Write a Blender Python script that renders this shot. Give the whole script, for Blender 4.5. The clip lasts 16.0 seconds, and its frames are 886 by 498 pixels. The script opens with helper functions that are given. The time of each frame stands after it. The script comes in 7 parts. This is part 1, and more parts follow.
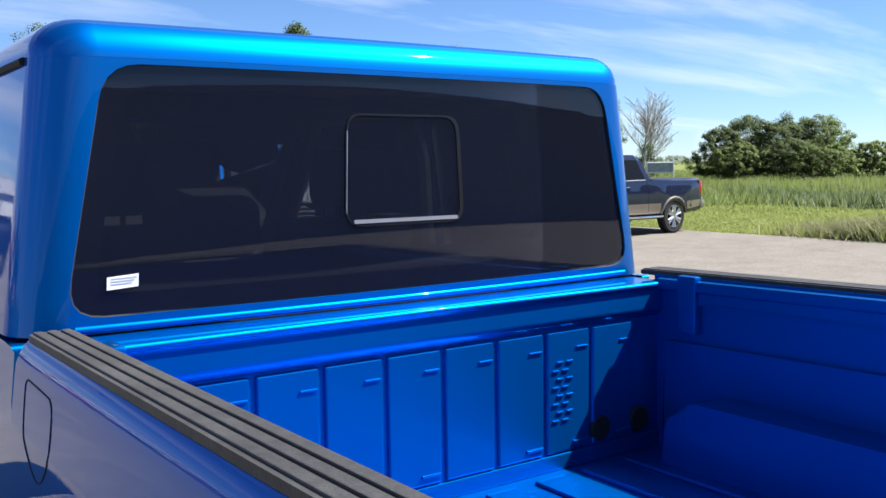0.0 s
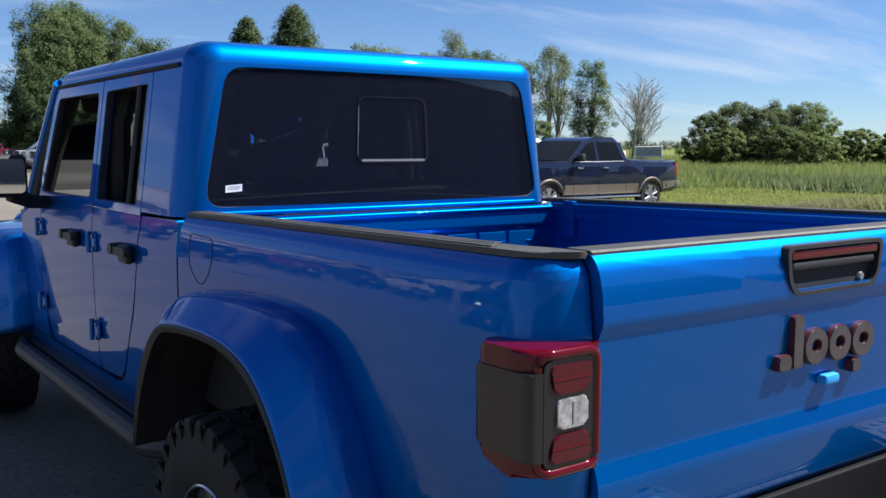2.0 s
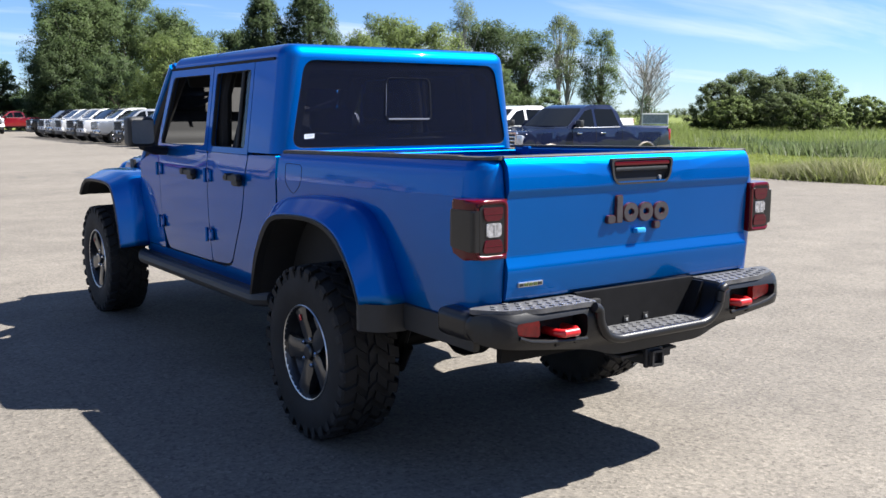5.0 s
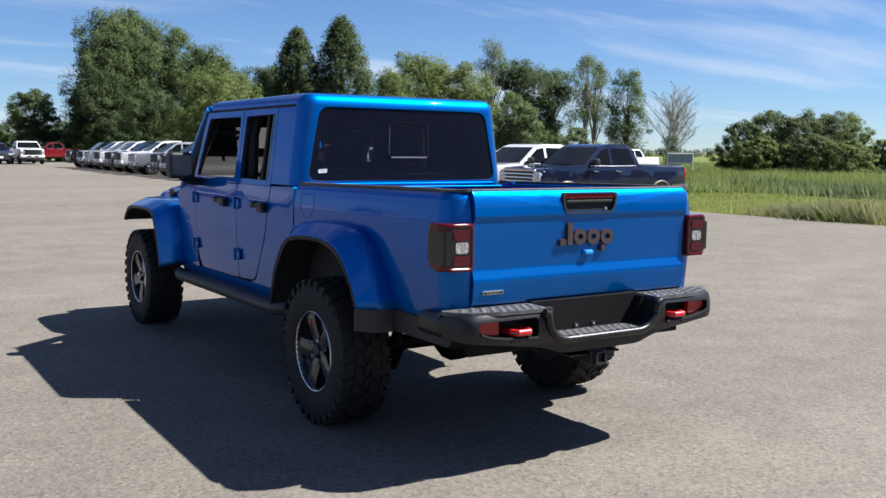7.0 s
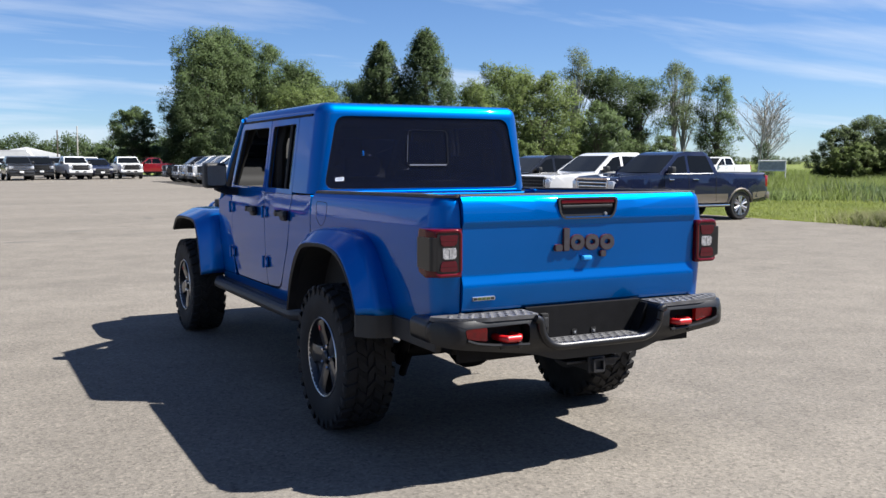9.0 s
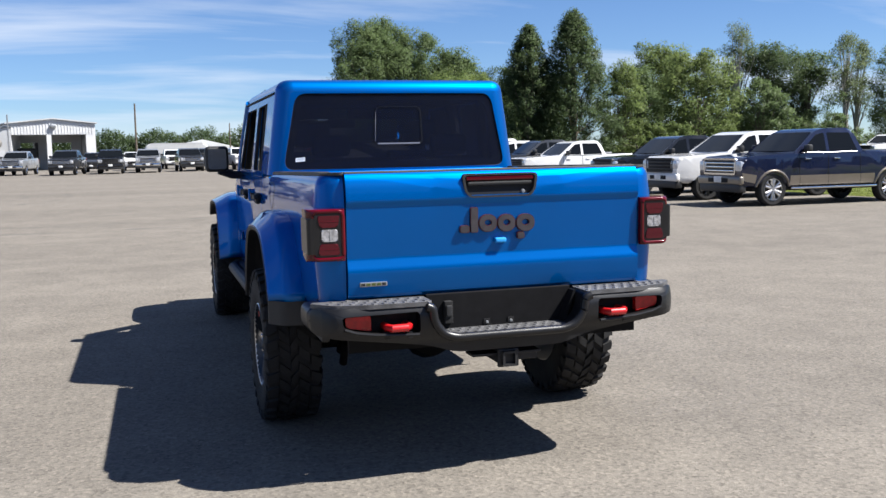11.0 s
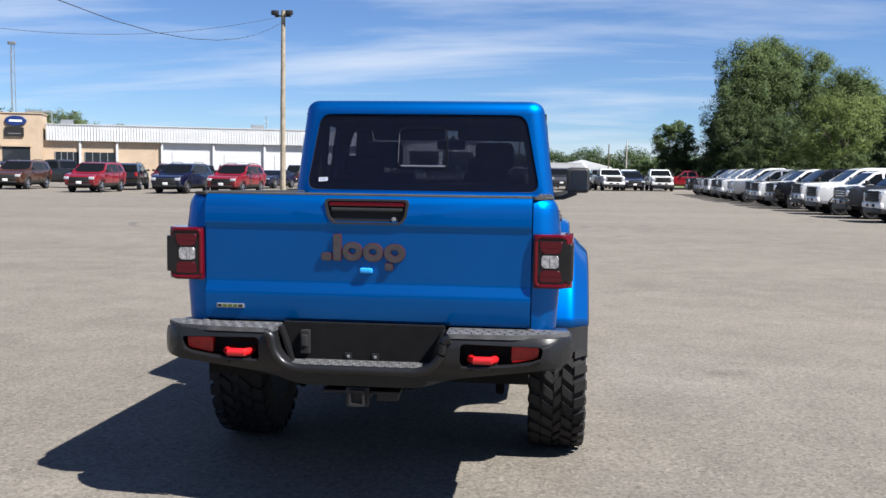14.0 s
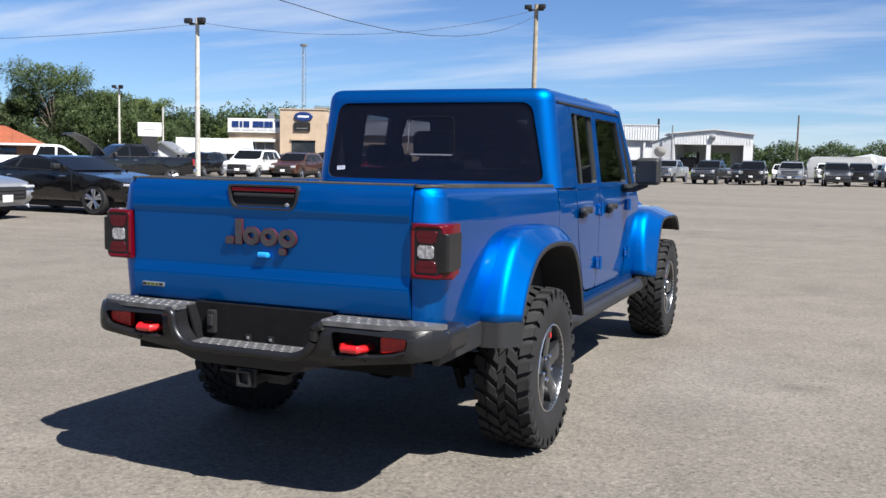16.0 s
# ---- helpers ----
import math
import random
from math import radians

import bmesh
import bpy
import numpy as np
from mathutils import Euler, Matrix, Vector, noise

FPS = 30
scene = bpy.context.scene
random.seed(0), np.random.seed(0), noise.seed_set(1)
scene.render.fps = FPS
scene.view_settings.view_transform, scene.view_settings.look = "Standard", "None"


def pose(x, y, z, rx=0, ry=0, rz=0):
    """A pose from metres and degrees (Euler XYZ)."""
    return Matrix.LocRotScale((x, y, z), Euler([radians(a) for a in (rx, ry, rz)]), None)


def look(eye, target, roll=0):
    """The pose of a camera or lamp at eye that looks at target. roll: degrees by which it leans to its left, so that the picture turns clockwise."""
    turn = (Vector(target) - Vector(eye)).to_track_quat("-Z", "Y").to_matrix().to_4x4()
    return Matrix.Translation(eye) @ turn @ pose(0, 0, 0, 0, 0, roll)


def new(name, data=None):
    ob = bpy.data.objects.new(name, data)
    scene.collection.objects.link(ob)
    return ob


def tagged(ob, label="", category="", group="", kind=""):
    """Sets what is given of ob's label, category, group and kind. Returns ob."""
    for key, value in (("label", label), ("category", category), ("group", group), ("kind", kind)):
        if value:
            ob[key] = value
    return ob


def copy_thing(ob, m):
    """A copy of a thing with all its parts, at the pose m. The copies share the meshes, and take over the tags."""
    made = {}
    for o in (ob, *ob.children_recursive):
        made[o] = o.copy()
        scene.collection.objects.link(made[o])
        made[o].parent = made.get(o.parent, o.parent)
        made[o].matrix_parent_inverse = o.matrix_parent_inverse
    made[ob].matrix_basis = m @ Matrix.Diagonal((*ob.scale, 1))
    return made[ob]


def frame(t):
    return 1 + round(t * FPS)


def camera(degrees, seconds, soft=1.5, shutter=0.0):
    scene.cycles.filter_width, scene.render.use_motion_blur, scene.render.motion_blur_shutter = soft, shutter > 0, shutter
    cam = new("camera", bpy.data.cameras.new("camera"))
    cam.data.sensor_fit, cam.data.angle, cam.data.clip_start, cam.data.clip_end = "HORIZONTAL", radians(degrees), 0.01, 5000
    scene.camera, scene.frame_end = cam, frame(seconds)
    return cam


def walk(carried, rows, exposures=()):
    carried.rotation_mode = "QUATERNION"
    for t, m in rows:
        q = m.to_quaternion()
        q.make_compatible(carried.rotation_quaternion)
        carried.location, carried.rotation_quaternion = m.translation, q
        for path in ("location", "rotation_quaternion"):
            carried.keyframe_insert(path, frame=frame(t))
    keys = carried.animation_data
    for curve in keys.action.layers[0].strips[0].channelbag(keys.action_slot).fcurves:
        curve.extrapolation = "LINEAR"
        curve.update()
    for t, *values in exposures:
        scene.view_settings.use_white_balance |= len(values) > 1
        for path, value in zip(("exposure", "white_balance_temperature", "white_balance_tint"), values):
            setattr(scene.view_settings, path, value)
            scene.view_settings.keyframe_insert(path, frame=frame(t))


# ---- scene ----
cam = camera(50.4, 16.0)
PATH = [
    (0, (-1.094, 0.031, 1.58), (0.054, 1.659, 1.4), -0.7),
    (0.5, (-1.304, -0.272, 1.586), (-0.177, 1.378, 1.488), -0.4),
    (1, (-1.438, -0.568, 1.577), (-0.272, 1.053, 1.459), 0.2),
    (1.5, (-1.644, -0.835, 1.531), (-0.452, 0.763, 1.376), -0.6),
    (2, (-1.817, -1.129, 1.512), (-0.66, 0.488, 1.295), 0.1),
    (2.5, (-1.984, -1.429, 1.49), (-0.844, 0.198, 1.258), 0.3),
    (3, (-2.225, -1.692, 1.502), (-1.086, -0.066, 1.259), -0.6),
    (3.5, (-2.365, -1.975, 1.477), (-1.252, -0.336, 1.205), 0.4),
    (4, (-2.517, -2.223, 1.455), (-1.412, -0.584, 1.152), 0.0),
    (4.5, (-2.693, -2.431, 1.469), (-1.56, -0.81, 1.172), -0.1),
    (7, (-3.111, -3.481, 1.508), (-2.026, -1.813, 1.3), 0.7),
    (7.5, (-3.194, -3.524, 1.502), (-2.107, -1.859, 1.286), -0.7),
    (8, (-3.152, -3.54, 1.486), (-2.074, -1.869, 1.27), -0.9),
    (8.5, (-2.955, -3.626, 1.483), (-1.939, -1.915, 1.282), 0.0),
    (9, (-2.713, -3.719, 1.487), (-1.795, -1.952, 1.301), -0.0),
    (11.5, (-1.091, -3.945, 1.417), (-0.599, -2.019, 1.195), -0.8),
    (12, (-0.714, -4.024, 1.433), (-0.336, -2.073, 1.209), -0.1),
    (12.5, (-0.349, -4.001, 1.426), (-0.097, -2.028, 1.215), 0.5),
    (13, (0.011, -3.976, 1.424), (0.105, -1.988, 1.218), 0.9),
    (13.5, (0.369, -3.925, 1.417), (0.307, -1.934, 1.234), 1.2),
    (14, (0.734, -3.806, 1.431), (0.519, -1.825, 1.267), 0.8),
    (14.5, (1.115, -3.767, 1.425), (0.75, -1.809, 1.241), 0.8),
    (15, (1.479, -3.608, 1.402), (0.938, -1.691, 1.222), 0.9),
    (15.5, (1.83, -3.452, 1.411), (1.166, -1.573, 1.237), 0.8),
    (16, (2.227, -3.342, 1.429), (1.455, -1.506, 1.242), 1.1),
]
walk(cam, [(t, look(eye, target, roll)) for t, eye, target, roll in PATH], exposures=[(0, 1.65, 6330, 10), (0.4, 1.32, 6330, 10), (1, 1.24, 6330, 10), (1.6, 1.19, 6330, 10), (2.3, 1.28, 6330, 10), (3, 1.46, 6330, 10), (4, 1.64, 6330, 10), (4.7, 1.65, 6330, 10), (7.2, 1.23, 6330, 10), (9, 1.32, 6330, 10), (12, 1.29, 6330, 10), (16, 1.21, 6330, 10)])


# ---- world and sun ----
SUN_DIR = Vector((0.72, -0.34, 1.0)).normalized()
SUN_EL = math.asin(SUN_DIR.z)
SUN_AZ = math.atan2(SUN_DIR.x, SUN_DIR.y)

world = bpy.data.worlds.new("sky")
world.use_nodes = True
scene.world = world
wn, wl = world.node_tree.nodes, world.node_tree.links
wn.clear()
w_out = wn.new("ShaderNodeOutputWorld")
w_bg = wn.new("ShaderNodeBackground")
w_bg.inputs["Strength"].default_value = 0.040
w_sky = wn.new("ShaderNodeTexSky")
w_sky.sky_type = "NISHITA"
w_sky.sun_disc = False
w_sky.sun_elevation = SUN_EL
w_sky.sun_rotation = SUN_AZ
w_sky.air_density = 1.0
w_sky.dust_density = 0.0
w_sky.altitude = 1500.0
w_sky.ozone_density = 1.6
w_geo = wn.new("ShaderNodeTexCoord")
w_sep = wn.new("ShaderNodeSeparateXYZ")
wl.new(w_geo.outputs["Generated"], w_sep.inputs[0])


def wmath(op, a, b=None):
    n = wn.new("ShaderNodeMath")
    n.operation = op
    for i, v in enumerate((a, b)):
        if v is None:
            continue
        if isinstance(v, (int, float)):
            n.inputs[i].default_value = v
        else:
            wl.new(v, n.inputs[i])
    return n.outputs[0]


# thin cirrus: noise on a plane high above, drawn out along one direction
w_z = wmath("MAXIMUM", w_sep.outputs["Z"], 0.03)
w_u = wmath("DIVIDE", w_sep.outputs["X"], wmath("ADD", w_z, 0.12))
w_v = wmath("DIVIDE", w_sep.outputs["Y"], wmath("ADD", w_z, 0.12))
w_vec = wn.new("ShaderNodeCombineXYZ")
wl.new(w_u, w_vec.inputs[0])
wl.new(w_v, w_vec.inputs[1])
w_map = wn.new("ShaderNodeMapping")
w_map.inputs["Rotation"].default_value = (0, 0, radians(-20))
w_map.inputs["Scale"].default_value = (0.30, 0.95, 1.0)
w_map.inputs["Location"].default_value = (3.35, 1.7, 0.0)
wl.new(w_vec.outputs[0], w_map.inputs["Vector"])
w_noise = wn.new("ShaderNodeTexNoise")
w_noise.inputs["Scale"].default_value = 1.25
w_noise.inputs["Detail"].default_value = 9.0
w_noise.inputs["Roughness"].default_value = 0.56
w_noise.inputs["Distortion"].default_value = 0.35
wl.new(w_map.outputs[0], w_noise.inputs["Vector"])
w_ramp = wn.new("ShaderNodeValToRGB")
w_ramp.color_ramp.elements[0].position = 0.48
w_ramp.color_ramp.elements[1].position = 0.78
wl.new(w_noise.outputs["Fac"], w_ramp.inputs[0])
w_fac = wmath("MULTIPLY", w_ramp.outputs["Color"], 0.85)
w_mix = wn.new("ShaderNodeMix")
w_mix.data_type = "RGBA"
wl.new(w_fac, w_mix.inputs[0])
w_tint = wn.new("ShaderNodeMix")
w_tint.data_type, w_tint.blend_type = "RGBA", "MULTIPLY"
w_tint.inputs[0].default_value = 1.0
wl.new(w_sky.outputs[0], w_tint.inputs[6])
w_tint.inputs[7].default_value = (0.76, 0.95, 1.26, 1)
wl.new(w_tint.outputs[2], w_mix.inputs[6])
w_mix.inputs[7].default_value = (9.0, 9.6, 10.6, 1)
wl.new(w_mix.outputs[2], w_bg.inputs[0])
wl.new(w_bg.outputs[0], w_out.inputs[0])

sun = new("sun", bpy.data.lights.new("sun", "SUN"))
sun.data.energy = 5.0
sun.data.angle = radians(0.55)
sun.data.color = (1.0, 0.955, 0.88)
sun.matrix_world = look(SUN_DIR * 60, (0, 0, 0))


# ---- materials ----
class Mat:
    """A node material with one principled shader; small methods add texture."""

    def __init__(self, name, color, rough=0.5, metal=0.0, coat=0.0, spec=0.5):
        self.m = bpy.data.materials.new(name)
        self.m.use_nodes = True
        self.n, self.l = self.m.node_tree.nodes, self.m.node_tree.links
        self.b = self.n["Principled BSDF"]
        self.b.inputs["Base Color"].default_value = (*color, 1)
        self.b.inputs["Roughness"].default_value = rough
        self.b.inputs["Metallic"].default_value = metal
        self.b.inputs["Coat Weight"].default_value = coat
        self.b.inputs["Coat Roughness"].default_value = 0.03
        self.b.inputs["Specular IOR Level"].default_value = spec
        self.color = color
        self.pos = None

    def node(self, kind, **values):
        k = self.n.new(kind)
        for key, v in values.items():
            k.inputs[key].default_value = v
        return k

    def where(self):
        if self.pos is None:
            self.pos = self.n.new("ShaderNodeTexCoord").outputs["Object"]
        return self.pos

    def noise(self, scale, detail=4.0, rough=0.55, stretch=None):
        k = self.node("ShaderNodeTexNoise", Scale=scale, Detail=detail, Roughness=rough)
        src = self.where()
        if stretch:
            mp = self.n.new("ShaderNodeMapping")
            mp.inputs["Scale"].default_value = stretch
            self.l.new(src, mp.inputs["Vector"])
            src = mp.outputs[0]
        self.l.new(src, k.inputs["Vector"])
        return k.outputs["Fac"]

    def ramp(self, fac, stops):
        k = self.n.new("ShaderNodeValToRGB")
        e = k.color_ramp.elements
        while len(e) < len(stops):
            e.new(0.5)
        for el, (p, c) in zip(e, stops):
            el.position, el.color = p, (*c, 1) if len(c) == 3 else c
        self.l.new(fac, k.inputs[0])
        return k.outputs[0]

    def mix(self, fac, a, b, mode="MIX"):
        k = self.n.new("ShaderNodeMix")
        k.data_type, k.blend_type = "RGBA", mode
        for i, v in ((0, fac), (6, a), (7, b)):
            if isinstance(v, (int, float)):
                k.inputs[i].default_value = v
            elif isinstance(v, tuple):
                k.inputs[i].default_value = (*v, 1)
            else:
                self.l.new(v, k.inputs[i])
        return k.outputs[2]

    def base(self, col):
        self.l.new(col, self.b.inputs["Base Color"])
        return self

    def vary(self, scale=3.0, amount=0.25, fine=60.0):
        """Colour that varies at two scales."""
        c = self.color
        lo, hi = tuple(v * (1 - amount) for v in c), tuple(min(1, v * (1 + amount)) for v in c)
        a = self.ramp(self.noise(scale), [(0.3, lo), (0.7, hi)])
        f = self.ramp(self.noise(fine, 2.0), [(0.3, (1 - amount,) * 3), (0.7, (1.0,) * 3)])
        return self.base(self.mix(1.0, a, f, "MULTIPLY"))

    def bump(self, fac, strength=0.2, dist=0.01):
        k = self.node("ShaderNodeBump", Strength=strength, Distance=dist)
        self.l.new(fac, k.inputs["Height"])
        self.l.new(k.outputs[0], self.b.inputs["Normal"])
        return self

    def gloss(self, scale, lo, hi):
        k = self.ramp(self.noise(scale), [(0.3, (lo,) * 3), (0.7, (hi,) * 3)])
        self.l.new(k, self.b.inputs["Roughness"])
        return self


def paint(name, color, metal=0.0, rough=0.35):
    """Car paint under clear lacquer, with fine flake and a little road dust."""
    p = Mat(name, color, rough, metal, 1.0, 0.25)
    p.vary(2.2, 0.06, 900.0)
    p.gloss(1.7, rough - 0.05, rough + 0.08)
    return p.m


def plain(name, color, rough=0.5, metal=0.0, scale=8.0, amount=0.12, bump=0.0, bscale=300.0, coat=0.0):
    p = Mat(name, color, rough, metal, coat)
    p.vary(scale, amount, scale * 14)
    if bump:
        p.bump(p.noise(bscale, 2.0), bump, 0.002)
    return p.m


def pane(name, tint, ior=1.5, rough=0.0, film=0.0):
    """A single sheet of tinted glass: what it lets through, its gloss by Fresnel, a diffuse film for sky reflection."""
    m = bpy.data.materials.new(name)
    m.use_nodes = True
    n, l = m.node_tree.nodes, m.node_tree.links
    n.clear()
    out, mx = n.new("ShaderNodeOutputMaterial"), n.new("ShaderNodeMixShader")
    tr, gl, fr = n.new("ShaderNodeBsdfTransparent"), n.new("ShaderNodeBsdfGlossy"), n.new("ShaderNodeFresnel")
    tr.inputs[0].default_value = (*tint, 1)
    gl.inputs["Roughness"].default_value = rough
    fr.inputs[0].default_value = ior
    l.new(fr.outputs[0], mx.inputs[0])
    body = tr
    if film:
        body, df = n.new("ShaderNodeMixShader"), n.new("ShaderNodeBsdfDiffuse")
        # blue diffuse colour stands in for the sky mirrored in the glass
        df.inputs[0].default_value = (0.22, 0.29, 0.60, 1)
        body.inputs[0].default_value = film
        l.new(tr.outputs[0], body.inputs[1])
        l.new(df.outputs[0], body.inputs[2])
    l.new(body.outputs[0], mx.inputs[1])
    l.new(gl.outputs[0], mx.inputs[2])
    l.new(mx.outputs[0], out.inputs[0])
    return m


M = {}
p = Mat("blue_pearl_paint", (0.0, 0.114, 0.415), 0.50, 0.92, 1.0)
p.b.inputs["Specular Tint"].default_value = (0.0, 0.36, 0.70, 1)
p.vary(1.3, 0.05, 1400.0)
p.b.inputs["Coat Roughness"].default_value = 0.02
p.b.inputs["Coat IOR"].default_value = 1.28
# the lacquer's slight waviness
peel = p.node("ShaderNodeBump", Strength=0.06, Distance=0.0006)
p.l.new(p.noise(90.0, 2.0), peel.inputs["Height"])
p.l.new(peel.outputs[0], p.b.inputs["Coat Normal"])
M["blue"] = p.m
M["blue_tape"] = plain("light_blue_plastic", (0.02, 0.30, 0.75), 0.5)
M["black_plastic"] = plain("grained_black_plastic", (0.016, 0.0165, 0.018), 0.55, 0, 6, 0.2, 0.35, 420)
M["rail_plastic"] = plain("weathered_black_rail_plastic", (0.044, 0.043, 0.042), 0.6, 0, 5, 0.35, 0.4, 260)
M["bumper"] = plain("satin_charcoal_steel", (0.0135, 0.0136, 0.0150), 0.36, 0.3, 5, 0.15, 0.12, 500)
M["step_pad"] = plain("grey_textured_step", (0.11, 0.11, 0.115), 0.55, 0.30, 14, 0.3, 0.7, 110)
M["dark"] = plain("black_underbody", (0.012, 0.012, 0.013), 0.75, 0, 6, 0.3)
M["chassis"] = plain("dull_black_steel", (0.02, 0.02, 0.022), 0.55, 0.2, 8, 0.3)
M["gap"] = plain("black_gap", (0.004, 0.004, 0.005), 0.8)
p = Mat("deep_black_plastic", (0.008, 0.008, 0.009), 0.6, 0, 0, 0.12)
p.vary(20, 0.2, 300)
M["deep_black"] = p.m
p = Mat("tyre_rubber", (0.018, 0.018, 0.019), 0.75, 0, 0, 0.3)
p.vary(9, 0.3, 160)
p.bump(p.noise(240, 3.0), 0.25, 0.003)
M["rubber"] = p.m
M["rim_dark"] = plain("dark_grey_wheel_paint", (0.03, 0.032, 0.036), 0.32, 0.5, 10, 0.1, coat=0.6)
M["machined"] = plain("machined_aluminium", (0.62, 0.62, 0.63), 0.28, 1.0, 12, 0.1)
M["chrome"] = plain("chrome", (0.75, 0.75, 0.76), 0.12, 1.0, 12, 0.05)
M["red_hook"] = plain("bright_red_enamel", (0.496, 0.008, 0.011), 0.38, 0, 9, 0.1, coat=0.5)
p = Mat("red_lamp_rim", (0.085, 0.001, 0.006), 0.09, 0, 0.0, 0.4)
p.vary(9, 0.1, 200)
M["lamp_red"] = p.m
p = Mat("dark_red_lamp_lens", (0.062, 0.003, 0.008), 0.08, 0, 0.0, 0.4)
p.vary(60, 0.12, 500)
M["lamp_lens"] = p.m
M["lamp_clear"] = plain("clear_lamp_lens", (0.40, 0.40, 0.42), 0.12, 0.2, 60, 0.5, coat=1.0)
M["lamp_black"] = plain("smoked_lamp_housing", (0.009, 0.009, 0.010), 0.28, 0, 20, 0.2, 0.1, 500)
M["reflector"] = plain("red_reflector", (0.46, 0.008, 0.008), 0.25, 0, 60, 0.25, 0.3, 700)
M["letter"] = plain("granite_crystal_badge", (0.115, 0.108, 0.122), 0.30, 0.75, 30, 0.15)
M["letter_edge"] = plain("red_badge_edge", (0.070, 0.014, 0.018), 0.4)
M["badge"] = plain("badge_silver", (0.5, 0.5, 0.48), 0.3, 0.8)
M["badge_green"] = plain("badge_green_gold", (0.065, 0.085, 0.02), 0.4)
M["paper"] = plain("white_sticker_paper", (0.82, 0.82, 0.80), 0.6, 0, 30, 0.06)
M["bar_grey"] = plain("faded_print", (0.45, 0.45, 0.47), 0.6)
M["glass_rear"] = pane("privacy_glass", (0.32, 0.33, 0.37), 1.45, film=0.019)
M["glass_side"] = pane("clear_side_glass", (0.80, 0.82, 0.81), 1.45)
M["glass_quarter"] = pane("tinted_quarter_glass", (0.42, 0.44, 0.45), 1.45)
M["glass_clear"] = pane("windscreen_glass", (0.80, 0.84, 0.83))
M["frit"] = plain("black_ceramic_band", (0.006, 0.006, 0.008), 0.3, 0, 8, 0.1)
M["seal_grey"] = plain("bright_seal_edge", (0.27, 0.27, 0.29), 0.35, 0.3)
M["trim_dark"] = plain("dark_cabin_trim", (0.007, 0.007, 0.008), 0.7, 0, 8, 0.2)
M["seat"] = plain("black_seat_cloth", (0.010, 0.010, 0.011), 0.85, 0, 20, 0.3, 0.3, 400)
M["mirror"] = Mat("mirror_glass", (0.62, 0.64, 0.65), 0.02, 1.0).m
# other vehicles
M["p_white"] = paint("white_car_paint", (0.714, 0.714, 0.714))
M["p_black"] = paint("black_car_paint", (0.005, 0.005, 0.006), rough=0.25)
M["p_navy"] = paint("navy_car_paint", (0.005, 0.009, 0.034), 0.2, 0.28)
M["p_silver"] = paint("silver_car_paint", (0.361, 0.370, 0.387), 0.6)
M["p_grey"] = paint("grey_car_paint", (0.035, 0.037, 0.042), 0.4)
M["p_red"] = paint("red_car_paint", (0.20, 0.005, 0.014), 0.1)
M["p_maroon"] = paint("maroon_car_paint", (0.075, 0.008, 0.014), 0.3)
M["p_brown"] = paint("copper_brown_car_paint", (0.085, 0.034, 0.022), 0.4)
M["p_tan"] = paint("tan_two_tone_paint", (0.19, 0.165, 0.135), 0.4)
p = Mat("dark_car_glass", (0.006, 0.007, 0.008), 0.03)
p.b.inputs["IOR"].default_value = 1.28
M["car_glass"] = p.m
M["car_trim"] = plain("black_car_trim", (0.02, 0.02, 0.021), 0.5)
M["head_lens"] = plain("headlamp_lens", (0.62, 0.63, 0.65), 0.08, 0.3, 20, 0.2, coat=1.0)
M["tail_lens"] = plain("red_tail_lens", (0.30, 0.010, 0.010), 0.12, 0, 20, 0.2, coat=1.0)
M["plate"] = plain("white_number_plate", (0.75, 0.75, 0.74), 0.5)
# buildings
M["white_metal"] = plain("white_ribbed_sheet_metal", (0.568, 0.576, 0.585), 0.5, 0, 0.8, 0.08)
M["white_wall"] = plain("white_painted_wall", (0.499, 0.507, 0.516), 0.7, 0, 0.6, 0.07, 0.2, 30)
M["tan_wall"] = plain("tan_stucco", (0.430, 0.330, 0.235), 0.85, 0, 0.7, 0.10, 0.3, 40)
M["roof_white"] = plain("pale_sheet_roof", (0.447, 0.456, 0.464), 0.5, 0, 0.5, 0.10)
M["roof_orange"] = plain("orange_red_roof", (0.253, 0.069, 0.030), 0.75, 0, 1.2, 0.15)
M["log_wall"] = plain("brown_timber_wall", (0.20, 0.11, 0.06), 0.8, 0, 1.5, 0.2)
M["inside"] = plain("dark_interior", (0.03, 0.03, 0.032), 0.85)
M["win_dark"] = Mat("shop_window_glass", (0.02, 0.025, 0.03), 0.05, 0, 0, 0.6).m
M["sign_white"] = plain("white_sign_panel", (0.671, 0.679, 0.688), 0.5, 0, 1.5, 0.05)
M["sign_blue"] = plain("dark_blue_sign", (0.010, 0.03, 0.13), 0.35)
M["steel"] = plain("galvanised_steel", (0.36, 0.37, 0.38), 0.45, 0.7, 6, 0.2)
M["pole_wood"] = plain("weathered_timber_pole", (0.31, 0.265, 0.20), 0.85, 0, 3, 0.25, 0.4, 60)
M["pole_pale"] = plain("pale_grey_pole", (0.46, 0.44, 0.40), 0.75, 0, 3, 0.2)
M["cable"] = plain("black_cable", (0.03, 0.03, 0.03), 0.6)


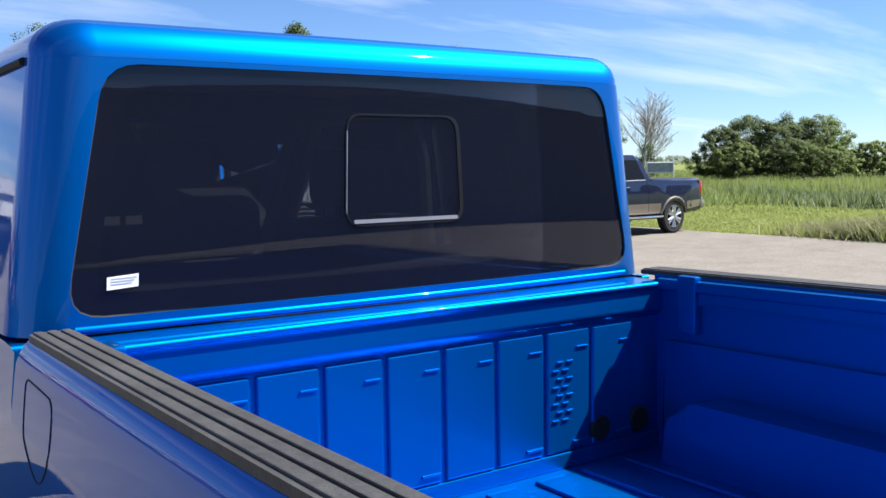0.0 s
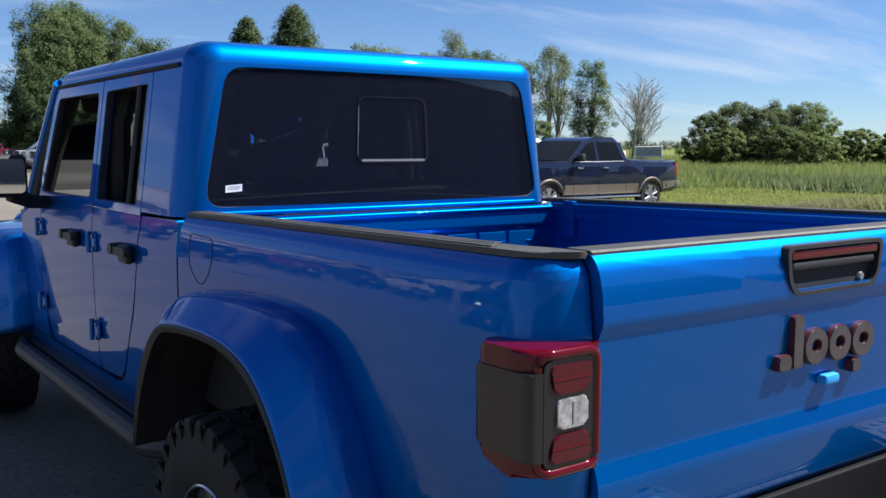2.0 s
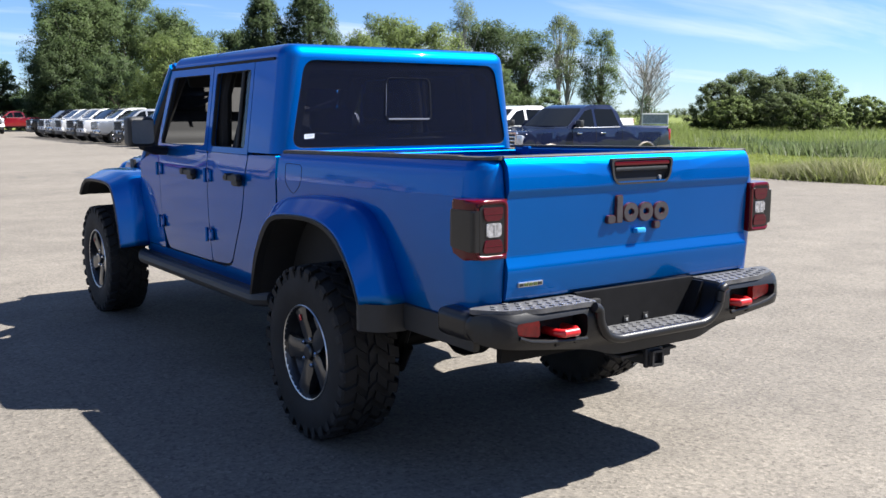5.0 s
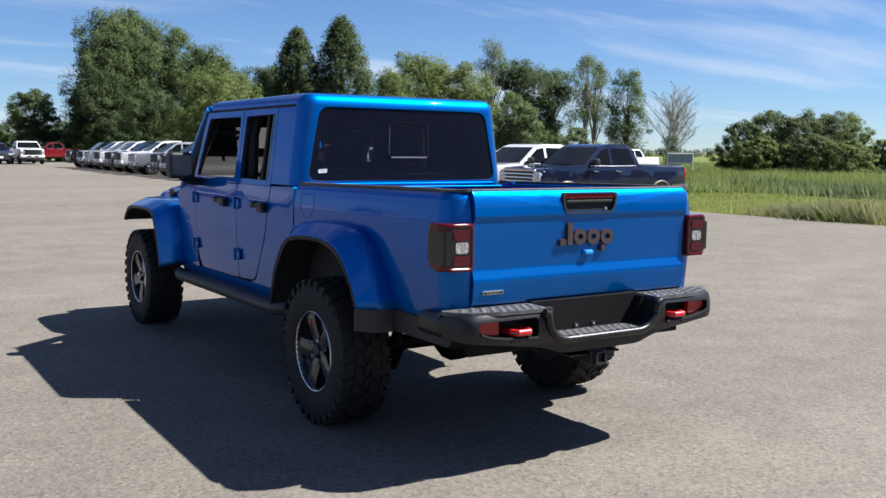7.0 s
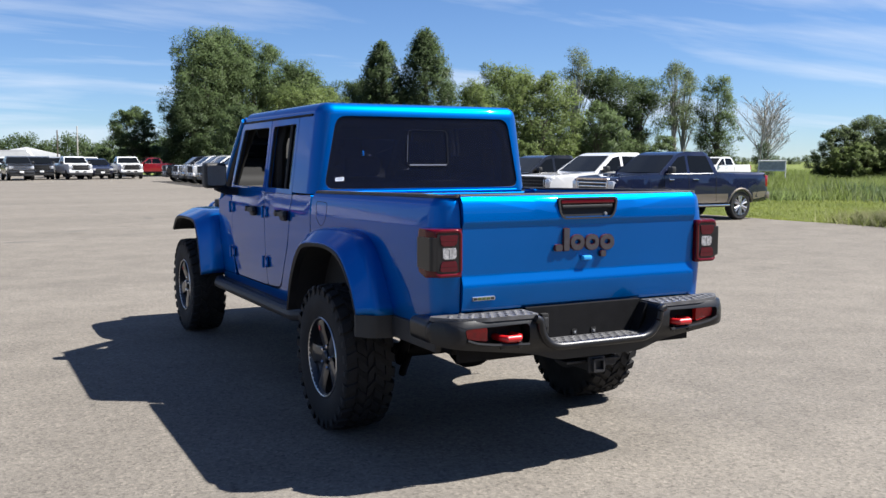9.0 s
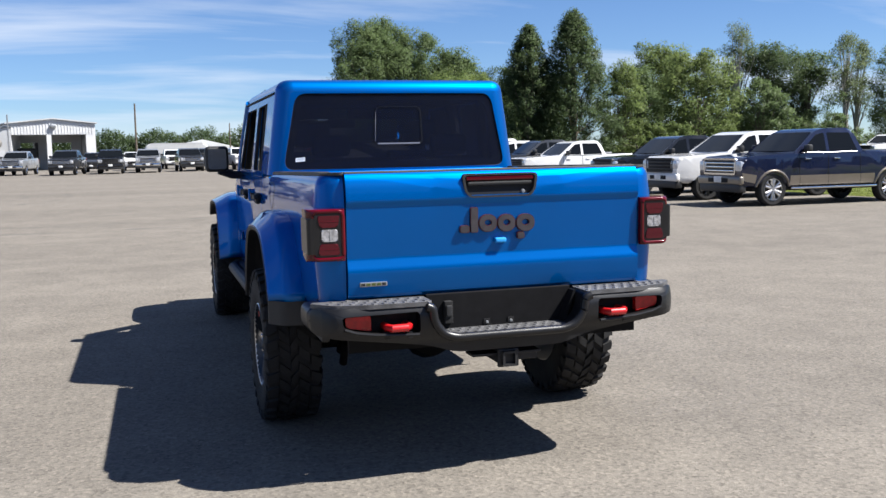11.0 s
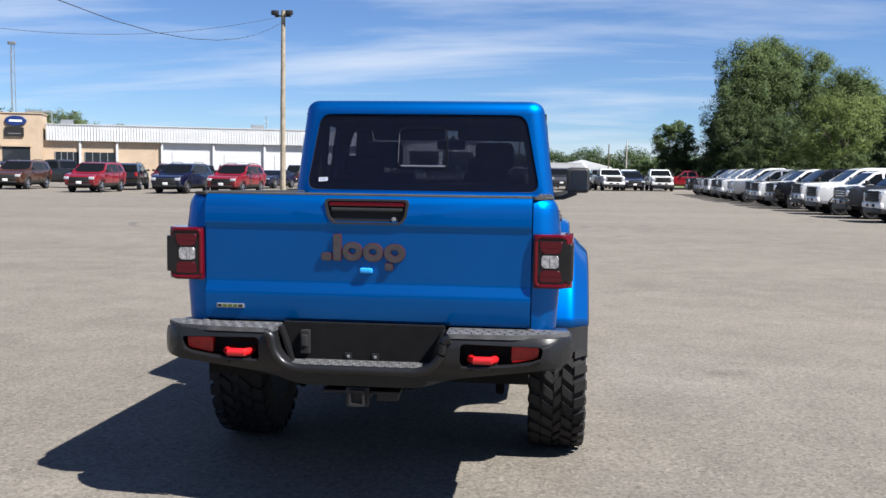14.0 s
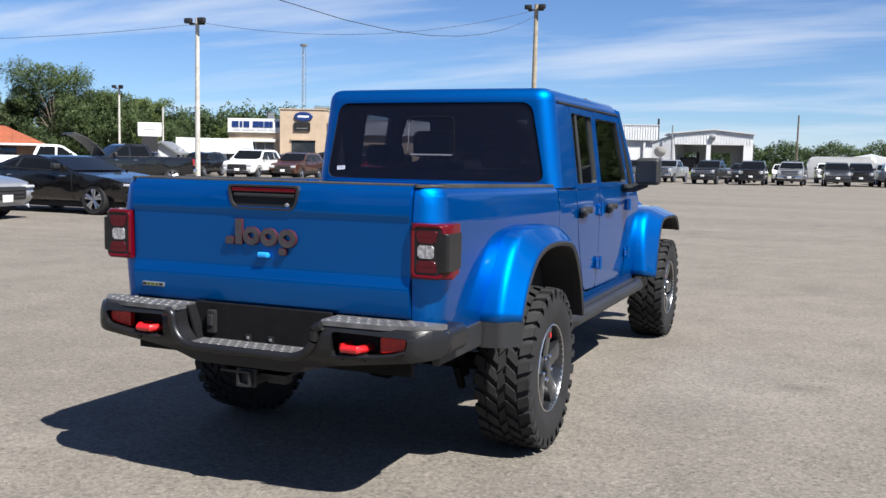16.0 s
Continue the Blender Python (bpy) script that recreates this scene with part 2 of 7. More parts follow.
def leaf_mat(name, col, dark=0.7):
    p = Mat(name, col, 0.55, 0, 0, 0.35)
    info = p.n.new("ShaderNodeNewGeometry")
    lo, hi = tuple(v * (0.3 + 0.7 * dark) for v in col), tuple(v * 1.2 for v in col)
    c = p.ramp(info.outputs["Random Per Island"], [(0.0, lo), (1.0, hi)])
    big = p.ramp(p.noise(0.35, 3.0), [(0.3, (0.75, 0.8, 0.75)), (0.7, (1.0, 1.0, 0.9))])
    col_out = p.mix(1.0, c, big, "MULTIPLY")
    p.base(col_out)
    tl = p.n.new("ShaderNodeBsdfTranslucent")
    p.l.new(col_out, tl.inputs[0])
    mx = p.n.new("ShaderNodeMixShader")
    mx.inputs[0].default_value = 0.62
    p.l.new(p.b.outputs[0], mx.inputs[1])
    p.l.new(tl.outputs[0], mx.inputs[2])
    p.l.new(mx.outputs[0], p.n["Material Output"].inputs[0])
    return p.m


M["leaf_mid"] = leaf_mat("cottonwood_leaves", (0.137, 0.189, 0.085))
M["leaf_dark"] = leaf_mat("dark_green_leaves", (0.100, 0.141, 0.067))
M["leaf_light"] = leaf_mat("light_green_leaves", (0.177, 0.228, 0.083))
M["leaf_grey"] = leaf_mat("grey_green_leaves", (0.152, 0.188, 0.101))
M["leaf_bush"] = leaf_mat("bush_leaves", (0.120, 0.154, 0.070))
M["leaf_far"] = leaf_mat("far_green_leaves", (0.166, 0.206, 0.123))
M["bark"] = plain("grey_brown_bark", (0.13, 0.105, 0.08), 0.9, 0, 2, 0.3, 0.6, 30)
M["bark_pale"] = plain("pale_bare_bark", (0.33, 0.31, 0.285), 0.9, 0, 2, 0.2, 0.5, 30)
M["grass_tall"] = leaf_mat("tall_meadow_grass", (0.158, 0.200, 0.060), 0.6)
M["grass_short"] = leaf_mat("mown_grass", (0.205, 0.238, 0.061), 0.7)
M["weeds"] = leaf_mat("dry_pale_weeds", (0.330, 0.315, 0.190), 0.55)

# worn pale asphalt: aggregate, fine grit, faded patches, tyre marks, scuffs and oil spots
p = Mat("worn_pale_asphalt", (0.170, 0.158, 0.144), 0.9, 0, 0, 0.25)
stone = p.n.new("ShaderNodeTexVoronoi")
stone.inputs["Scale"].default_value = 70.0
p.l.new(p.where(), stone.inputs["Vector"])
grit = p.ramp(stone.outputs["Color"], [(0.0, (0.55, 0.54, 0.53)), (0.35, (0.92, 0.91, 0.90)), (0.7, (1.03, 1.02, 1.00)), (1.0, (1.38, 1.35, 1.30))])
fine = p.ramp(p.noise(240, 3.0, 0.7), [(0.25, (0.70, 0.70, 0.70)), (0.75, (1.20, 1.20, 1.19))])
clot = p.ramp(p.noise(26, 4.0, 0.7), [(0.28, (0.72, 0.71, 0.70)), (0.48, (1.0, 1.0, 1.0)), (0.75, (1.16, 1.15, 1.13))])
mid = p.ramp(p.noise(1.7, 6.0, 0.62), [(0.28, (0.82, 0.81, 0.80)), (0.72, (1.10, 1.09, 1.07))])
lane = p.ramp(p.noise(0.16, 5.0, 0.6, (0.35, 1.6, 1)), [(0.30, (0.84, 0.83, 0.82)), (0.62, (1.07, 1.06, 1.04))])
spot = p.ramp(p.noise(1.15, 2.0, 0.4), [(0.20, (0.70, 0.69, 0.68)), (0.30, (1, 1, 1))])
scuff = p.ramp(p.noise(2.4, 3.0, 0.5, (0.45, 1.5, 1)), [(0.19, (0.55, 0.54, 0.54)), (0.25, (1, 1, 1))])
c = p.mix(1.0, (0.170, 0.158, 0.144), grit, "MULTIPLY")
for layer in (fine, clot, mid, lane, spot, scuff):
    c = p.mix(1.0, c, layer, "MULTIPLY")
# curved tyre marks: broken rings of rubber
worn = p.noise(0.9, 4.0, 0.6)
for cx, cy, rad in ((-3.4, 21.9, 6.9), (-3.4, 21.9, 5.2), (-14.0, 31.5, 8.4), (-14.0, 31.5, 9.9)):
    off = p.n.new("ShaderNodeVectorMath")
    off.operation = "DISTANCE"
    p.l.new(p.where(), off.inputs[0])
    off.inputs[1].default_value = (cx, cy, 0.0)
    band = p.n.new("ShaderNodeMath")
    band.operation = "COMPARE"
    p.l.new(off.outputs["Value"], band.inputs[0])
    band.inputs[1].default_value, band.inputs[2].default_value = rad, 0.11
    gone = p.n.new("ShaderNodeMath")
    gone.operation = "MULTIPLY"
    p.l.new(band.outputs[0], gone.inputs[0])
    p.l.new(p.ramp(worn, [(0.45, (0, 0, 0)), (0.68, (0.8, 0.8, 0.8))]), gone.inputs[1])
    c = p.mix(gone.outputs[0], c, (0.085, 0.080, 0.076))
p.base(c)
p.bump(p.mix(0.5, stone.outputs["Distance"], p.noise(300, 2.0)), 0.6, 0.005)
M["asphalt"] = p.m

p = Mat("meadow_ground", (0.11, 0.15, 0.035), 0.95, 0, 0, 0.1)
g1 = p.ramp(p.noise(0.05, 5.0), [(0.3, (0.125, 0.160, 0.050)), (0.7, (0.160, 0.185, 0.064))])
g2 = p.ramp(p.noise(5.0, 6.0, 0.7), [(0.3, (0.65, 0.68, 0.6)), (0.7, (1.15, 1.12, 1.0))])
p.base(p.mix(1.0, g1, g2, "MULTIPLY"))
p.bump(p.noise(14, 5.0, 0.7), 0.8, 0.08)
M["meadow"] = p.m


# ---- mesh helpers ----
def finish(bm, angle=32):
    bmesh.ops.recalc_face_normals(bm, faces=bm.faces)
    lim = radians(angle)
    for f in bm.faces:
        f.smooth = True
    for e in bm.edges:
        if len(e.link_faces) == 2 and e.calc_face_angle(0) > lim:
            e.smooth = False


EVEN = [False]


def part(name, bm, material, parent=None, label="", angle=32):
    """Links a bmesh as ONE mesh object under a thing or a part."""
    finish(bm, angle)
    me = bpy.data.meshes.new(name)
    bm.to_mesh(me)
    bm.free()
    me.materials.append(M[material])
    ob = new(name, me)
    if EVEN[0]:
        wn_ = ob.modifiers.new("even", "WEIGHTED_NORMAL")
        wn_.keep_sharp, wn_.weight = True, 90
    if parent is not None:
        ob.parent = parent
    if label:
        ob["label"] = label
    return ob


def thing(name, label, category, group="", kind="", at=None):
    ob = new(name)
    ob.empty_display_size = 0.3
    tagged(ob, label, category, group, kind)
    if at is not None:
        ob.matrix_basis = at
    return ob


def box(bm, x0, x1, y0, y1, z0, z1, b=0.0, seg=2):
    r = bmesh.ops.create_cube(bm, size=1.0)
    v = r["verts"]
    for k in v:
        k.co = Vector((x0 + (k.co.x + 0.5) * (x1 - x0), y0 + (k.co.y + 0.5) * (y1 - y0), z0 + (k.co.z + 0.5) * (z1 - z0)))
    if b > 0:
        es = list({e for k in v for e in k.link_edges})
        bmesh.ops.bevel(bm, geom=es, offset=b, segments=seg, affect="EDGES", profile=0.5)
    return bm


def B(*a, **k):
    return box(bmesh.new(), *a, **k)


def ring_loft(bm, rings, closed=True, cap0=True, cap1=True):
    vs = [[bm.verts.new(p) for p in r] for r in rings]
    n = len(vs[0])
    for a, b in zip(vs, vs[1:]):
        for i in range(n if closed else n - 1):
            j = (i + 1) % n
            bm.faces.new((a[i], a[j], b[j], b[i]))
    if closed and cap0:
        bm.faces.new(vs[0][::-1])
    if closed and cap1:
        bm.faces.new(vs[-1])
    return bm


def tube(bm, pts, r, n=8, r1=None):
    """A round bar along points; the radius may taper to r1."""
    pts = [Vector(q) for q in pts]
    rings = []
    up = Vector((0, 0, 1))
    for i, q in enumerate(pts):
        d = (pts[min(i + 1, len(pts) - 1)] - pts[max(i - 1, 0)]).normalized()
        ref = up if abs(d.z) < 0.95 else Vector((1, 0, 0))
        a = d.cross(ref).normalized()
        b = d.cross(a)
        rr = r if r1 is None else r + (r1 - r) * i / max(1, len(pts) - 1)
        rings.append([q + rr * (math.cos(2 * math.pi * k / n) * a + math.sin(2 * math.pi * k / n) * b) for k in range(n)])
    return ring_loft(bm, rings)


def T(pts, r, n=8, r1=None):
    return tube(bmesh.new(), pts, r, n, r1)


def lathe(bm, prof, n=40, axis="x", at=(0, 0, 0), closed=False):
    """Revolve (radius, along) points round an axis."""
    rings = []
    for r, a in prof:
        ring = []
        for k in range(n):
            c, s = math.cos(2 * math.pi * k / n), math.sin(2 * math.pi * k / n)
            q = {"x": (a, r * c, r * s), "y": (r * c, a, r * s), "z": (r * c, r * s, a)}[axis]
            ring.append(Vector(q) + Vector(at))
        rings.append(ring)
    if closed:
        rings.append(rings[0])
        vs = [[bm.verts.new(q) for q in r] for r in rings[:-1]]
        m = len(vs)
        for i in range(m):
            a, b = vs[i], vs[(i + 1) % m]
            for k in range(n):
                bm.faces.new((a[k], a[(k + 1) % n], b[(k + 1) % n], b[k]))
        return bm
    return ring_loft(bm, rings)


def rpoly(pts, r=0.03, n=5):
    """A polygon with rounded corners; a point may bring its own radius as a third number."""
    out = []
    m = len(pts)
    for i in range(m):
        a, q, b = Vector(pts[i - 1][:2]), Vector(pts[i][:2]), Vector(pts[(i + 1) % m][:2])
        rr = pts[i][2] if len(pts[i]) > 2 else r
        if rr <= 0:
            out.append(tuple(q))
            continue
        da, db = (a - q), (b - q)
        cut = min(rr, 0.45 * da.length, 0.45 * db.length)
        p0, p1 = q + da.normalized() * cut, q + db.normalized() * cut
        for k in range(n + 1):
            t = k / n
            out.append(tuple((1 - t) ** 2 * p0 + 2 * t * (1 - t) * q + t * t * p1))
    return out


def skin(bm, loops, fn, us=(), vs=(), thick=0.0):
    """A sheet bounded by loops of (u, v), cut at the given us and vs, laid out by fn(u, v, depth)."""
    b = bmesh.new()
    edges = []
    for loop in loops:
        v = [b.verts.new((q[0], q[1], 0)) for q in loop]
        edges += [b.edges.new((v[i], v[(i + 1) % len(v)])) for i in range(len(v))]
    bmesh.ops.triangle_fill(b, edges=edges, use_beauty=True, use_dissolve=False)
    for axis, cuts in ((0, us), (1, vs)):
        for c in cuts:
            co, no = [0, 0, 0], [0, 0, 0]
            co[axis], no[axis] = c, 1
            bmesh.ops.bisect_plane(b, geom=list(b.verts) + list(b.edges) + list(b.faces), plane_co=co, plane_no=no, dist=1e-5)
    b.verts.ensure_lookup_table()
    front = [bm.verts.new(fn(v.co.x, v.co.y, 0.0)) for v in b.verts]
    back = [bm.verts.new(fn(v.co.x, v.co.y, thick)) for v in b.verts] if thick else None
    b.verts.index_update()
    for f in b.faces:
        ids = [v.index for v in f.verts]
        bm.faces.new([front[i] for i in ids])
        if back:
            bm.faces.new([back[i] for i in reversed(ids)])
    if back:
        for e in b.edges:
            if len(e.link_faces) == 1:
                i, j = (v.index for v in e.verts)
                bm.faces.new((front[i], front[j], back[j], back[i]))
    b.free()
    return bm


def S(loops, fn, us=(), vs=(), thick=0.0):
    return skin(bmesh.new(), loops, fn, us, vs, thick)


def span(a, b, n):
    return [a + (b - a) * i / n for i in range(n + 1)]


def interp(x, table):
    for (x0, y0), (x1, y1) in zip(table, table[1:]):
        if x <= x1:
            return y0 + (y1 - y0) * max(0.0, (x - x0) / (x1 - x0))
    return table[-1][1]


def slab(bm, loop, axis, a, b, bevel=0.0, seg=2):
    """A polygon drawn out along an axis from a to b, with rounded edges."""
    put = {"x": lambda q, d: (d, q[0], q[1]), "y": lambda q, d: (q[0], d, q[1]), "z": lambda q, d: (q[0], q[1], d)}[axis]
    v0 = [bm.verts.new(put(q, a)) for q in loop]
    v1 = [bm.verts.new(put(q, b)) for q in loop]
    f0, f1 = bm.faces.new(v0[::-1]), bm.faces.new(v1)
    n = len(loop)
    for i in range(n):
        bm.faces.new((v0[i], v0[(i + 1) % n], v1[(i + 1) % n], v1[i]))
    if bevel:
        bmesh.ops.bevel(bm, geom=list(f0.edges) + list(f1.edges), offset=bevel, segments=seg, affect="EDGES", profile=0.5)
    return bm


def L(loop, axis, a, b, bevel=0.0, seg=2):
    return slab(bmesh.new(), loop, axis, a, b, bevel, seg)


def ell(cx, cy, rx, ry, n=24):
    return [(cx + rx * math.cos(2 * math.pi * k / n), cy + ry * math.sin(2 * math.pi * k / n)) for k in range(n)]


# ---- ground ----
bm = bmesh.new()
R_IN, R_OUT = 150.0, 4000.0
rings = [[(r * math.cos(2 * math.pi * k / 64), r * math.sin(2 * math.pi * k / 64), -0.06) for k in range(64)] for r in (2.0, 40.0, R_IN, 600.0, R_OUT)]
ring_loft(bm, rings, cap0=True, cap1=False)
ground = part("ground", bm, "meadow")
tagged(ground, "wide green meadow reaching the horizon", "ground", kind="structure")

EDGE = 16.0
random.seed(4)
loop = [(-170.0, -220.0), (120.0, -220.0), (120.0, -40.0), (EDGE + 0.3, -5.0)]
yy = -5.0
while yy < 130:
    yy += random.uniform(0.7, 1.6)
    loop.append((EDGE + 0.10 * math.sin(yy * 0.31) + random.uniform(-0.09, 0.09), yy))
loop += [(EDGE, 150.0), (-170.0, 150.0)]
bm = bmesh.new()
slab(bm, loop, "z", -0.10, 0.0)
lot = part("pavement", bm, "asphalt")
tagged(lot, "worn pale grey asphalt car park", "pavement", kind="structure")

# a plain wall, added unseen behind the camera, darkens the truck's reflections
bm = bmesh.new()
box(bm, -90.0, 95.0, -34.5, -34.0, -0.1, 6.5)
M["back_wall"] = plain("grey_reflection_wall", (0.20, 0.195, 0.20), 0.9, 0, 0.8, 0.15, 0.2, 12)
wall_back = part("reflection_wall", bm, "back_wall")
tagged(wall_back, "plain grey wall added out of view to darken reflections", "wall", kind="structure")

# ---- the blue pickup ----
EVEN[0] = True
jeep = thing("pickup_truck", "metallic blue four-door pickup truck with black bumper and mud-terrain tyres", "pickup truck")


def cab_x(z):
    if z < 1.0:
        return 0.79 - 0.035 * ((1.0 - z) / 0.5) ** 2
    if z <= 1.185:
        return 0.79
    if z <= 1.272:
        return 0.79 - (z - 1.185) * 0.11
    return 0.785 - (z - 1.272) * 0.135


def side(sgn):
    """Lays (y, z) on the cab's side; depth goes inwards."""
    return lambda u, v, d: Vector((sgn * (cab_x(v) - d), u, v))


ZC = [0.62, 0.7, 0.8, 0.9, 1.0, 1.12, 1.185]
YREAR = 1.738


def back_map(r=0.10, w0=0.785):
    """u runs from the middle of the cab's back round the corner and forward along its side."""
    flat = w0 - r
    arc = r * math.pi / 2

    def fn(u, v, d):
        s, a = (1 if u >= 0 else -1), abs(u)
        yr = YREAR + (v - 1.285) * 0.02 - 0.022 * max(0.0, 1 - (a / flat) ** 2)
        if a <= flat:
            x, y, nx, ny = a, yr, 0, -1
        elif a <= flat + arc:
            t = (a - flat) / r
            x, y, nx, ny = flat + r * math.sin(t), yr + r - r * math.cos(t), math.sin(t), -math.cos(t)
        else:
            x, y, nx, ny = w0, yr + r + (a - flat - arc), 1, 0
        k = cab_x(v) / 0.785
        return Vector((s * (x * k - d * nx), y - d * ny, v))

    return fn, flat, arc


bmap, FLAT, ARC = back_map()
U_END = FLAT + ARC + 0.26
UCUT = sorted([s * (FLAT + ARC * i / 8) for i in range(9) for s in (1, -1)] + [FLAT * k / 6 for k in range(-5, 6)])

# hardtop: back and quarters in one piece with the window opening
glass_hole = rpoly([(-0.704, 1.315), (0.704, 1.315), (0.667, 1.765), (-0.667, 1.765)], 0.07)
bm = S([[(-U_END, 1.287), (U_END, 1.287), (U_END, 1.775), (-U_END, 1.775)], glass_hole], bmap, UCUT, [1.4, 1.55, 1.68], 0.03)
# roof shell: rounded edges all round, low crown
RY0, RY1 = YREAR + 0.0098, 3.43


def roof_ring(d, z, n=6):
    w = cab_x(1.775) - d
    pts = []
    for cx, cy, r, a0 in ((w, RY0 + d, 0.10, -90), (w, RY1 - d, 0.07, 0), (-w, RY1 - d, 0.07, 90), (-w, RY0 + d, 0.10, 180)):
        r = max(r - d, 0.02)
        ox, oy = cx - math.copysign(r, cx), cy + (r if a0 in (-90, 180) else -r)
        for k in range(n + 1):
            t = radians(a0 + 90 * k / n)
            pts.append(Vector((ox + r * math.cos(t), oy + r * math.sin(t), z)))
    a, b = pts[-1], pts[0]
    for k in range(1, 10):  # the rear edge bows out a little
        q = a.lerp(b, k / 10)
        q.y -= 0.022 * (1 - (q.x / max(0.05, a.x * -1)) ** 2) * max(0.0, 1 - d / 0.3)
        pts.append(q)
    return pts


rr = 0.072
rings = [roof_ring(0.0, 1.7755)]
for k in range(1, 9):
    t = k / 8 * math.pi / 2
    rings.append(roof_ring(rr * (1 - math.cos(t)), 1.7755 + rr * math.sin(t)))
rings += [roof_ring(0.14, 1.8525), roof_ring(0.3, 1.858), roof_ring(0.55, 1.861)]
ring_loft(bm, rings, cap0=False)
hardtop = part("hardtop", bm, "blue", jeep, "", 40)
# seam across the roof and drip rails
pts = [(s * x, 2.70, z) for s, lst in ((-1, [(0.712, 1.775), (0.708, 1.80), (0.695, 1.826), (0.67, 1.844), (0.60, 1.851), (0.3, 1.8565)]), (1, [(0.3, 1.8565), (0.60, 1.851), (0.67, 1.844), (0.695, 1.826), (0.708, 1.80), (0.712, 1.775)])) for x, z in lst]
part("roof_seam", T(pts, 0.0035, 6), "gap", hardtop)
for s in (-1, 1):
    part("drip_rail", T([(s * 0.719, y, 1.772) for y in (1.86, 2.3, 2.9, 3.42)], 0.008, 8), "gap", hardtop)

part("hardtop_lip", T([bmap(u, 1.2955, 0.002) for u in span(-FLAT, FLAT, 16)], 0.007, 12), "blue", hardtop)
# back window
pane_fn = lambda d0: (lambda u, v, d: bmap(u, v, d + d0))
big = rpoly([(-0.709, 1.311), (0.709, 1.311), (0.671, 1.769), (-0.671, 1.769)], 0.073)
rear_window = part("rear_window", S([big], pane_fn(0.005), UCUT, [1.45, 1.6], 0.004), "glass_rear", jeep, "dark tinted rear window with a sliding pane")
rear_window.visible_shadow = False
inner = rpoly([(-0.655, 1.355), (0.655, 1.355), (0.622, 1.725), (-0.622, 1.725)], 0.06)
part("ceramic_band", S([glass_hole, inner], pane_fn(0.011), UCUT, (), 0.003), "frit", rear_window)
sl_o = rpoly([(-0.147, 1.452), (0.165, 1.452), (0.162, 1.686), (-0.144, 1.686)], 0.040)
sl_i = rpoly([(-0.1445, 1.456), (0.155, 1.456), (0.152, 1.682), (-0.1415, 1.682)], 0.037)
part("slider_frame", S([sl_o, sl_i], pane_fn(0.004), (), (), 0.006), "frit", rear_window)
part("slider_sill", S([rpoly([(-0.128, 1.4585), (0.146, 1.4585), (0.146, 1.4665), (-0.128, 1.4665)], 0.003)], pane_fn(0.0025), (), (), 0.004), "seal_grey", rear_window)
part("slider_edge", T([bmap(-0.1465 + 0.003 * t, 1.480 + 0.17 * t, 0.0035) for t in (0, 0.5, 1)], 0.0014, 6), "seal_grey", rear_window)
part("window_bead", T([bmap(u, v, 0.0045) for u, v in glass_hole + glass_hole[:1]], 0.0025, 6), "gap", hardtop)
st = [(-0.634, 1.362), (-0.578, 1.366), (-0.579, 1.389), (-0.635, 1.385)]
sticker = part("sticker", S([st], pane_fn(0.0035), (), (), 0.001), "paper", rear_window, "small white paper sticker")
for i, v in enumerate((1.371, 1.376, 1.381)):
    part("printed_line", S([[(-0.628, v), (-0.59 + 0.004 * i, v + 0.0015), (-0.59 + 0.004 * i, v + 0.0035), (-0.628, v + 0.002)]], pane_fn(0.0029), (), (), 0.0005), "bar_grey", sticker)

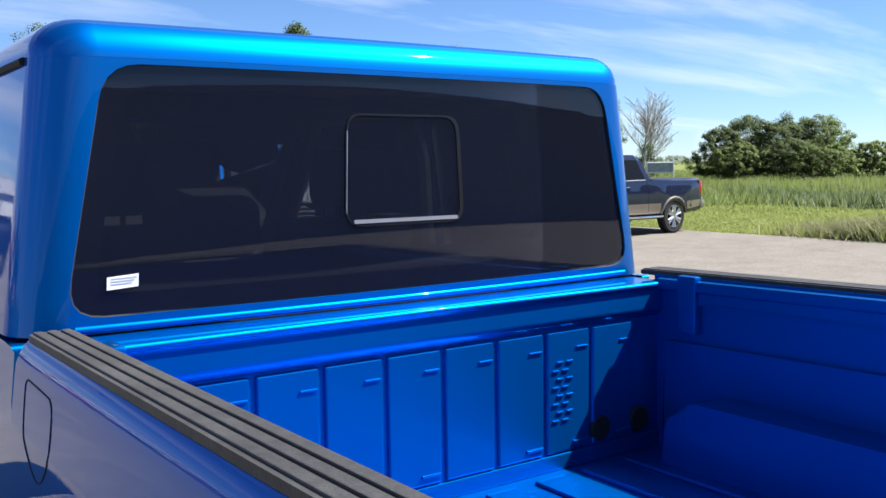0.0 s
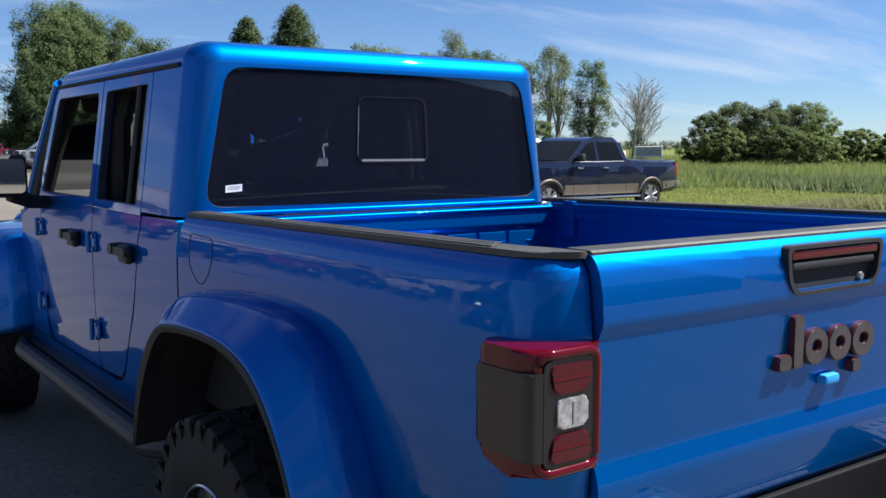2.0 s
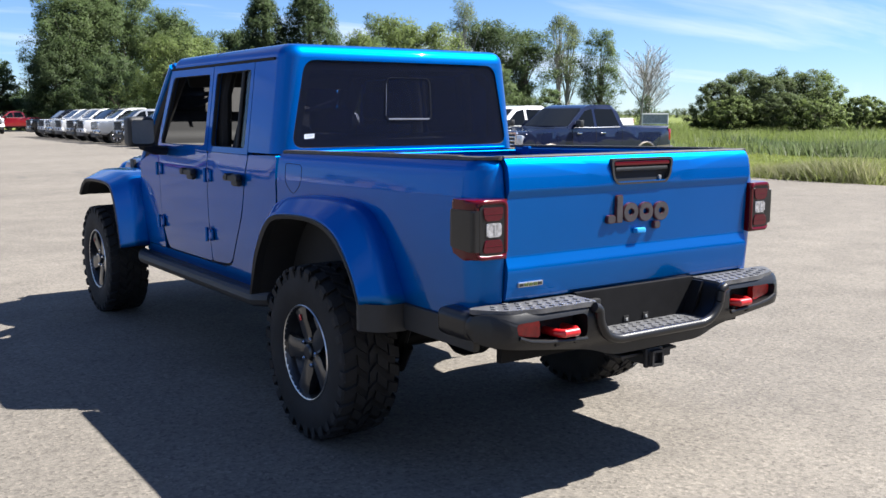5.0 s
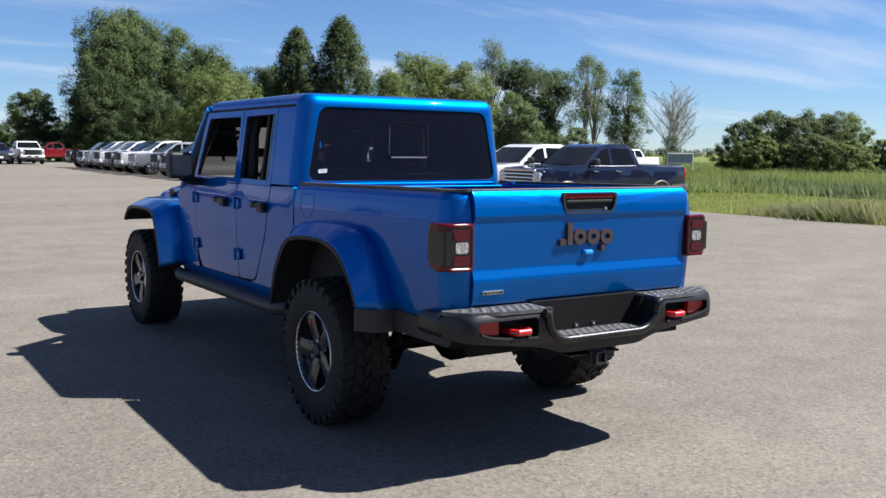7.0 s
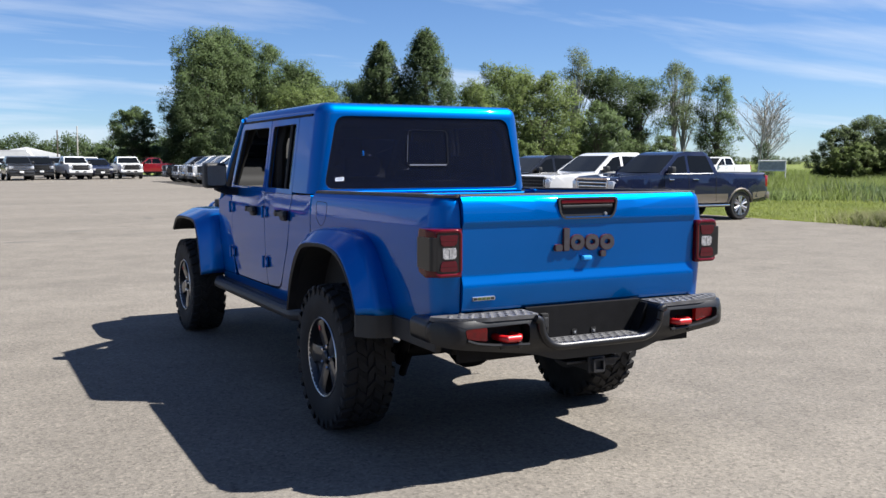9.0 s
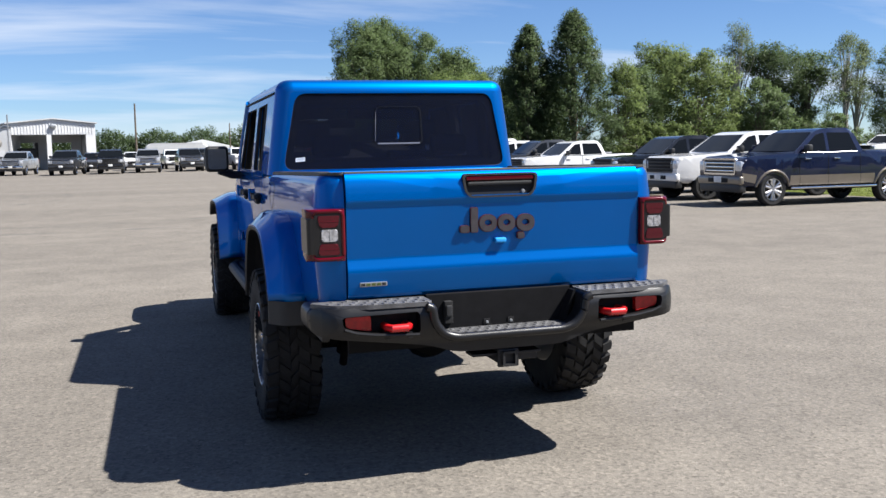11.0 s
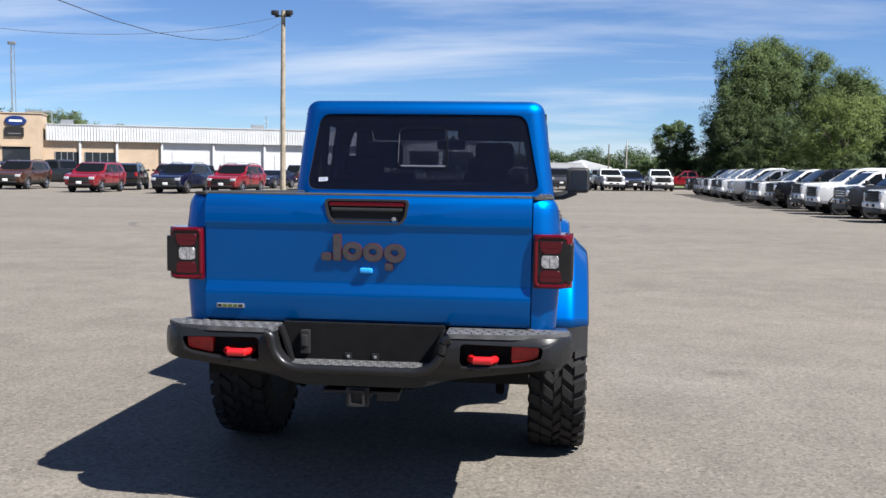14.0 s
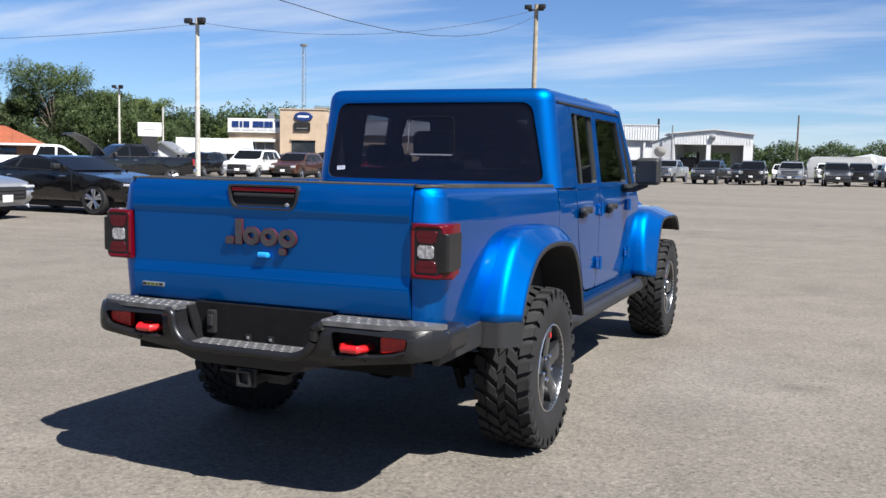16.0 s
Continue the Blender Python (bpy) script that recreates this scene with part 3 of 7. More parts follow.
# cab sides
for s in (-1, 1):
    f = side(s)
    tub = S([rpoly([(1.745, 1.280, 0.01), (2.092, 1.272, 0), (2.186, 0.93, 0.05), (2.385, 0.635, 0.05), (2.50, 0.612, 0), (3.95, 0.600, 0), (3.95, 0.545, 0.02), (1.745, 0.545, 0.0)], 0.02)], f, (), ZC, 0.025)
    part("cab_quarter", tub, "blue", jeep)
    part("cowl_side", S([[(3.545, 0.606), (3.95, 0.606), (3.95, 1.165), (3.60, 1.262), (3.555, 1.262)]], f, (), ZC, 0.025), "blue", jeep)
    # doors: panel below the belt, frame above, glass, hinges, handle
    rear = S([rpoly([(2.105, 1.270, 0.01), (2.196, 0.93, 0.10), (2.40, 0.638, 0.07), (2.688, 0.622, 0.03), (2.688, 1.270, 0.01)], 0.02)], f, (), ZC, 0.03)
    skin(rear, [[(2.105, 1.273), (2.688, 1.273), (2.688, 1.768), (2.115, 1.768)], rpoly([(2.150, 1.305), (2.645, 1.305), (2.645, 1.722), (2.150, 1.728)], 0.03)], f, (), [1.4, 1.55, 1.68], 0.03)
    door_r = part("rear_door", rear, "blue", jeep)
    front = S([rpoly([(2.697, 1.270, 0.01), (2.697, 0.620, 0.03), (3.47, 0.612, 0.06), (3.545, 0.80, 0.08), (3.548, 1.270, 0.01)], 0.02)], f, (), ZC, 0.03)
    skin(front, [[(2.697, 1.273), (3.60, 1.262), (3.425, 1.768), (2.697, 1.768)], rpoly([(2.742, 1.305), (3.535, 1.300), (3.375, 1.722), (2.742, 1.722)], 0.035)], f, (), [1.4, 1.55, 1.68], 0.03)
    door_f = part("front_door", front, "blue", jeep)
    for door, wpts in ((door_r, [(2.140, 1.295), (2.655, 1.295), (2.655, 1.732), (2.140, 1.736)]), (door_f, [(2.732, 1.295), (3.545, 1.290), (3.380, 1.732), (2.732, 1.732)])):
        fi = lambda u, v, d, f=f: f(u, v, d + 0.018)
        if door is door_r:
            g = part("quarter_glass", S([rpoly([(2.140, 1.295), (2.275, 1.295), (2.275, 1.735), (2.140, 1.736)], 0.02)], fi, (), [1.5], 0.004), "glass_quarter", door)
            g.visible_shadow = False
            main = [(2.277, 1.295), (2.655, 1.295), (2.655, 1.732), (2.277, 1.735)]
        else:
            main = wpts
        if s > 0:  # the other side's windows are wound down
            g = part("window_glass", S([rpoly(main, 0.03)], fi, (), [1.5], 0.004), "glass_side", door)
            g.visible_shadow = False
        q = rpoly(wpts, 0.03)
        cx, cz = sum(a for a, _ in q) / len(q), sum(b for _, b in q) / len(q)
        hole = [(cx + (a - cx) * (1 - 0.016 / 0.26), cz + (b - cz) * (1 - 0.011 / 0.22)) for a, b in q]
        part("window_seal", S([q, hole], lambda u, v, d, f=f: f(u, v, d + 0.004), (), [1.5], 0.02), "black_plastic", door)
    part("window_divider", T([f(2.275, z, 0.012) for z in (1.298, 1.5, 1.732)], 0.011, 8), "black_plastic", door_r)
    for door, yh in ((door_r, 2.24), (door_f, 2.94)):
        hx = s * 0.792
        bmh = bmesh.new()
        slab(bmh, rpoly([(yh - 0.10, 1.128), (yh + 0.10, 1.124), (yh + 0.105, 1.152), (yh - 0.095, 1.160)], 0.014), "x", hx + s * 0.014, hx + s * 0.042, 0.008)
        box(bmh, min(hx - s * 0.002, hx + s * 0.03), max(hx - s * 0.002, hx + s * 0.03), yh - 0.075, yh + 0.02, 1.098, 1.166, 0.012)
        tube(bmh, [(hx, yh + 0.055, 1.147), (hx + s * 0.046, yh + 0.055, 1.147)], 0.019, 14)
        part("door_handle", bmh, "black_plastic", door, "black plastic door handle")
    for door, yh in ((door_r, 2.690), (door_f, 3.555)):
        for zh in (0.785, 1.135):
            bmh = bmesh.new()
            x0, x1 = sorted((s * 0.785, s * 0.803))
            box(bmh, x0, x1, yh - 0.072, yh - 0.012, zh - 0.036, zh + 0.036, 0.010)
            box(bmh, x0, x1, yh + 0.008, yh + 0.048, zh - 0.030, zh + 0.030, 0.010)
            tube(bmh, [(s * 0.804, yh, zh - 0.042), (s * 0.804, yh, zh + 0.042)], 0.011, 12)
            for dz in (-0.026, 0.026):
                tube(bmh, [(s * 0.80, yh - 0.055, zh + dz), (s * 0.808, yh - 0.055, zh + dz)], 0.009, 8)
            part("door_hinge", bmh, "blue", door)
    # door mirror
    bmm = bmesh.new()
    xa, xb = sorted((s * 0.885, s * 1.055))
    box(bmm, xa, xb, 3.30, 3.42, 1.285, 1.475, 0.03, 3)
    tube(bmm, [(s * 0.775, 3.42, 1.255), (s * 0.86, 3.40, 1.262), (s * 0.95, 3.37, 1.30)], 0.030, 10, 0.036)
    mirror = part("door_mirror", bmm, "black_plastic", jeep, "black door mirror")
    mg = rpoly([(s * 0.905, 1.306), (s * 1.035, 1.306), (s * 1.035, 1.454), (s * 0.905, 1.454)], 0.022)
    part("mirror_glass", S([mg], lambda u, v, d: Vector((u, 3.276 + 0.17 * (abs(u) - 0.905) + d, v)), (), (), 0.02), "mirror", mirror)
    # sill bar
    bmr = bmesh.new()
    tube(bmr, [(s * 0.80, 1.80, 0.535), (s * 0.845, 1.90, 0.525), (s * 0.845, 3.78, 0.515), (s * 0.80, 3.92, 0.52)], 0.040, 10)
    xa, xb = sorted((s * 0.70, s * 0.80))
    box(bmr, xa, xb, 1.80, 3.92, 0.48, 0.55, 0.012)
    part("rock_rail", bmr, "black_plastic", jeep, "black sill guard")

# windscreen and front pillars
bm = bmesh.new()
for s in (-1, 1):
    tube(bm, [(s * 0.75, 3.97, 1.17), (s * 0.735, 3.72, 1.46), (s * 0.70, 3.44, 1.79)], 0.032, 10)
tube(bm, [(-0.70, 3.45, 1.785), (0.70, 3.45, 1.785)], 0.035, 10)
box(bm, -0.76, 0.76, 3.93, 4.02, 1.12, 1.185, 0.02)
part("windscreen_frame", bm, "blue", jeep)
bm = bmesh.new()
v = [bm.verts.new(q) for q in ((-0.73, 3.96, 1.19), (0.73, 3.96, 1.19), (0.68, 3.46, 1.77), (-0.68, 3.46, 1.77))]
bm.faces.new(v)
w = part("windscreen", bm, "glass_clear", jeep)
w.visible_shadow = False

# bonnet, grille and front bumper
rings = []
for y, wv, zt in ((3.95, 0.665, 1.165), (4.3, 0.645, 1.185), (4.8, 0.600, 1.17), (5.06, 0.575, 1.145), (5.12, 0.565, 1.11)):
    rings.append([(-wv, y, 0.90), (-wv, y, zt - 0.07), (-wv + 0.02, y, zt - 0.025), (-wv + 0.07, y, zt), (0, y, zt + 0.022), (wv - 0.07, y, zt), (wv - 0.02, y, zt - 0.025), (wv, y, zt - 0.07), (wv, y, 0.90)])
bonnet = part("bonnet", ring_loft(bmesh.new(), rings), "blue", jeep)
for s in (-1, 1):
    part("bonnet_vent", B(s * 0.33 - 0.11, s * 0.33 + 0.11, 4.35, 4.62, 1.17, 1.203, 0.012), "black_plastic", bonnet)
    part("bonnet_latch", B(s * 0.628 - 0.014, s * 0.628 + 0.014, 4.62, 4.70, 1.06, 1.15, 0.008), "black_plastic", bonnet)
part("wiper_cowl", B(-0.66, 0.66, 3.86, 4.10, 1.155, 1.19, 0.01), "black_plastic", jeep)
grille = part("grille", L(rpoly([(-0.60, 0.72), (0.60, 0.72), (0.60, 1.06), (0.52, 1.12), (-0.52, 1.12), (-0.60, 1.06)], 0.04), "y", 5.12, 5.19, 0.015), "blue", jeep)
for i in range(7):
    part("grille_slot", L(rpoly([(-0.235 + 0.078 * i - 0.022, 0.78), (-0.235 + 0.078 * i + 0.022, 0.78), (-0.235 + 0.078 * i + 0.022, 1.06), (-0.235 + 0.078 * i - 0.022, 1.06)], 0.02), "y", 5.185, 5.194), "gap", grille)
for s in (-1, 1):
    part("headlamp", lathe(bmesh.new(), [(0.001, 5.215), (0.06, 5.21), (0.088, 5.19), (0.092, 5.17)], 24, "y", (s * 0.42, 0, 0.955)), "lamp_clear", grille)
part("front_bumper", B(-0.80, 0.80, 5.20, 5.40, 0.52, 0.69, 0.035, 3), "bumper", jeep)

# flares: swept from the body out to a lip that follows the wheel opening
def smooth_path(pts, n):
    """Points spaced evenly along a rounded line."""
    fine = []
    m = len(pts)
    for i in range(m - 1):
        p0, p1, p2, p3 = (np.array(pts[max(0, min(m - 1, i + k))], float) for k in (-1, 0, 1, 2))
        for t in np.linspace(0, 1, 12, endpoint=False):
            fine.append(0.5 * (2 * p1 + (p2 - p0) * t + (2 * p0 - 5 * p1 + 4 * p2 - p3) * t * t + (3 * p1 - p0 - 3 * p2 + p3) * t ** 3))
    fine.append(np.array(pts[-1], float))
    fine = np.array(fine)
    d = np.r_[0, np.cumsum(np.linalg.norm(np.diff(fine, axis=0), axis=1))]
    return np.array([[np.interp(x, d, fine[:, c]) for c in range(fine.shape[1])] for x in np.linspace(0, d[-1], n)])


def flare(s, inner, outer, xatt, xout, lowcut):
    """inner, outer: (y, z) of the lip and of the line on the body."""
    n = 40
    pi, po, xa = smooth_path(inner, n), smooth_path(outer, n), smooth_path([(x, 0) for x in xatt], n)[:, 0]
    rows, lip, well = [], [], []
    for k in range(n):
        a, o = po[k], pi[k]
        row = []
        for t, fx, fd in ((0, -0.15, -0.02), (1, 0.0, -0.02), (2, 0.10, -0.01), (3, 0.35, 0.02), (4, 0.47, 0.05), (5, 0.55, 0.10), (6, 0.62, 0.19), (7, 0.80, 0.46), (8, 0.94, 0.67), (9, 0.99, 0.74), (10, 1.0, 0.80)):
            y, z = a + (o - a) * fd
            row.append((s * (xa[k] + (xout - xa[k]) * fx), y, z))
        rows.append(row)
        y8, z8 = a + (o - a) * 0.80
        lip.append([(s * (xout + 0.001), y8, z8), (s * (xout + 0.004), *(a + (o - a) * 0.84)), (s * (xout - 0.004), *o), (s * (xout - 0.05), *(o + (a - o) * 0.05)), (s * (xout - 0.06), y8, z8)])
        well.append([(s * (xout - 0.05), *(o + (a - o) * 0.06)), (s * (0.716 if o[0] < 3 else 0.50), *(o + (a - o) * 0.06))])
    fl = part("fender_flare", ring_loft(bmesh.new(), rows, closed=False), "blue", jeep, "", 50)
    mod = fl.modifiers.new("thick", "SOLIDIFY")
    mod.thickness, mod.offset = 0.006, -1
    part("flare_lip", ring_loft(bmesh.new(), lip), "black_plastic", fl, "black flare edge")
    part("wheel_well", ring_loft(bmesh.new(), well, closed=False), "dark", fl)
    return fl


for s in (-1, 1):
    flare(s, [(1.735, 0.585), (1.66, 0.78), (1.52, 0.955), (1.37, 1.003), (1.07, 1.012), (0.875, 0.960), (0.735, 0.835), (0.664, 0.715)],
          [(1.765, 0.600), (1.745, 0.86), (1.64, 1.03), (1.45, 1.098), (1.15, 1.120), (0.90, 1.112), (0.75, 1.065), (0.640, 0.945), (0.575, 0.82), (0.540, 0.72)],
          [0.782, 0.784, 0.786, 0.788, 0.788, 0.786, 0.784, 0.782], 0.945, 0.70)
    part("well_liner", B(*sorted((s * 0.712, s * 0.722)), 0.60, 1.735, 0.70, 1.065), "dark", jeep)
    # black lower corner behind the wheel
    cap = [(s * a, b) for a, b in rpoly([(0.775, 0.662, 0), (0.943, 0.662, 0.004), (0.946, 0.640, 0.012), (0.885, 0.552, 0.03), (0.800, 0.536, 0.01), (0.775, 0.536, 0)], 0.01)]
    part("flare_tail", L(cap, "z", 0.605, 0.719, 0.007, 3), "black_plastic", jeep)
    part("lower_cladding", B(*sorted((s * 0.755, s * 0.790)), 0.06, 0.56, 0.610, 0.722, 0.010), "black_plastic", jeep)
    flare(s, [(4.06, 0.55), (4.12, 0.74), (4.22, 0.93), (4.36, 0.985), (4.80, 0.985), (4.95, 0.95), (5.06, 0.86)],
          [(3.90, 0.58), (3.935, 0.86), (4.05, 1.04), (4.28, 1.085), (4.82, 1.08), (5.03, 1.045), (5.13, 0.93)],
          [0.78, 0.78, 0.74, 0.64, 0.61, 0.59, 0.58], 0.935, 0.5)
    part("inner_fender", B(*sorted((s * 0.50, s * 0.63)), 3.96, 5.10, 0.62, 1.06, 0.02), "dark", jeep)

def rake(bm):
    """The bed sits a little nose-down: lower what lies further forward."""
    for v in bm.verts:
        v.co.z -= 0.0165 * max(0.0, v.co.y)
    return bm


# bed sides: flat flank, rounded rear corner
BR = 0.115
B_Y0, B_Y1 = 1.705, 0.012 + BR
B_LEN = B_Y0 - B_Y1
INSET = [(0.70, 0.026), (0.80, 0.012), (0.95, 0.002), (1.10, 0.0), (1.185, 0.0), (1.192, 0.0012), (1.25, 0.008), (1.285, 0.0130), (1.302, 0.019), (1.316, 0.028), (1.324, 0.037), (1.328, 0.046)]


def bed_map(s):
    def fn(u, v, d):
        w = 0.800
        if u <= B_LEN:
            x, y, nx, ny = w, B_Y0 - u, 1.0, 0.0
        else:
            t = min((u - B_LEN) / BR, math.pi / 2)
            x, y, nx, ny = w - BR + BR * math.cos(t), B_Y1 - BR * math.sin(t), math.cos(t), -math.sin(t)
        k = d + interp(v, INSET)
        return Vector((s * (x - nx * k), y - ny * k, v - 0.0165 * y * max(0.0, min(1.0, (v - 0.72) / 0.5))))
    return fn


U1 = B_LEN + BR * math.pi / 2
for s in (-1, 1):
    f = bed_map(s)
    out = rpoly([(0.0, 1.328, 0), (0.0, 0.98, 0), (0.16, 1.065, 0.05), (0.86, 1.065, 0.10), (1.10, 0.722, 0.0), (U1, 0.722, 0), (U1, 1.328, 0)], 0)
    flank = part("bed_side", S([out], f, span(B_LEN, U1, 8)[:-1] + [0.4, 0.8, 1.2], [z for z, _ in INSET[1:-1]] + [1.15, 1.03], 0.012), "blue", jeep, "", 26)
    loop = rpoly([(0.086, 1.276, 0.02), (0.266, 1.270, 0.03), (0.270, 1.178, 0.06), (0.185, 1.114, 0.08), (0.094, 1.178, 0.06)], 0.03, 8)
    if s < 0:
        part("fuel_door", T([f(u, z, 0.0) for u, z in loop + loop[:1]], 0.0016, 6), "gap", flank)
    # tail-end jamb beside the tailgate
    part("bed_jamb", B(*sorted((s * 0.655, s * 0.682)), 0.045, 0.09, 0.80, 1.31, 0.006), "blue", flank)
    # rail cap with grooves
    cap = rpoly([(0.768, 1.70, 0.012), (0.696, 1.70, 0.012), (0.696, 0.20, 0.02), (0.681, 0.11, 0.03), (0.681, 0.030, 0.006), (0.70, 0.030, 0.02), (0.768, 0.085, 0.10)], 0.01)
    cap = [(s * a, b) for a, b in cap]
    rail = part("bed_rail_cap", rake(L(cap, "z", 1.322, 1.334, 0.005, 3)), "rail_plastic", jeep, "ribbed black plastic bed rail cap")
    for gx in (0.709, 0.731, 0.753):
        part("rail_ridge", rake(B(*sorted((s * (gx - 0.008), s * (gx + 0.008))), 0.25 - (gx - 0.70), 1.69, 1.332, 1.3375, 0.0024)), "rail_plastic", rail)

# bed inside
bm = bmesh.new()
box(bm, -0.69, 0.69, 0.07, 1.64, 0.83, 0.868)
bed_floor = part("bed_floor", bm, "blue", jeep)
for i in range(9):
    x = -0.56 + 0.14 * i
    part("floor_rib", B(x - 0.042, x + 0.042, 0.10, 1.58, 0.864, 0.878, 0.006), "blue", bed_floor)
bm = bmesh.new()
box(bm, -0.69, 0.69, 1.628, 1.70, 0.83, 1.275)
bed_front = part("bed_front_panel", bm, "blue", jeep)
part("bed_header", L(rpoly([(1.613, 1.216, 0.008), (1.630, 1.196, 0.006), (1.64, 1.196, 0), (1.64, 1.283, 0), (1.608, 1.283, 0.004), (1.608, 1.276, 0.004), (1.613, 1.266, 0.008)], 0.006), "x", -0.69, 0.69), "blue", bed_front)
part("bed_front_flange", B(-0.70, 0.70, 1.610, 1.732, 1.272, 1.2835, 0.002), "blue", bed_front)
part("flange_edge", T([(-0.69, 1.612, 1.2775), (0, 1.611, 1.2785), (0.69, 1.612, 1.2775)], 0.007, 12), "blue", bed_front)
part("front_skirt", B(-0.69, 0.69, 1.622, 1.64, 0.868, 0.905, 0.004), "blue", bed_front)
for i in range(9):
    x = -0.616 + 0.1425 * i
    part("panel_field", B(x - 0.066, x + 0.066, 1.6222, 1.640, 0.908, 1.195, 0.006, 3), "blue", bed_front)
    part("panel_lip", B(x + 0.022, x + 0.060, 1.6185, 1.626, 1.150, 1.155, 0.002), "blue", bed_front)
    if i % 2 == 0 or i > 5:
        part("drain_lip", B(x + 0.012, x + 0.062, 1.617, 1.630, 0.926, 0.932, 0.002), "blue", bed_front)
for i in range(8):
    for j in range(2):
        x, z = 0.340 + 0.030 * j + (0.013 if i % 2 else 0), 0.985 + 0.0195 * i
        part("louvre", B(x - 0.010, x + 0.010, 1.6185, 1.625, z - 0.0028, z + 0.0028, 0.002), "blue", bed_front)
for x in (0.486, 0.618):
    part("bed_plug", lathe(bmesh.new(), [(0.001, 1.6205), (0.028, 1.6200), (0.034, 1.6260)], 20, "y", (x, 0, 0.945)), "gap", bed_front)
for s in (-1, 1):
    bm = bmesh.new()
    box(bm, *sorted((s * 0.688, s * 0.71)), 0.07, 1.64, 0.83, 1.326)
    rake(bm)
    wall = part("bed_inner_wall", bm, "blue", jeep)
    part("wall_upper", rake(L(rpoly([(0.10, 1.262), (1.56, 1.262), (1.56, 1.30), (0.10, 1.30)], 0.004), "x", s * 0.690, s * 0.676, 0.005)), "blue", wall)
    part("wall_lower", rake(L(rpoly([(0.10, 0.86), (1.60, 0.86), (1.60, 1.168, 0.02), (0.10, 1.168)], 0.004), "x", s * 0.690, s * 0.672, 0.008, 3)), "blue", wall)
    part("wall_rear_block", rake(L(rpoly([(0.10, 1.05), (0.81, 1.05), (0.81, 1.246, 0.02), (0.10, 1.246)], 0.01), "x", s * 0.690, s * 0.660, 0.008, 3)), "blue", wall)
    part("wall_ledge", rake(B(*sorted((s * 0.668, s * 0.694)), 0.08, 1.62, 1.290, 1.320, 0.008)), "blue", wall)
    part("wheel_box", L(rpoly([(0.82, 0.86, 0), (0.83, 1.034, 0.16), (1.47, 1.034, 0.12), (1.52, 0.86, 0)], 0.1, 8), "x", s * 0.69, s * 0.560, 0.018, 4), "blue", wall, "", 50)
    part("tie_down_post", B(*sorted((s * 0.665, s * 0.692)), 1.492, 1.552, 1.165, 1.306, 0.008), "blue", wall)

# tailgate
TG = [(0.796, 0.020), (0.812, 0.008), (0.85, 0.000), (0.900, -0.0045), (0.914, -0.0045), (0.930, -0.002), (0.958, 0.007), (0.972, 0.008), (1.10, 0.004), (1.180, 0.002), (1.190, 0.000), (1.204, -0.007), (1.216, -0.009), (1.26, -0.006), (1.296, 0.002), (1.312, 0.010), (1.322, 0.018), (1.330, 0.030)]
tg_fn = lambda u, v, d: Vector((u, interp(v, TG) + d, v))
tg_loop = rpoly([(-0.6805, 0.797), (0.6805, 0.797), (0.6805, 1.330), (-0.6805, 1.330)], 0.006, 3)
handle_hole = rpoly([(-0.150, 1.222), (0.160, 1.222), (0.170, 1.306), (-0.160, 1.306)], 0.02)
tailgate = part("tailgate", S([tg_loop, handle_hole], tg_fn, [-0.3, 0, 0.3], [z for z, _ in TG[1:-1]], 0.045), "blue", jeep, "", 20)
part("tailgate_inner", B(-0.655, 0.655, 0.05, 0.085, 0.83, 1.325, 0.004), "blue", tailgate)
cap = part("tailgate_cap", L([(0.024, 1.322), (0.024, 1.331), (0.029, 1.3345), (0.088, 1.3345), (0.095, 1.328), (0.095, 1.315)], "x", -0.678, 0.678), "rail_plastic", tailgate, "black plastic cap along the tailgate's top", 15)
bez = bmesh.new()
slab(bez, rpoly([(-0.148, 1.218), (0.158, 1.218), (0.176, 1.245), (0.172, 1.310), (-0.162, 1.310), (-0.166, 1.245)], 0.018), "y", 0.004, 0.060, 0.0)
handle = part("tailgate_handle", bez, "gap", tailgate, "black tailgate handle with red lamp strip")
o = rpoly([(-0.136, 1.210), (0.146, 1.210), (0.170, 1.238), (0.182, 1.314), (-0.172, 1.314), (-0.160, 1.238)], 0.022)
i_ = rpoly([(-0.130, 1.218), (0.140, 1.218), (0.160, 1.242), (0.170, 1.306), (-0.160, 1.306), (-0.150, 1.242)], 0.018)
part("handle_bezel", S([o, i_], lambda u, v, d: Vector((u, -0.012 + d, v)), (), (), 0.03), "black_plastic", handle)
part("brake_lamp", B(-0.152, 0.162, -0.010, 0.01, 1.284, 1.303, 0.004), "lamp_red", handle, "dark red high-level brake lamp strip")
part("pull_bar", B(-0.145, 0.155, -0.008, 0.02, 1.262, 1.280, 0.006), "black_plastic", handle)
part("camera_eye", lathe(bmesh.new(), [(0.001, -0.004), (0.008, -0.003), (0.011, 0.006)], 16, "y", (0.115, 0, 1.232)), "steel", handle)
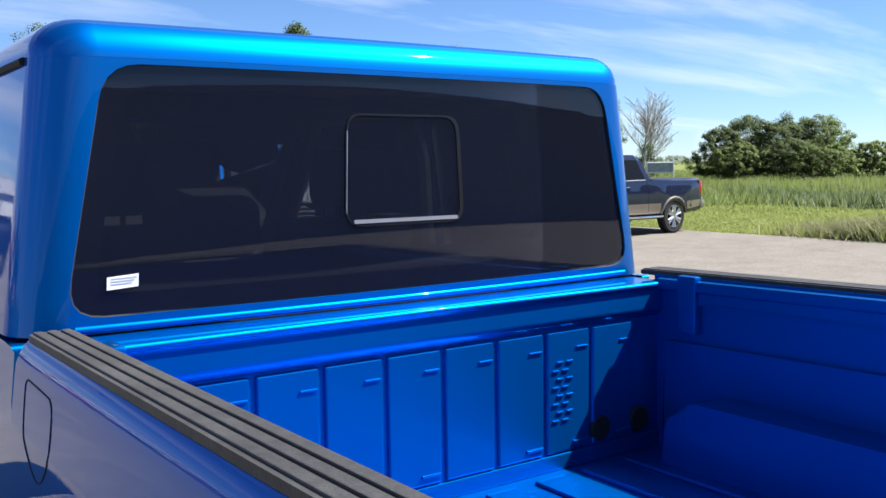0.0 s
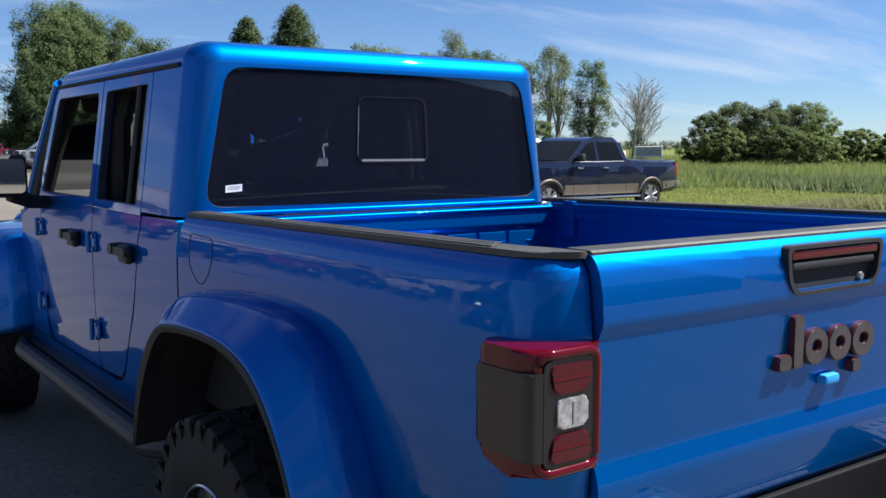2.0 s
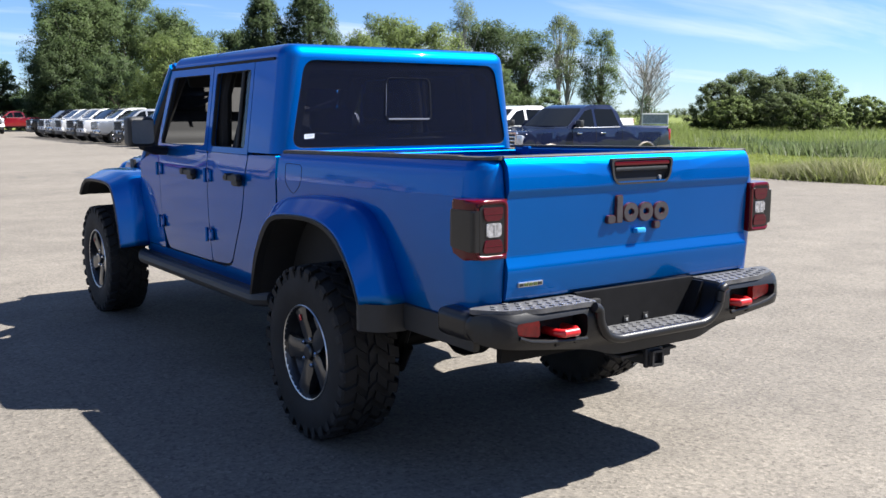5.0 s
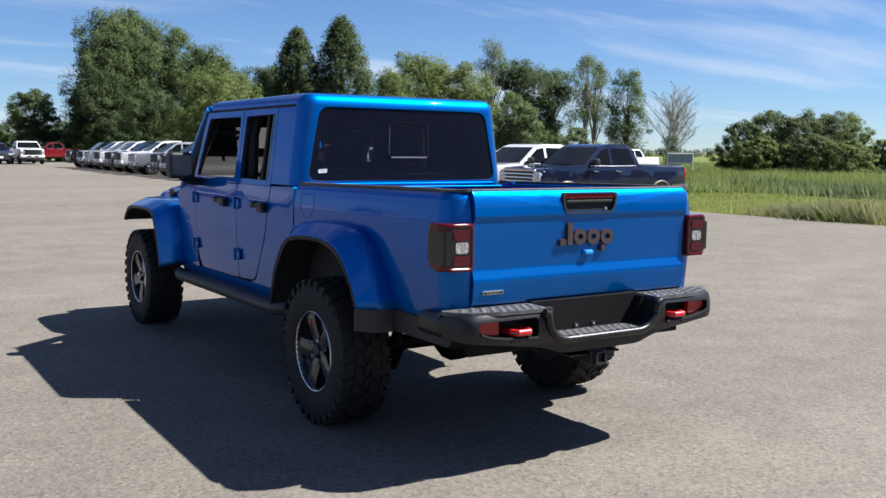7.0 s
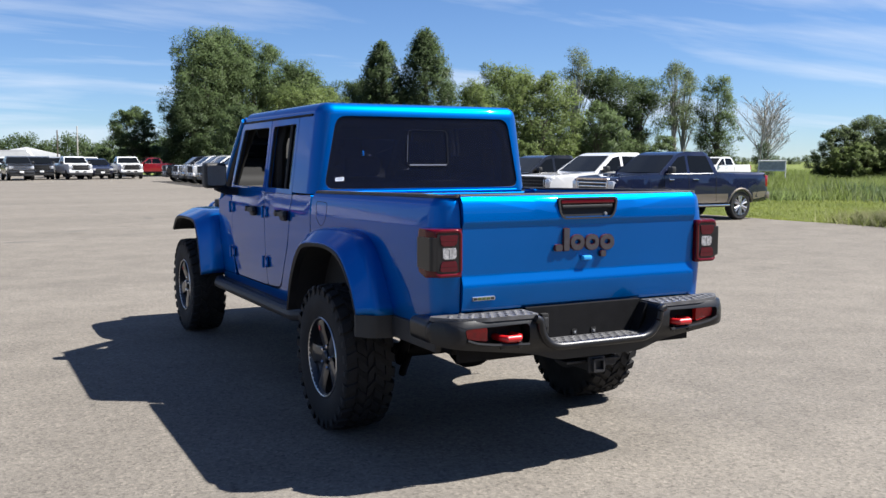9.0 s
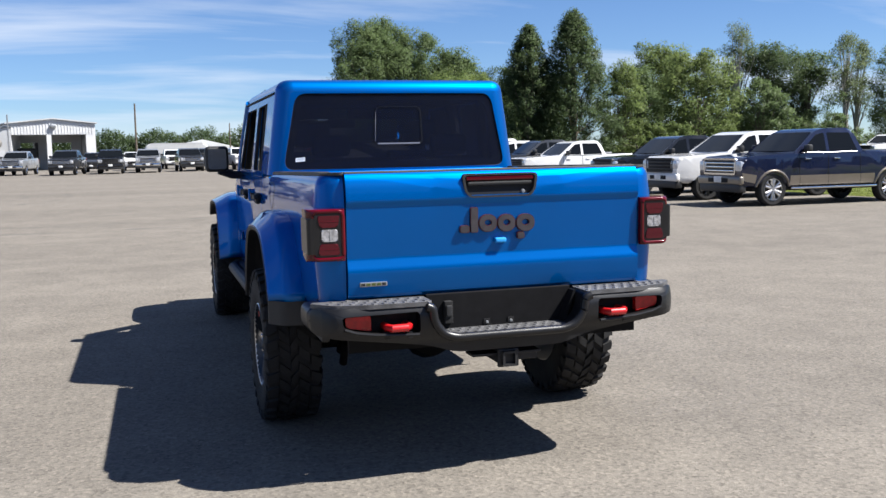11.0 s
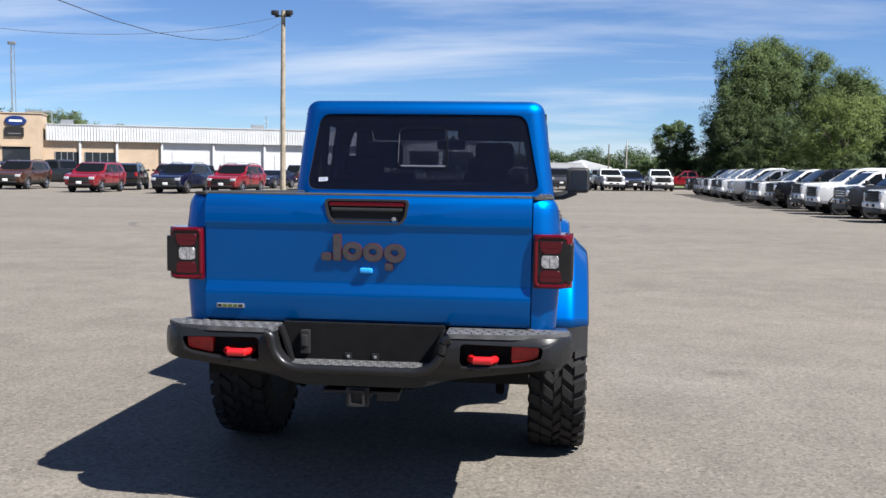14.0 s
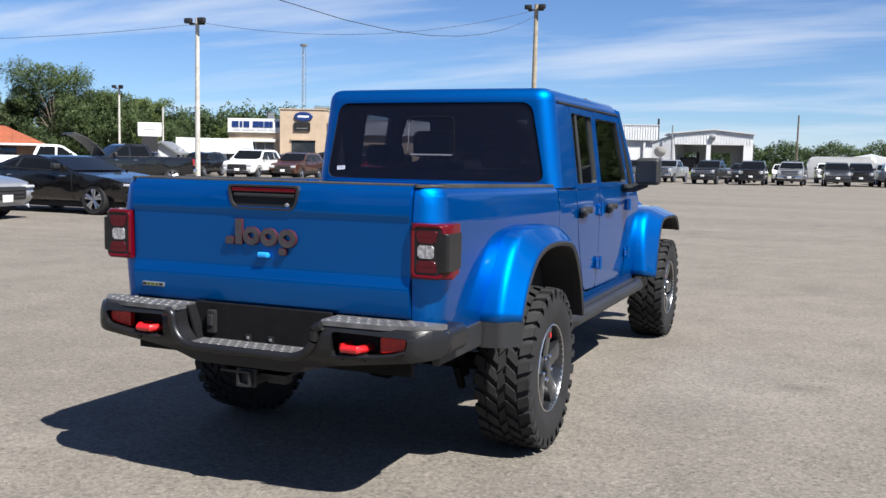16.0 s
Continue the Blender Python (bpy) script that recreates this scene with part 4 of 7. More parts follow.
# badge: plain raised shapes in the badge's grey with red sides
EMB = [([rpoly([(-0.137, 1.060), (-0.106, 1.060), (-0.106, 1.166), (-0.137, 1.166)], 0.008)], 0.0),
       ([rpoly([(-0.186, 1.060), (-0.146, 1.060), (-0.146, 1.089), (-0.186, 1.089)], 0.012)], 0.0012)]
for cx, rx, cz in ((-0.058, 0.040, 1.097), (0.028, 0.040, 1.095), (0.118, 0.042, 1.093)):
    EMB.append(([ell(cx, cz, rx, 0.037), ell(cx, cz + 0.002, rx * 0.44, 0.0145)], 0.0))
EMB.append(([rpoly([(0.080, 1.024), (0.110, 1.024), (0.110, 1.050), (0.080, 1.050)], 0.010)], 0.0012))
emblem = None
for loops, dy in EMB:
    face = S(loops, lambda u, v, d, dy=dy: Vector((u + 0.004, -0.0105 - dy + d, v)), (), (), 0.005)
    em = part("emblem" if emblem is None else "emblem_shape", face, "letter", tailgate if emblem is None else emblem, "grey raised emblem with red edges" if emblem is None else "")
    emblem = emblem or em
    grown = []
    for k, lp in enumerate(loops):
        cx, cz = sum(q[0] for q in lp) / len(lp), sum(q[1] for q in lp) / len(lp)
        grown.append([(q[0] + math.copysign(0.0022, q[0] - cx) * (1 if k == 0 else -1) * min(1, abs(q[0] - cx) / 0.01), q[1] + math.copysign(0.0022, q[1] - cz) * (1 if k == 0 else -1) * min(1, abs(q[1] - cz) / 0.01)) for q in lp])
    part("emblem_edge", S(grown, lambda u, v, d, dy=dy: Vector((u + 0.004, -0.0075 - dy + d, v)), (), (), 0.026), "letter_edge", emblem)
part("latch_cover", B(-0.022, 0.030, -0.016, 0.03, 1.008, 1.031, 0.007), "blue_tape", tailgate, "light blue latch cover")
badge = part("badge", B(-0.632, -0.513, -0.008, 0.004, 0.849, 0.868, 0.003), "badge", tailgate, "small silver badge with green-gold bars")
for k in range(5):
    part("badge_bar", B(-0.627 + 0.0225 * k, -0.610 + 0.0225 * k, -0.0105, -0.004, 0.853, 0.864), "badge_green" if k in (1, 2, 3) else "gap", badge)

# tail lamps
def tuck(bm):
    """The lamp's lower edge rises towards its front end."""
    for v in bm.verts:
        if v.co.z < 1.02:
            v.co.z += 0.42 * max(0.0, v.co.y - 0.055) * (1.02 - v.co.z) / 0.05
    return bm


for s in (-1, 1):
    X = lambda x, s=s: s * x
    plan = [(X(a), b) for a, b in rpoly([(0.690, -0.012, 0.006), (0.846, -0.010, 0.055), (0.852, 0.128, 0.030), (0.690, 0.128, 0.004)], 0.03, 8)]
    lamp = part("tail_lamp", tuck(L(plan, "z", 0.966, 1.184, 0.013, 4)), "lamp_red", jeep, "square smoked tail lamp with a red rim", 60)
    wrap = [(X(a), b) for a, b in rpoly([(0.812, -0.014, 0.002), (0.849, -0.013, 0.054), (0.8555, 0.131, 0.026), (0.800, 0.131, 0.004)], 0.03, 8)]
    part("side_pad", tuck(L(wrap, "z", 0.998, 1.147, 0.006, 3)), "lamp_black", lamp, "matt black side pad", 60)
    part("lamp_face", L([(X(a), b) for a, b in rpoly([(0.703, 0.983), (0.818, 0.983), (0.818, 1.167), (0.703, 1.167)], 0.020, 6)], "y", -0.0145, 0.0, 0.002), "lamp_black", lamp)
    rim = rpoly([(0.698, 0.975), (0.822, 0.975), (0.822, 1.175), (0.698, 1.175)], 0.024, 7)
    part("lamp_rim", T([(X(a), -0.010 + 1.2 * max(0.0, a - 0.80) ** 1.3, b) for a, b in rim + rim[:2]], 0.0095, 12), "lamp_red", lamp, "glossy red lamp rim", 60)
    for z0, z1, mt, nm in ((1.108, 1.157, "lamp_lens", "brake_lens"), (1.049, 1.100, "lamp_clear", "reverse_lens"), (0.993, 1.040, "lamp_lens", "turn_lens")):
        x0, x1 = (0.712, 0.806) if mt == "lamp_lens" else (0.722, 0.790)
        dn, up = {"brake_lens": (0.010, 0.0), "turn_lens": (0.0, 0.010), "reverse_lens": (0.0, 0.0)}[nm]
        lens = part(nm, L([(X(a), b) for a, b in rpoly([(x0 + dn, z0), (x1 - dn, z0), (x1 - up, z1), (x0 + up, z1)], 0.010, 5)], "y", -0.0185, 0.0, 0.005, 3), mt, lamp)
        if mt == "lamp_clear":
            part("lens_rib", B(*sorted((X(0.754), X(0.758))), -0.0198, -0.017, z0 + 0.006, z1 - 0.006, 0.001), "steel", lens)
        else:
            part("lens_rib", B(*sorted((X(0.716), X(0.802))), -0.0198, -0.017, (z0 + z1) / 2 - 0.0012, (z0 + z1) / 2 + 0.0012, 0.0008), "lamp_red", lens)

# rear bumper
edge = rpoly([(-0.858, 0.668, 0.05), (-0.36, 0.600, 0.06), (-0.25, 0.562, 0.05), (0.25, 0.562, 0.05), (0.36, 0.600, 0.06), (0.858, 0.668, 0.05), (0.858, 0.775, 0.05),
              (0.348, 0.784, 0.02), (0.334, 0.695, 0.06), (0.280, 0.640, 0.06), (-0.296, 0.640, 0.06), (-0.348, 0.695, 0.06), (-0.362, 0.784, 0.02), (-0.858, 0.775, 0.05)], 0.03)
holes = [[(s * a, b) for a, b in rpoly([(0.408, 0.660), (0.60, 0.668, 0.06), (0.728, 0.690, 0.05), (0.738, 0.745), (0.410, 0.752)], 0.02)] for s in (-1, 1)]


def bump_y(x):
    a = abs(x)
    return -0.152 + 0.028 * (a / 0.83) ** 2 + 0.13 * max(0.0, (a - 0.73) / 0.128) ** 2.2


bumper = part("rear_bumper", S([edge] + holes, lambda u, v, d: Vector((u * (1 - 0.02 * (d > 0)), bump_y(u) + d + 0.030 * min(1.0, abs((v - 0.705) / 0.085)) ** 2.5, v)), [s * x for s in (-1, 1) for x in (0.1, 0.3, 0.5, 0.6, 0.70, 0.73, 0.76, 0.79, 0.81, 0.83, 0.845)], [0.585, 0.60, 0.615, 0.63, 0.645, 0.66, 0.68, 0.70, 0.72, 0.74, 0.755, 0.765, 0.775], 0.09), "bumper", jeep, "charcoal steel rear bumper with step pads", 40)
for s in (-1, 1):
    deck = rpoly([(s * 0.352, -0.138), (s * 0.62, -0.128), (s * 0.765, -0.090), (s * 0.848, 0.01), (s * 0.826, 0.03), (s * 0.352, 0.03)], 0.02)
    pad = part("step_pad", L(deck, "z", 0.772, 0.791, 0.005), "step_pad", bumper, "grey textured step pad")
    bm = bmesh.new()
    for iy in range(3):
        for ix in range(10):
            x = 0.375 + 0.044 * ix + (0.022 if iy % 2 else 0)
            y = -0.112 + 0.045 * iy + (0.0 if x < 0.62 else (x - 0.62) * 0.45)
            if x < 0.79 and y < 0.015:
                lathe(bm, [(0.017, 0.789), (0.014, 0.7945), (0.002, 0.7955)], 6, "z", (s * x, y, 0))
    tagged(part("tread_pattern", bm, "step_pad", pad), kind="stuff")
    end = bmesh.new()
    box(end, *sorted((s * 0.69, s * 0.857)), 0.0, 0.215, 0.668, 0.774, 0.032, 4)
    part("bumper_end", end, "bumper", bumper, "", 60)
    part("pocket", B(*sorted((s * 0.395, s * 0.75)), -0.055, -0.045, 0.645, 0.765), "gap", bumper)
    part("bumper_reflector", L([(s * a, b) for a, b in rpoly([(0.612, 0.678), (0.716, 0.698), (0.722, 0.740), (0.612, 0.742)], 0.008)], "y", -0.108, -0.08, 0.003), "reflector", bumper, "red rear reflector")
    part("pocket_lip", T([(s * x, bump_y(x) - 0.004, z) for x, z in ((0.415, 0.657), (0.50, 0.660), (0.60, 0.666), (0.68, 0.678), (0.728, 0.695))], 0.0075, 8), "bumper", bumper)
    hook = bmesh.new()
    tube(hook, [(s * 0.452, -0.02, 0.688), (s * 0.452, -0.125, 0.690), (s * 0.468, -0.150, 0.690), (s * 0.530, -0.150, 0.690), (s * 0.546, -0.125, 0.690), (s * 0.546, -0.02, 0.688)], 0.0165, 12)
    box(hook, *sorted((s * 0.462, s * 0.536)), -0.150, -0.120, 0.680, 0.700, 0.008)
    part("tow_hook", hook, "red_hook", bumper, "bright red tow hook")
    for hx in (0.452, 0.546):
        part("hook_bracket", B(*sorted((s * (hx - 0.011), s * (hx + 0.011))), -0.135, -0.03, 0.640, 0.672, 0.004), "bumper", bumper)
part("plate_panel", B(-0.345, 0.335, -0.008, 0.012, 0.60, 0.800, 0.006), "deep_black", bumper, "black plate recess with no plate")
for s, xi, xo in ((-1, -0.300, -0.352), (1, 0.285, 0.340)):
    bm = bmesh.new()
    ring_loft(bm, [[(xo, -0.06, 0.785), (xi, -0.06, 0.64), (xi - s * 0.012, -0.06, 0.64), (xo - s * 0.012, -0.06, 0.785)], [(xo, 0.0, 0.785), (xi, 0.0, 0.64), (xi - s * 0.012, 0.0, 0.64), (xo - s * 0.012, 0.0, 0.785)]])
    part("recess_cheek", bm, "bumper", bumper)
    curve_ = rpoly([(xo + s * 0.03, 0.772, 0), (xo + s * 0.004, 0.762, 0.03), (xo - s * 0.004, 0.70, 0.06), (xi + s * 0.010, 0.650, 0.05), (xi - s * 0.045, 0.632, 0.05), (0, 0.632, 0)], 0.03, 7)
    part("recess_rim", T([(a, -0.150, b) for a, b in curve_], 0.019, 12), "bumper", bumper)
part("centre_step", L(rpoly([(-0.290, -0.148), (0.275, -0.148), (0.275, -0.005), (-0.290, -0.005)], 0.01), "z", 0.628, 0.645, 0.004), "step_pad", bumper, "grey textured centre step")
bm = bmesh.new()
for iy in range(3):
    for ix in range(11):
        x, y = -0.235 + 0.044 * ix + (0.022 if iy % 2 else 0), -0.118 + 0.042 * iy
        if x < 0.235:
            lathe(bm, [(0.016, 0.643), (0.013, 0.648), (0.002, 0.649)], 6, "z", (x, y, 0))
tagged(part("step_pattern", bm, "step_pad", bumper), kind="stuff")
for x in (-0.067, 0.046):
    part("plate_socket", B(x - 0.014, x + 0.014, -0.012, -0.004, 0.647, 0.676), "gap", bumper)
    part("plate_nut", B(x - 0.006, x + 0.006, -0.016, -0.010, 0.655, 0.667, 0.002), "steel", bumper)
part("trailer_socket", B(-0.268, -0.228, -0.03, 0.0, 0.668, 0.768, 0.006), "gap", bumper)
part("socket_flap", B(-0.262, -0.234, -0.038, -0.02, 0.70, 0.75, 0.006), "black_plastic", bumper)
# hitch receiver
bm = bmesh.new()
skin(bm, [rpoly([(-0.040, 0.482), (0.026, 0.482), (0.026, 0.548), (-0.040, 0.548)], 0.008), rpoly([(-0.030, 0.492), (0.016, 0.492), (0.016, 0.538), (-0.030, 0.538)], 0.005)], lambda u, v, d: Vector((u, -0.135 + d, v)), (), (), 0.25)
box(bm, -0.055, 0.041, -0.115, -0.095, 0.476, 0.556, 0.006)
box(bm, -0.16, 0.16, -0.08, 0.02, 0.522, 0.534, 0.003)
box(bm, 0.06, 0.15, -0.06, 0.0, 0.49, 0.525, 0.006)
# black filler added to stop light through the bumper gap and keep it dark
part("bumper_gap_filler", B(-0.68, 0.68, 0.03, 0.06, 0.56, 0.815), "deep_black", bumper)
part("hitch_receiver", bm, "chassis", jeep, "black steel tow hitch receiver")

# underbody
bm = bmesh.new()
for s in (-1, 1):
    box(bm, *sorted((s * 0.40, s * 0.50)), 0.45, 5.1, 0.50, 0.62, 0.01)
box(bm, -0.74, 0.74, 1.72, 3.98, 0.545, 0.60)
box(bm, -0.66, 0.66, 0.09, 1.72, 0.74, 0.826)
box(bm, -0.66, 0.66, 0.09, 0.14, 0.60, 0.83)
part("chassis_frame", bm, "deep_black", jeep)
for ya in (1.155, 4.64):
    bm = bmesh.new()
    tube(bm, [(-0.70, ya, 0.40), (0.70, ya, 0.40)], 0.045, 12)
    lathe(bm, [(0.02, -0.13), (0.12, -0.09), (0.15, 0.0), (0.12, 0.09), (0.02, 0.13)], 14, "y", (0.12 if ya > 3 else 0.0, ya, 0.40))
    part("axle", bm, "deep_black", jeep)
bm = bmesh.new()
lathe(bm, [(0.02, -0.28), (0.10, -0.27), (0.11, 0.0), (0.10, 0.27), (0.02, 0.28)], 18, "x", (0.18, 0.70, 0.66))
part("exhaust", bm, "deep_black", jeep)
for s in (-1, 1):
    bm = bmesh.new()
    tube(bm, [(s * 0.52, 1.02, 0.36), (s * 0.50, 0.85, 0.78)], 0.032, 10)
    tube(bm, [(s * 0.52, 1.00, 0.30), (s * 0.52, 0.92, 0.42)], 0.022, 8)
    part("shock_absorber", bm, "deep_black", jeep)
part("bed_bulkhead", B(-0.70, 0.70, 1.702, 1.72, 0.70, 1.27), "dark", jeep)

# cabin
bm = bmesh.new()
box(bm, -0.74, 0.74, 1.78, 3.95, 0.60, 0.63)
box(bm, -0.74, 0.74, 1.765, 1.80, 0.60, 1.30)
cabin = part("cabin_floor", bm, "trim_dark", jeep)
part("dashboard", L(rpoly([(3.60, 0.75), (3.92, 0.75), (3.95, 1.15), (3.80, 1.19), (3.62, 1.10)], 0.04), "x", -0.72, 0.72), "trim_dark", jeep)
# dark strips added to block sun leaking between roof and doors
for s in (-1, 1):
    part("roof_gap_blocker", B(*sorted((s * 0.655, s * 0.70)), 1.80, 3.42, 1.745, 1.80), "trim_dark", jeep)
for s in (-1, 1):
    part("pillar_trim", T([(s * 0.716, 3.93, 1.18), (s * 0.700, 3.69, 1.46), (s * 0.665, 3.41, 1.77)], 0.052, 10), "trim_dark", jeep)
    for y in (2.12, 2.692):
        part("pillar_trim", T([(s * 0.705, y, 1.28), (s * 0.672, y, 1.75)], 0.032, 10), "trim_dark", jeep)
    part("sun_visor", L(rpoly([(s * 0.05, 1.672), (s * 0.60, 1.664), (s * 0.62, 1.79), (s * 0.05, 1.79)], 0.02), "y", 3.44, 3.465, 0.006), "trim_dark", jeep)
part("header_trim", T([(-0.68, 3.415, 1.775), (0.68, 3.415, 1.775)], 0.034, 10), "trim_dark", jeep)
part("headliner", B(-0.64, 0.64, 1.80, 3.40, 1.80, 1.815, 0.005), "trim_dark", jeep)
for x in (-0.38, 0.38):
    bm = bmesh.new()
    box(bm, x - 0.25, x + 0.25, 2.75, 3.25, 0.78, 0.94, 0.05, 3)
    ring_loft(bm, [[(x - w, y - 0.06, z), (x + w, y - 0.06, z), (x + w, y + 0.06, z), (x - w, y + 0.06, z)] for w, y, z in ((0.24, 2.78, 0.90), (0.25, 2.72, 1.15), (0.20, 2.66, 1.42))])
    box(bm, x - 0.13, x + 0.13, 2.57, 2.68, 1.45, 1.63, 0.04, 3)
    for dx in (-0.05, 0.05):
        tube(bm, [(x + dx, 2.63, 1.40), (x + dx, 2.62, 1.50)], 0.008, 6)
    part("front_seat", bm, "seat", jeep)
bm = bmesh.new()
box(bm, -0.62, 0.62, 1.98, 2.42, 0.78, 0.95, 0.05, 3)
box(bm, -0.62, 0.62, 1.86, 1.99, 0.90, 1.38, 0.05, 3)
for x in (-0.38, 0.38):
    box(bm, x - 0.12, x + 0.12, 1.86, 1.95, 1.39, 1.52, 0.035, 3)
part("rear_seat", bm, "seat", jeep)
bm = bmesh.new()
lathe(bm, [(0.185 + 0.016 * math.cos(k * math.pi / 4), 0.016 * math.sin(k * math.pi / 4)) for k in range(8)], 28, "y", (0, 0, 0), True)
box(bm, -0.18, 0.18, -0.01, 0.01, -0.02, 0.02, 0.005)
bmesh.ops.transform(bm, matrix=pose(-0.38, 3.50, 1.14, 22, 0, 0), verts=bm.verts)
part("steering_wheel", bm, "trim_dark", jeep)
bm = bmesh.new()
for s in (-1, 1):
    tube(bm, [(s * 0.66, 1.83, 0.9), (s * 0.66, 1.83, 1.62), (s * 0.62, 1.95, 1.76), (s * 0.62, 3.38, 1.76)], 0.035, 10)
    tube(bm, [(s * 0.70, 2.66, 0.9), (s * 0.67, 2.67, 1.60), (s * 0.62, 2.68, 1.76)], 0.040, 10)
tube(bm, [(-0.62, 2.68, 1.76), (0.62, 2.68, 1.76)], 0.035, 10)
part("roll_cage", bm, "trim_dark", jeep)
bm = bmesh.new()
box(bm, -0.11, 0.11, 3.44, 3.48, 1.60, 1.67, 0.012)
tube(bm, [(0, 3.47, 1.66), (0, 3.56, 1.70)], 0.012, 8)
part("inside_mirror", bm, "trim_dark", jeep)

# ---- wheels of the pickup ----
EVEN[0] = False
TR, TW = 0.405, 0.142


def build_wheel():
    """A wheel facing +x, its middle at the origin."""
    bm = bmesh.new()
    lathe(bm, [(0.150, 0.010), (0.195, 0.055), (0.205, 0.085), (0.222, 0.118), (0.214, 0.128), (0.205, 0.11), (0.198, -0.12), (0.222, -0.128)], 44, "x", (0, 0, 0))
    rim = part("wheel", bm, "rim_dark")
    prof = [(0.213, -0.120), (0.232, -0.128), (0.290, -0.140), (0.345, -0.138), (0.376, -0.128), (0.389, -0.105), (0.392, 0.0), (0.389, 0.105), (0.376, 0.128), (0.345, 0.138), (0.290, 0.140), (0.232, 0.128), (0.213, 0.120)]
    bm = bmesh.new()
    tyre = part("tyre", lathe(bm, prof, 64, "x", (0, 0, 0), True), "rubber", rim, "black mud-terrain tyre", 30)
    bm = bmesh.new()
    n = 30
    for k in range(n):
        for x0, x1, dk, sl, w in ((-0.134, -0.082, 0.0, 0.010, 0.62), (-0.074, -0.022, 0.5, 0.020, 0.60), (-0.016, 0.018, 0.0, -0.018, 0.66), (0.024, 0.074, 0.55, 0.020, 0.60), (0.082, 0.134, 0.1, -0.010, 0.62)):
            a0 = (k + dk) / n * 2 * math.pi
            half = w * math.pi / n
            v = []
            for x, sh in ((x0, -sl), (x1, sl)):
                for da in (-half, half):
                    for r in (0.384, TR - (0.006 if abs(x) > 0.12 else 0.0)):
                        a = a0 + da * (0.92 if r > 0.39 else 1.0) + sh / 0.4
                        v.append(bm.verts.new((x, r * math.cos(a), r * math.sin(a))))
            for q in ((0, 1, 3, 2), (4, 6, 7, 5), (0, 4, 5, 1), (2, 3, 7, 6), (1, 5, 7, 3)):
                bm.faces.new([v[i] for i in q])
        # shoulder blocks reach down the sidewall
        for sx in (-1, 1):
            a0, half = (k + 0.05) / n * 2 * math.pi, (0.55 if k % 2 else 0.40) * math.pi / n
            v = []
            for r, x in ((0.345, 0.1375), (0.385, 0.137), (0.398, 0.128)):
                for da in (-half, half):
                    v.append(bm.verts.new((sx * x, r * math.cos(a0 + da), r * math.sin(a0 + da))))
            w2 = []
            for r, x in ((0.345, 0.1385), (0.385, 0.143), (0.399, 0.136)):
                for da in (-half, half):
                    w2.append(bm.verts.new((sx * x, r * math.cos(a0 + da), r * math.sin(a0 + da))))
            for q in ((0, 1, 3, 2), (2, 3, 5, 4)):
                bm.faces.new([w2[i] for i in q])
            for i, j in ((0, 2), (2, 4), (1, 3), (3, 5)):
                bm.faces.new((v[i], v[j], w2[j], w2[i]))
    tagged(part("tread", bm, "rubber", tyre, "", 30), kind="stuff")
    part("rim_lip", lathe(bmesh.new(), [(0.211, 0.1215), (0.214, 0.1285), (0.218, 0.1302), (0.222, 0.1265), (0.216, 0.121)], 56, "x", (0, 0, 0), True), "machined", rim, "bright machined rim edge")
    for k in range(5):
        bm = bmesh.new()
        rows = []
        for r, w, x in ((0.040, 0.030, 0.094), (0.085, 0.046, 0.098), (0.14, 0.044, 0.106), (0.185, 0.052, 0.110), (0.207, 0.066, 0.108)):
            rows.append([(x, -w, r), (x + 0.006, -w * 0.5, r), (x + 0.006, w * 0.5, r), (x, w, r), (x - 0.035, w * 0.9, r), (x - 0.035, -w * 0.9, r)])
        ring_loft(bm, rows)
        bmesh.ops.transform(bm, matrix=Matrix.Rotation(2 * math.pi * k / 5, 4, "X"), verts=bm.verts)
        part("spoke", bm, "rim_dark", rim)
        a = 2 * math.pi * (k + 0.5) / 5
        part("lug_nut", lathe(bmesh.new(), [(0.012, 0.085), (0.012, 0.108), (0.006, 0.114)], 6, "x", (0, 0.063 * math.sin(a), 0.063 * math.cos(a))), "chrome", rim)
    part("hub_cap", lathe(bmesh.new(), [(0.036, 0.085), (0.036, 0.110), (0.028, 0.117), (0.001, 0.118)], 24, "x"), "rim_dark", rim)
    part("brake_disc", lathe(bmesh.new(), [(0.05, 0.03), (0.165, 0.03), (0.165, 0.005), (0.05, 0.005)], 32, "x", (0, 0, 0), True), "steel", rim)
    part("red_spoke_mark", B(0.1165, 0.1215, -0.010, 0.010, 0.150, 0.178, 0.003), "red_hook", rim)
    return rim


wheel = build_wheel()
wheel.parent = jeep
wheel.matrix_basis = pose(0.810, 1.155, TR, 0, 0, 0)
for x, y, turn, spin in ((-0.810, 1.155, 180, 20), (0.810, 4.640, 0, 50), (-0.810, 4.640, 180, 35)):
    copy_thing(wheel, pose(x, y, TR, 0, 0, turn) @ pose(0, 0, 0, spin, 0, 0))

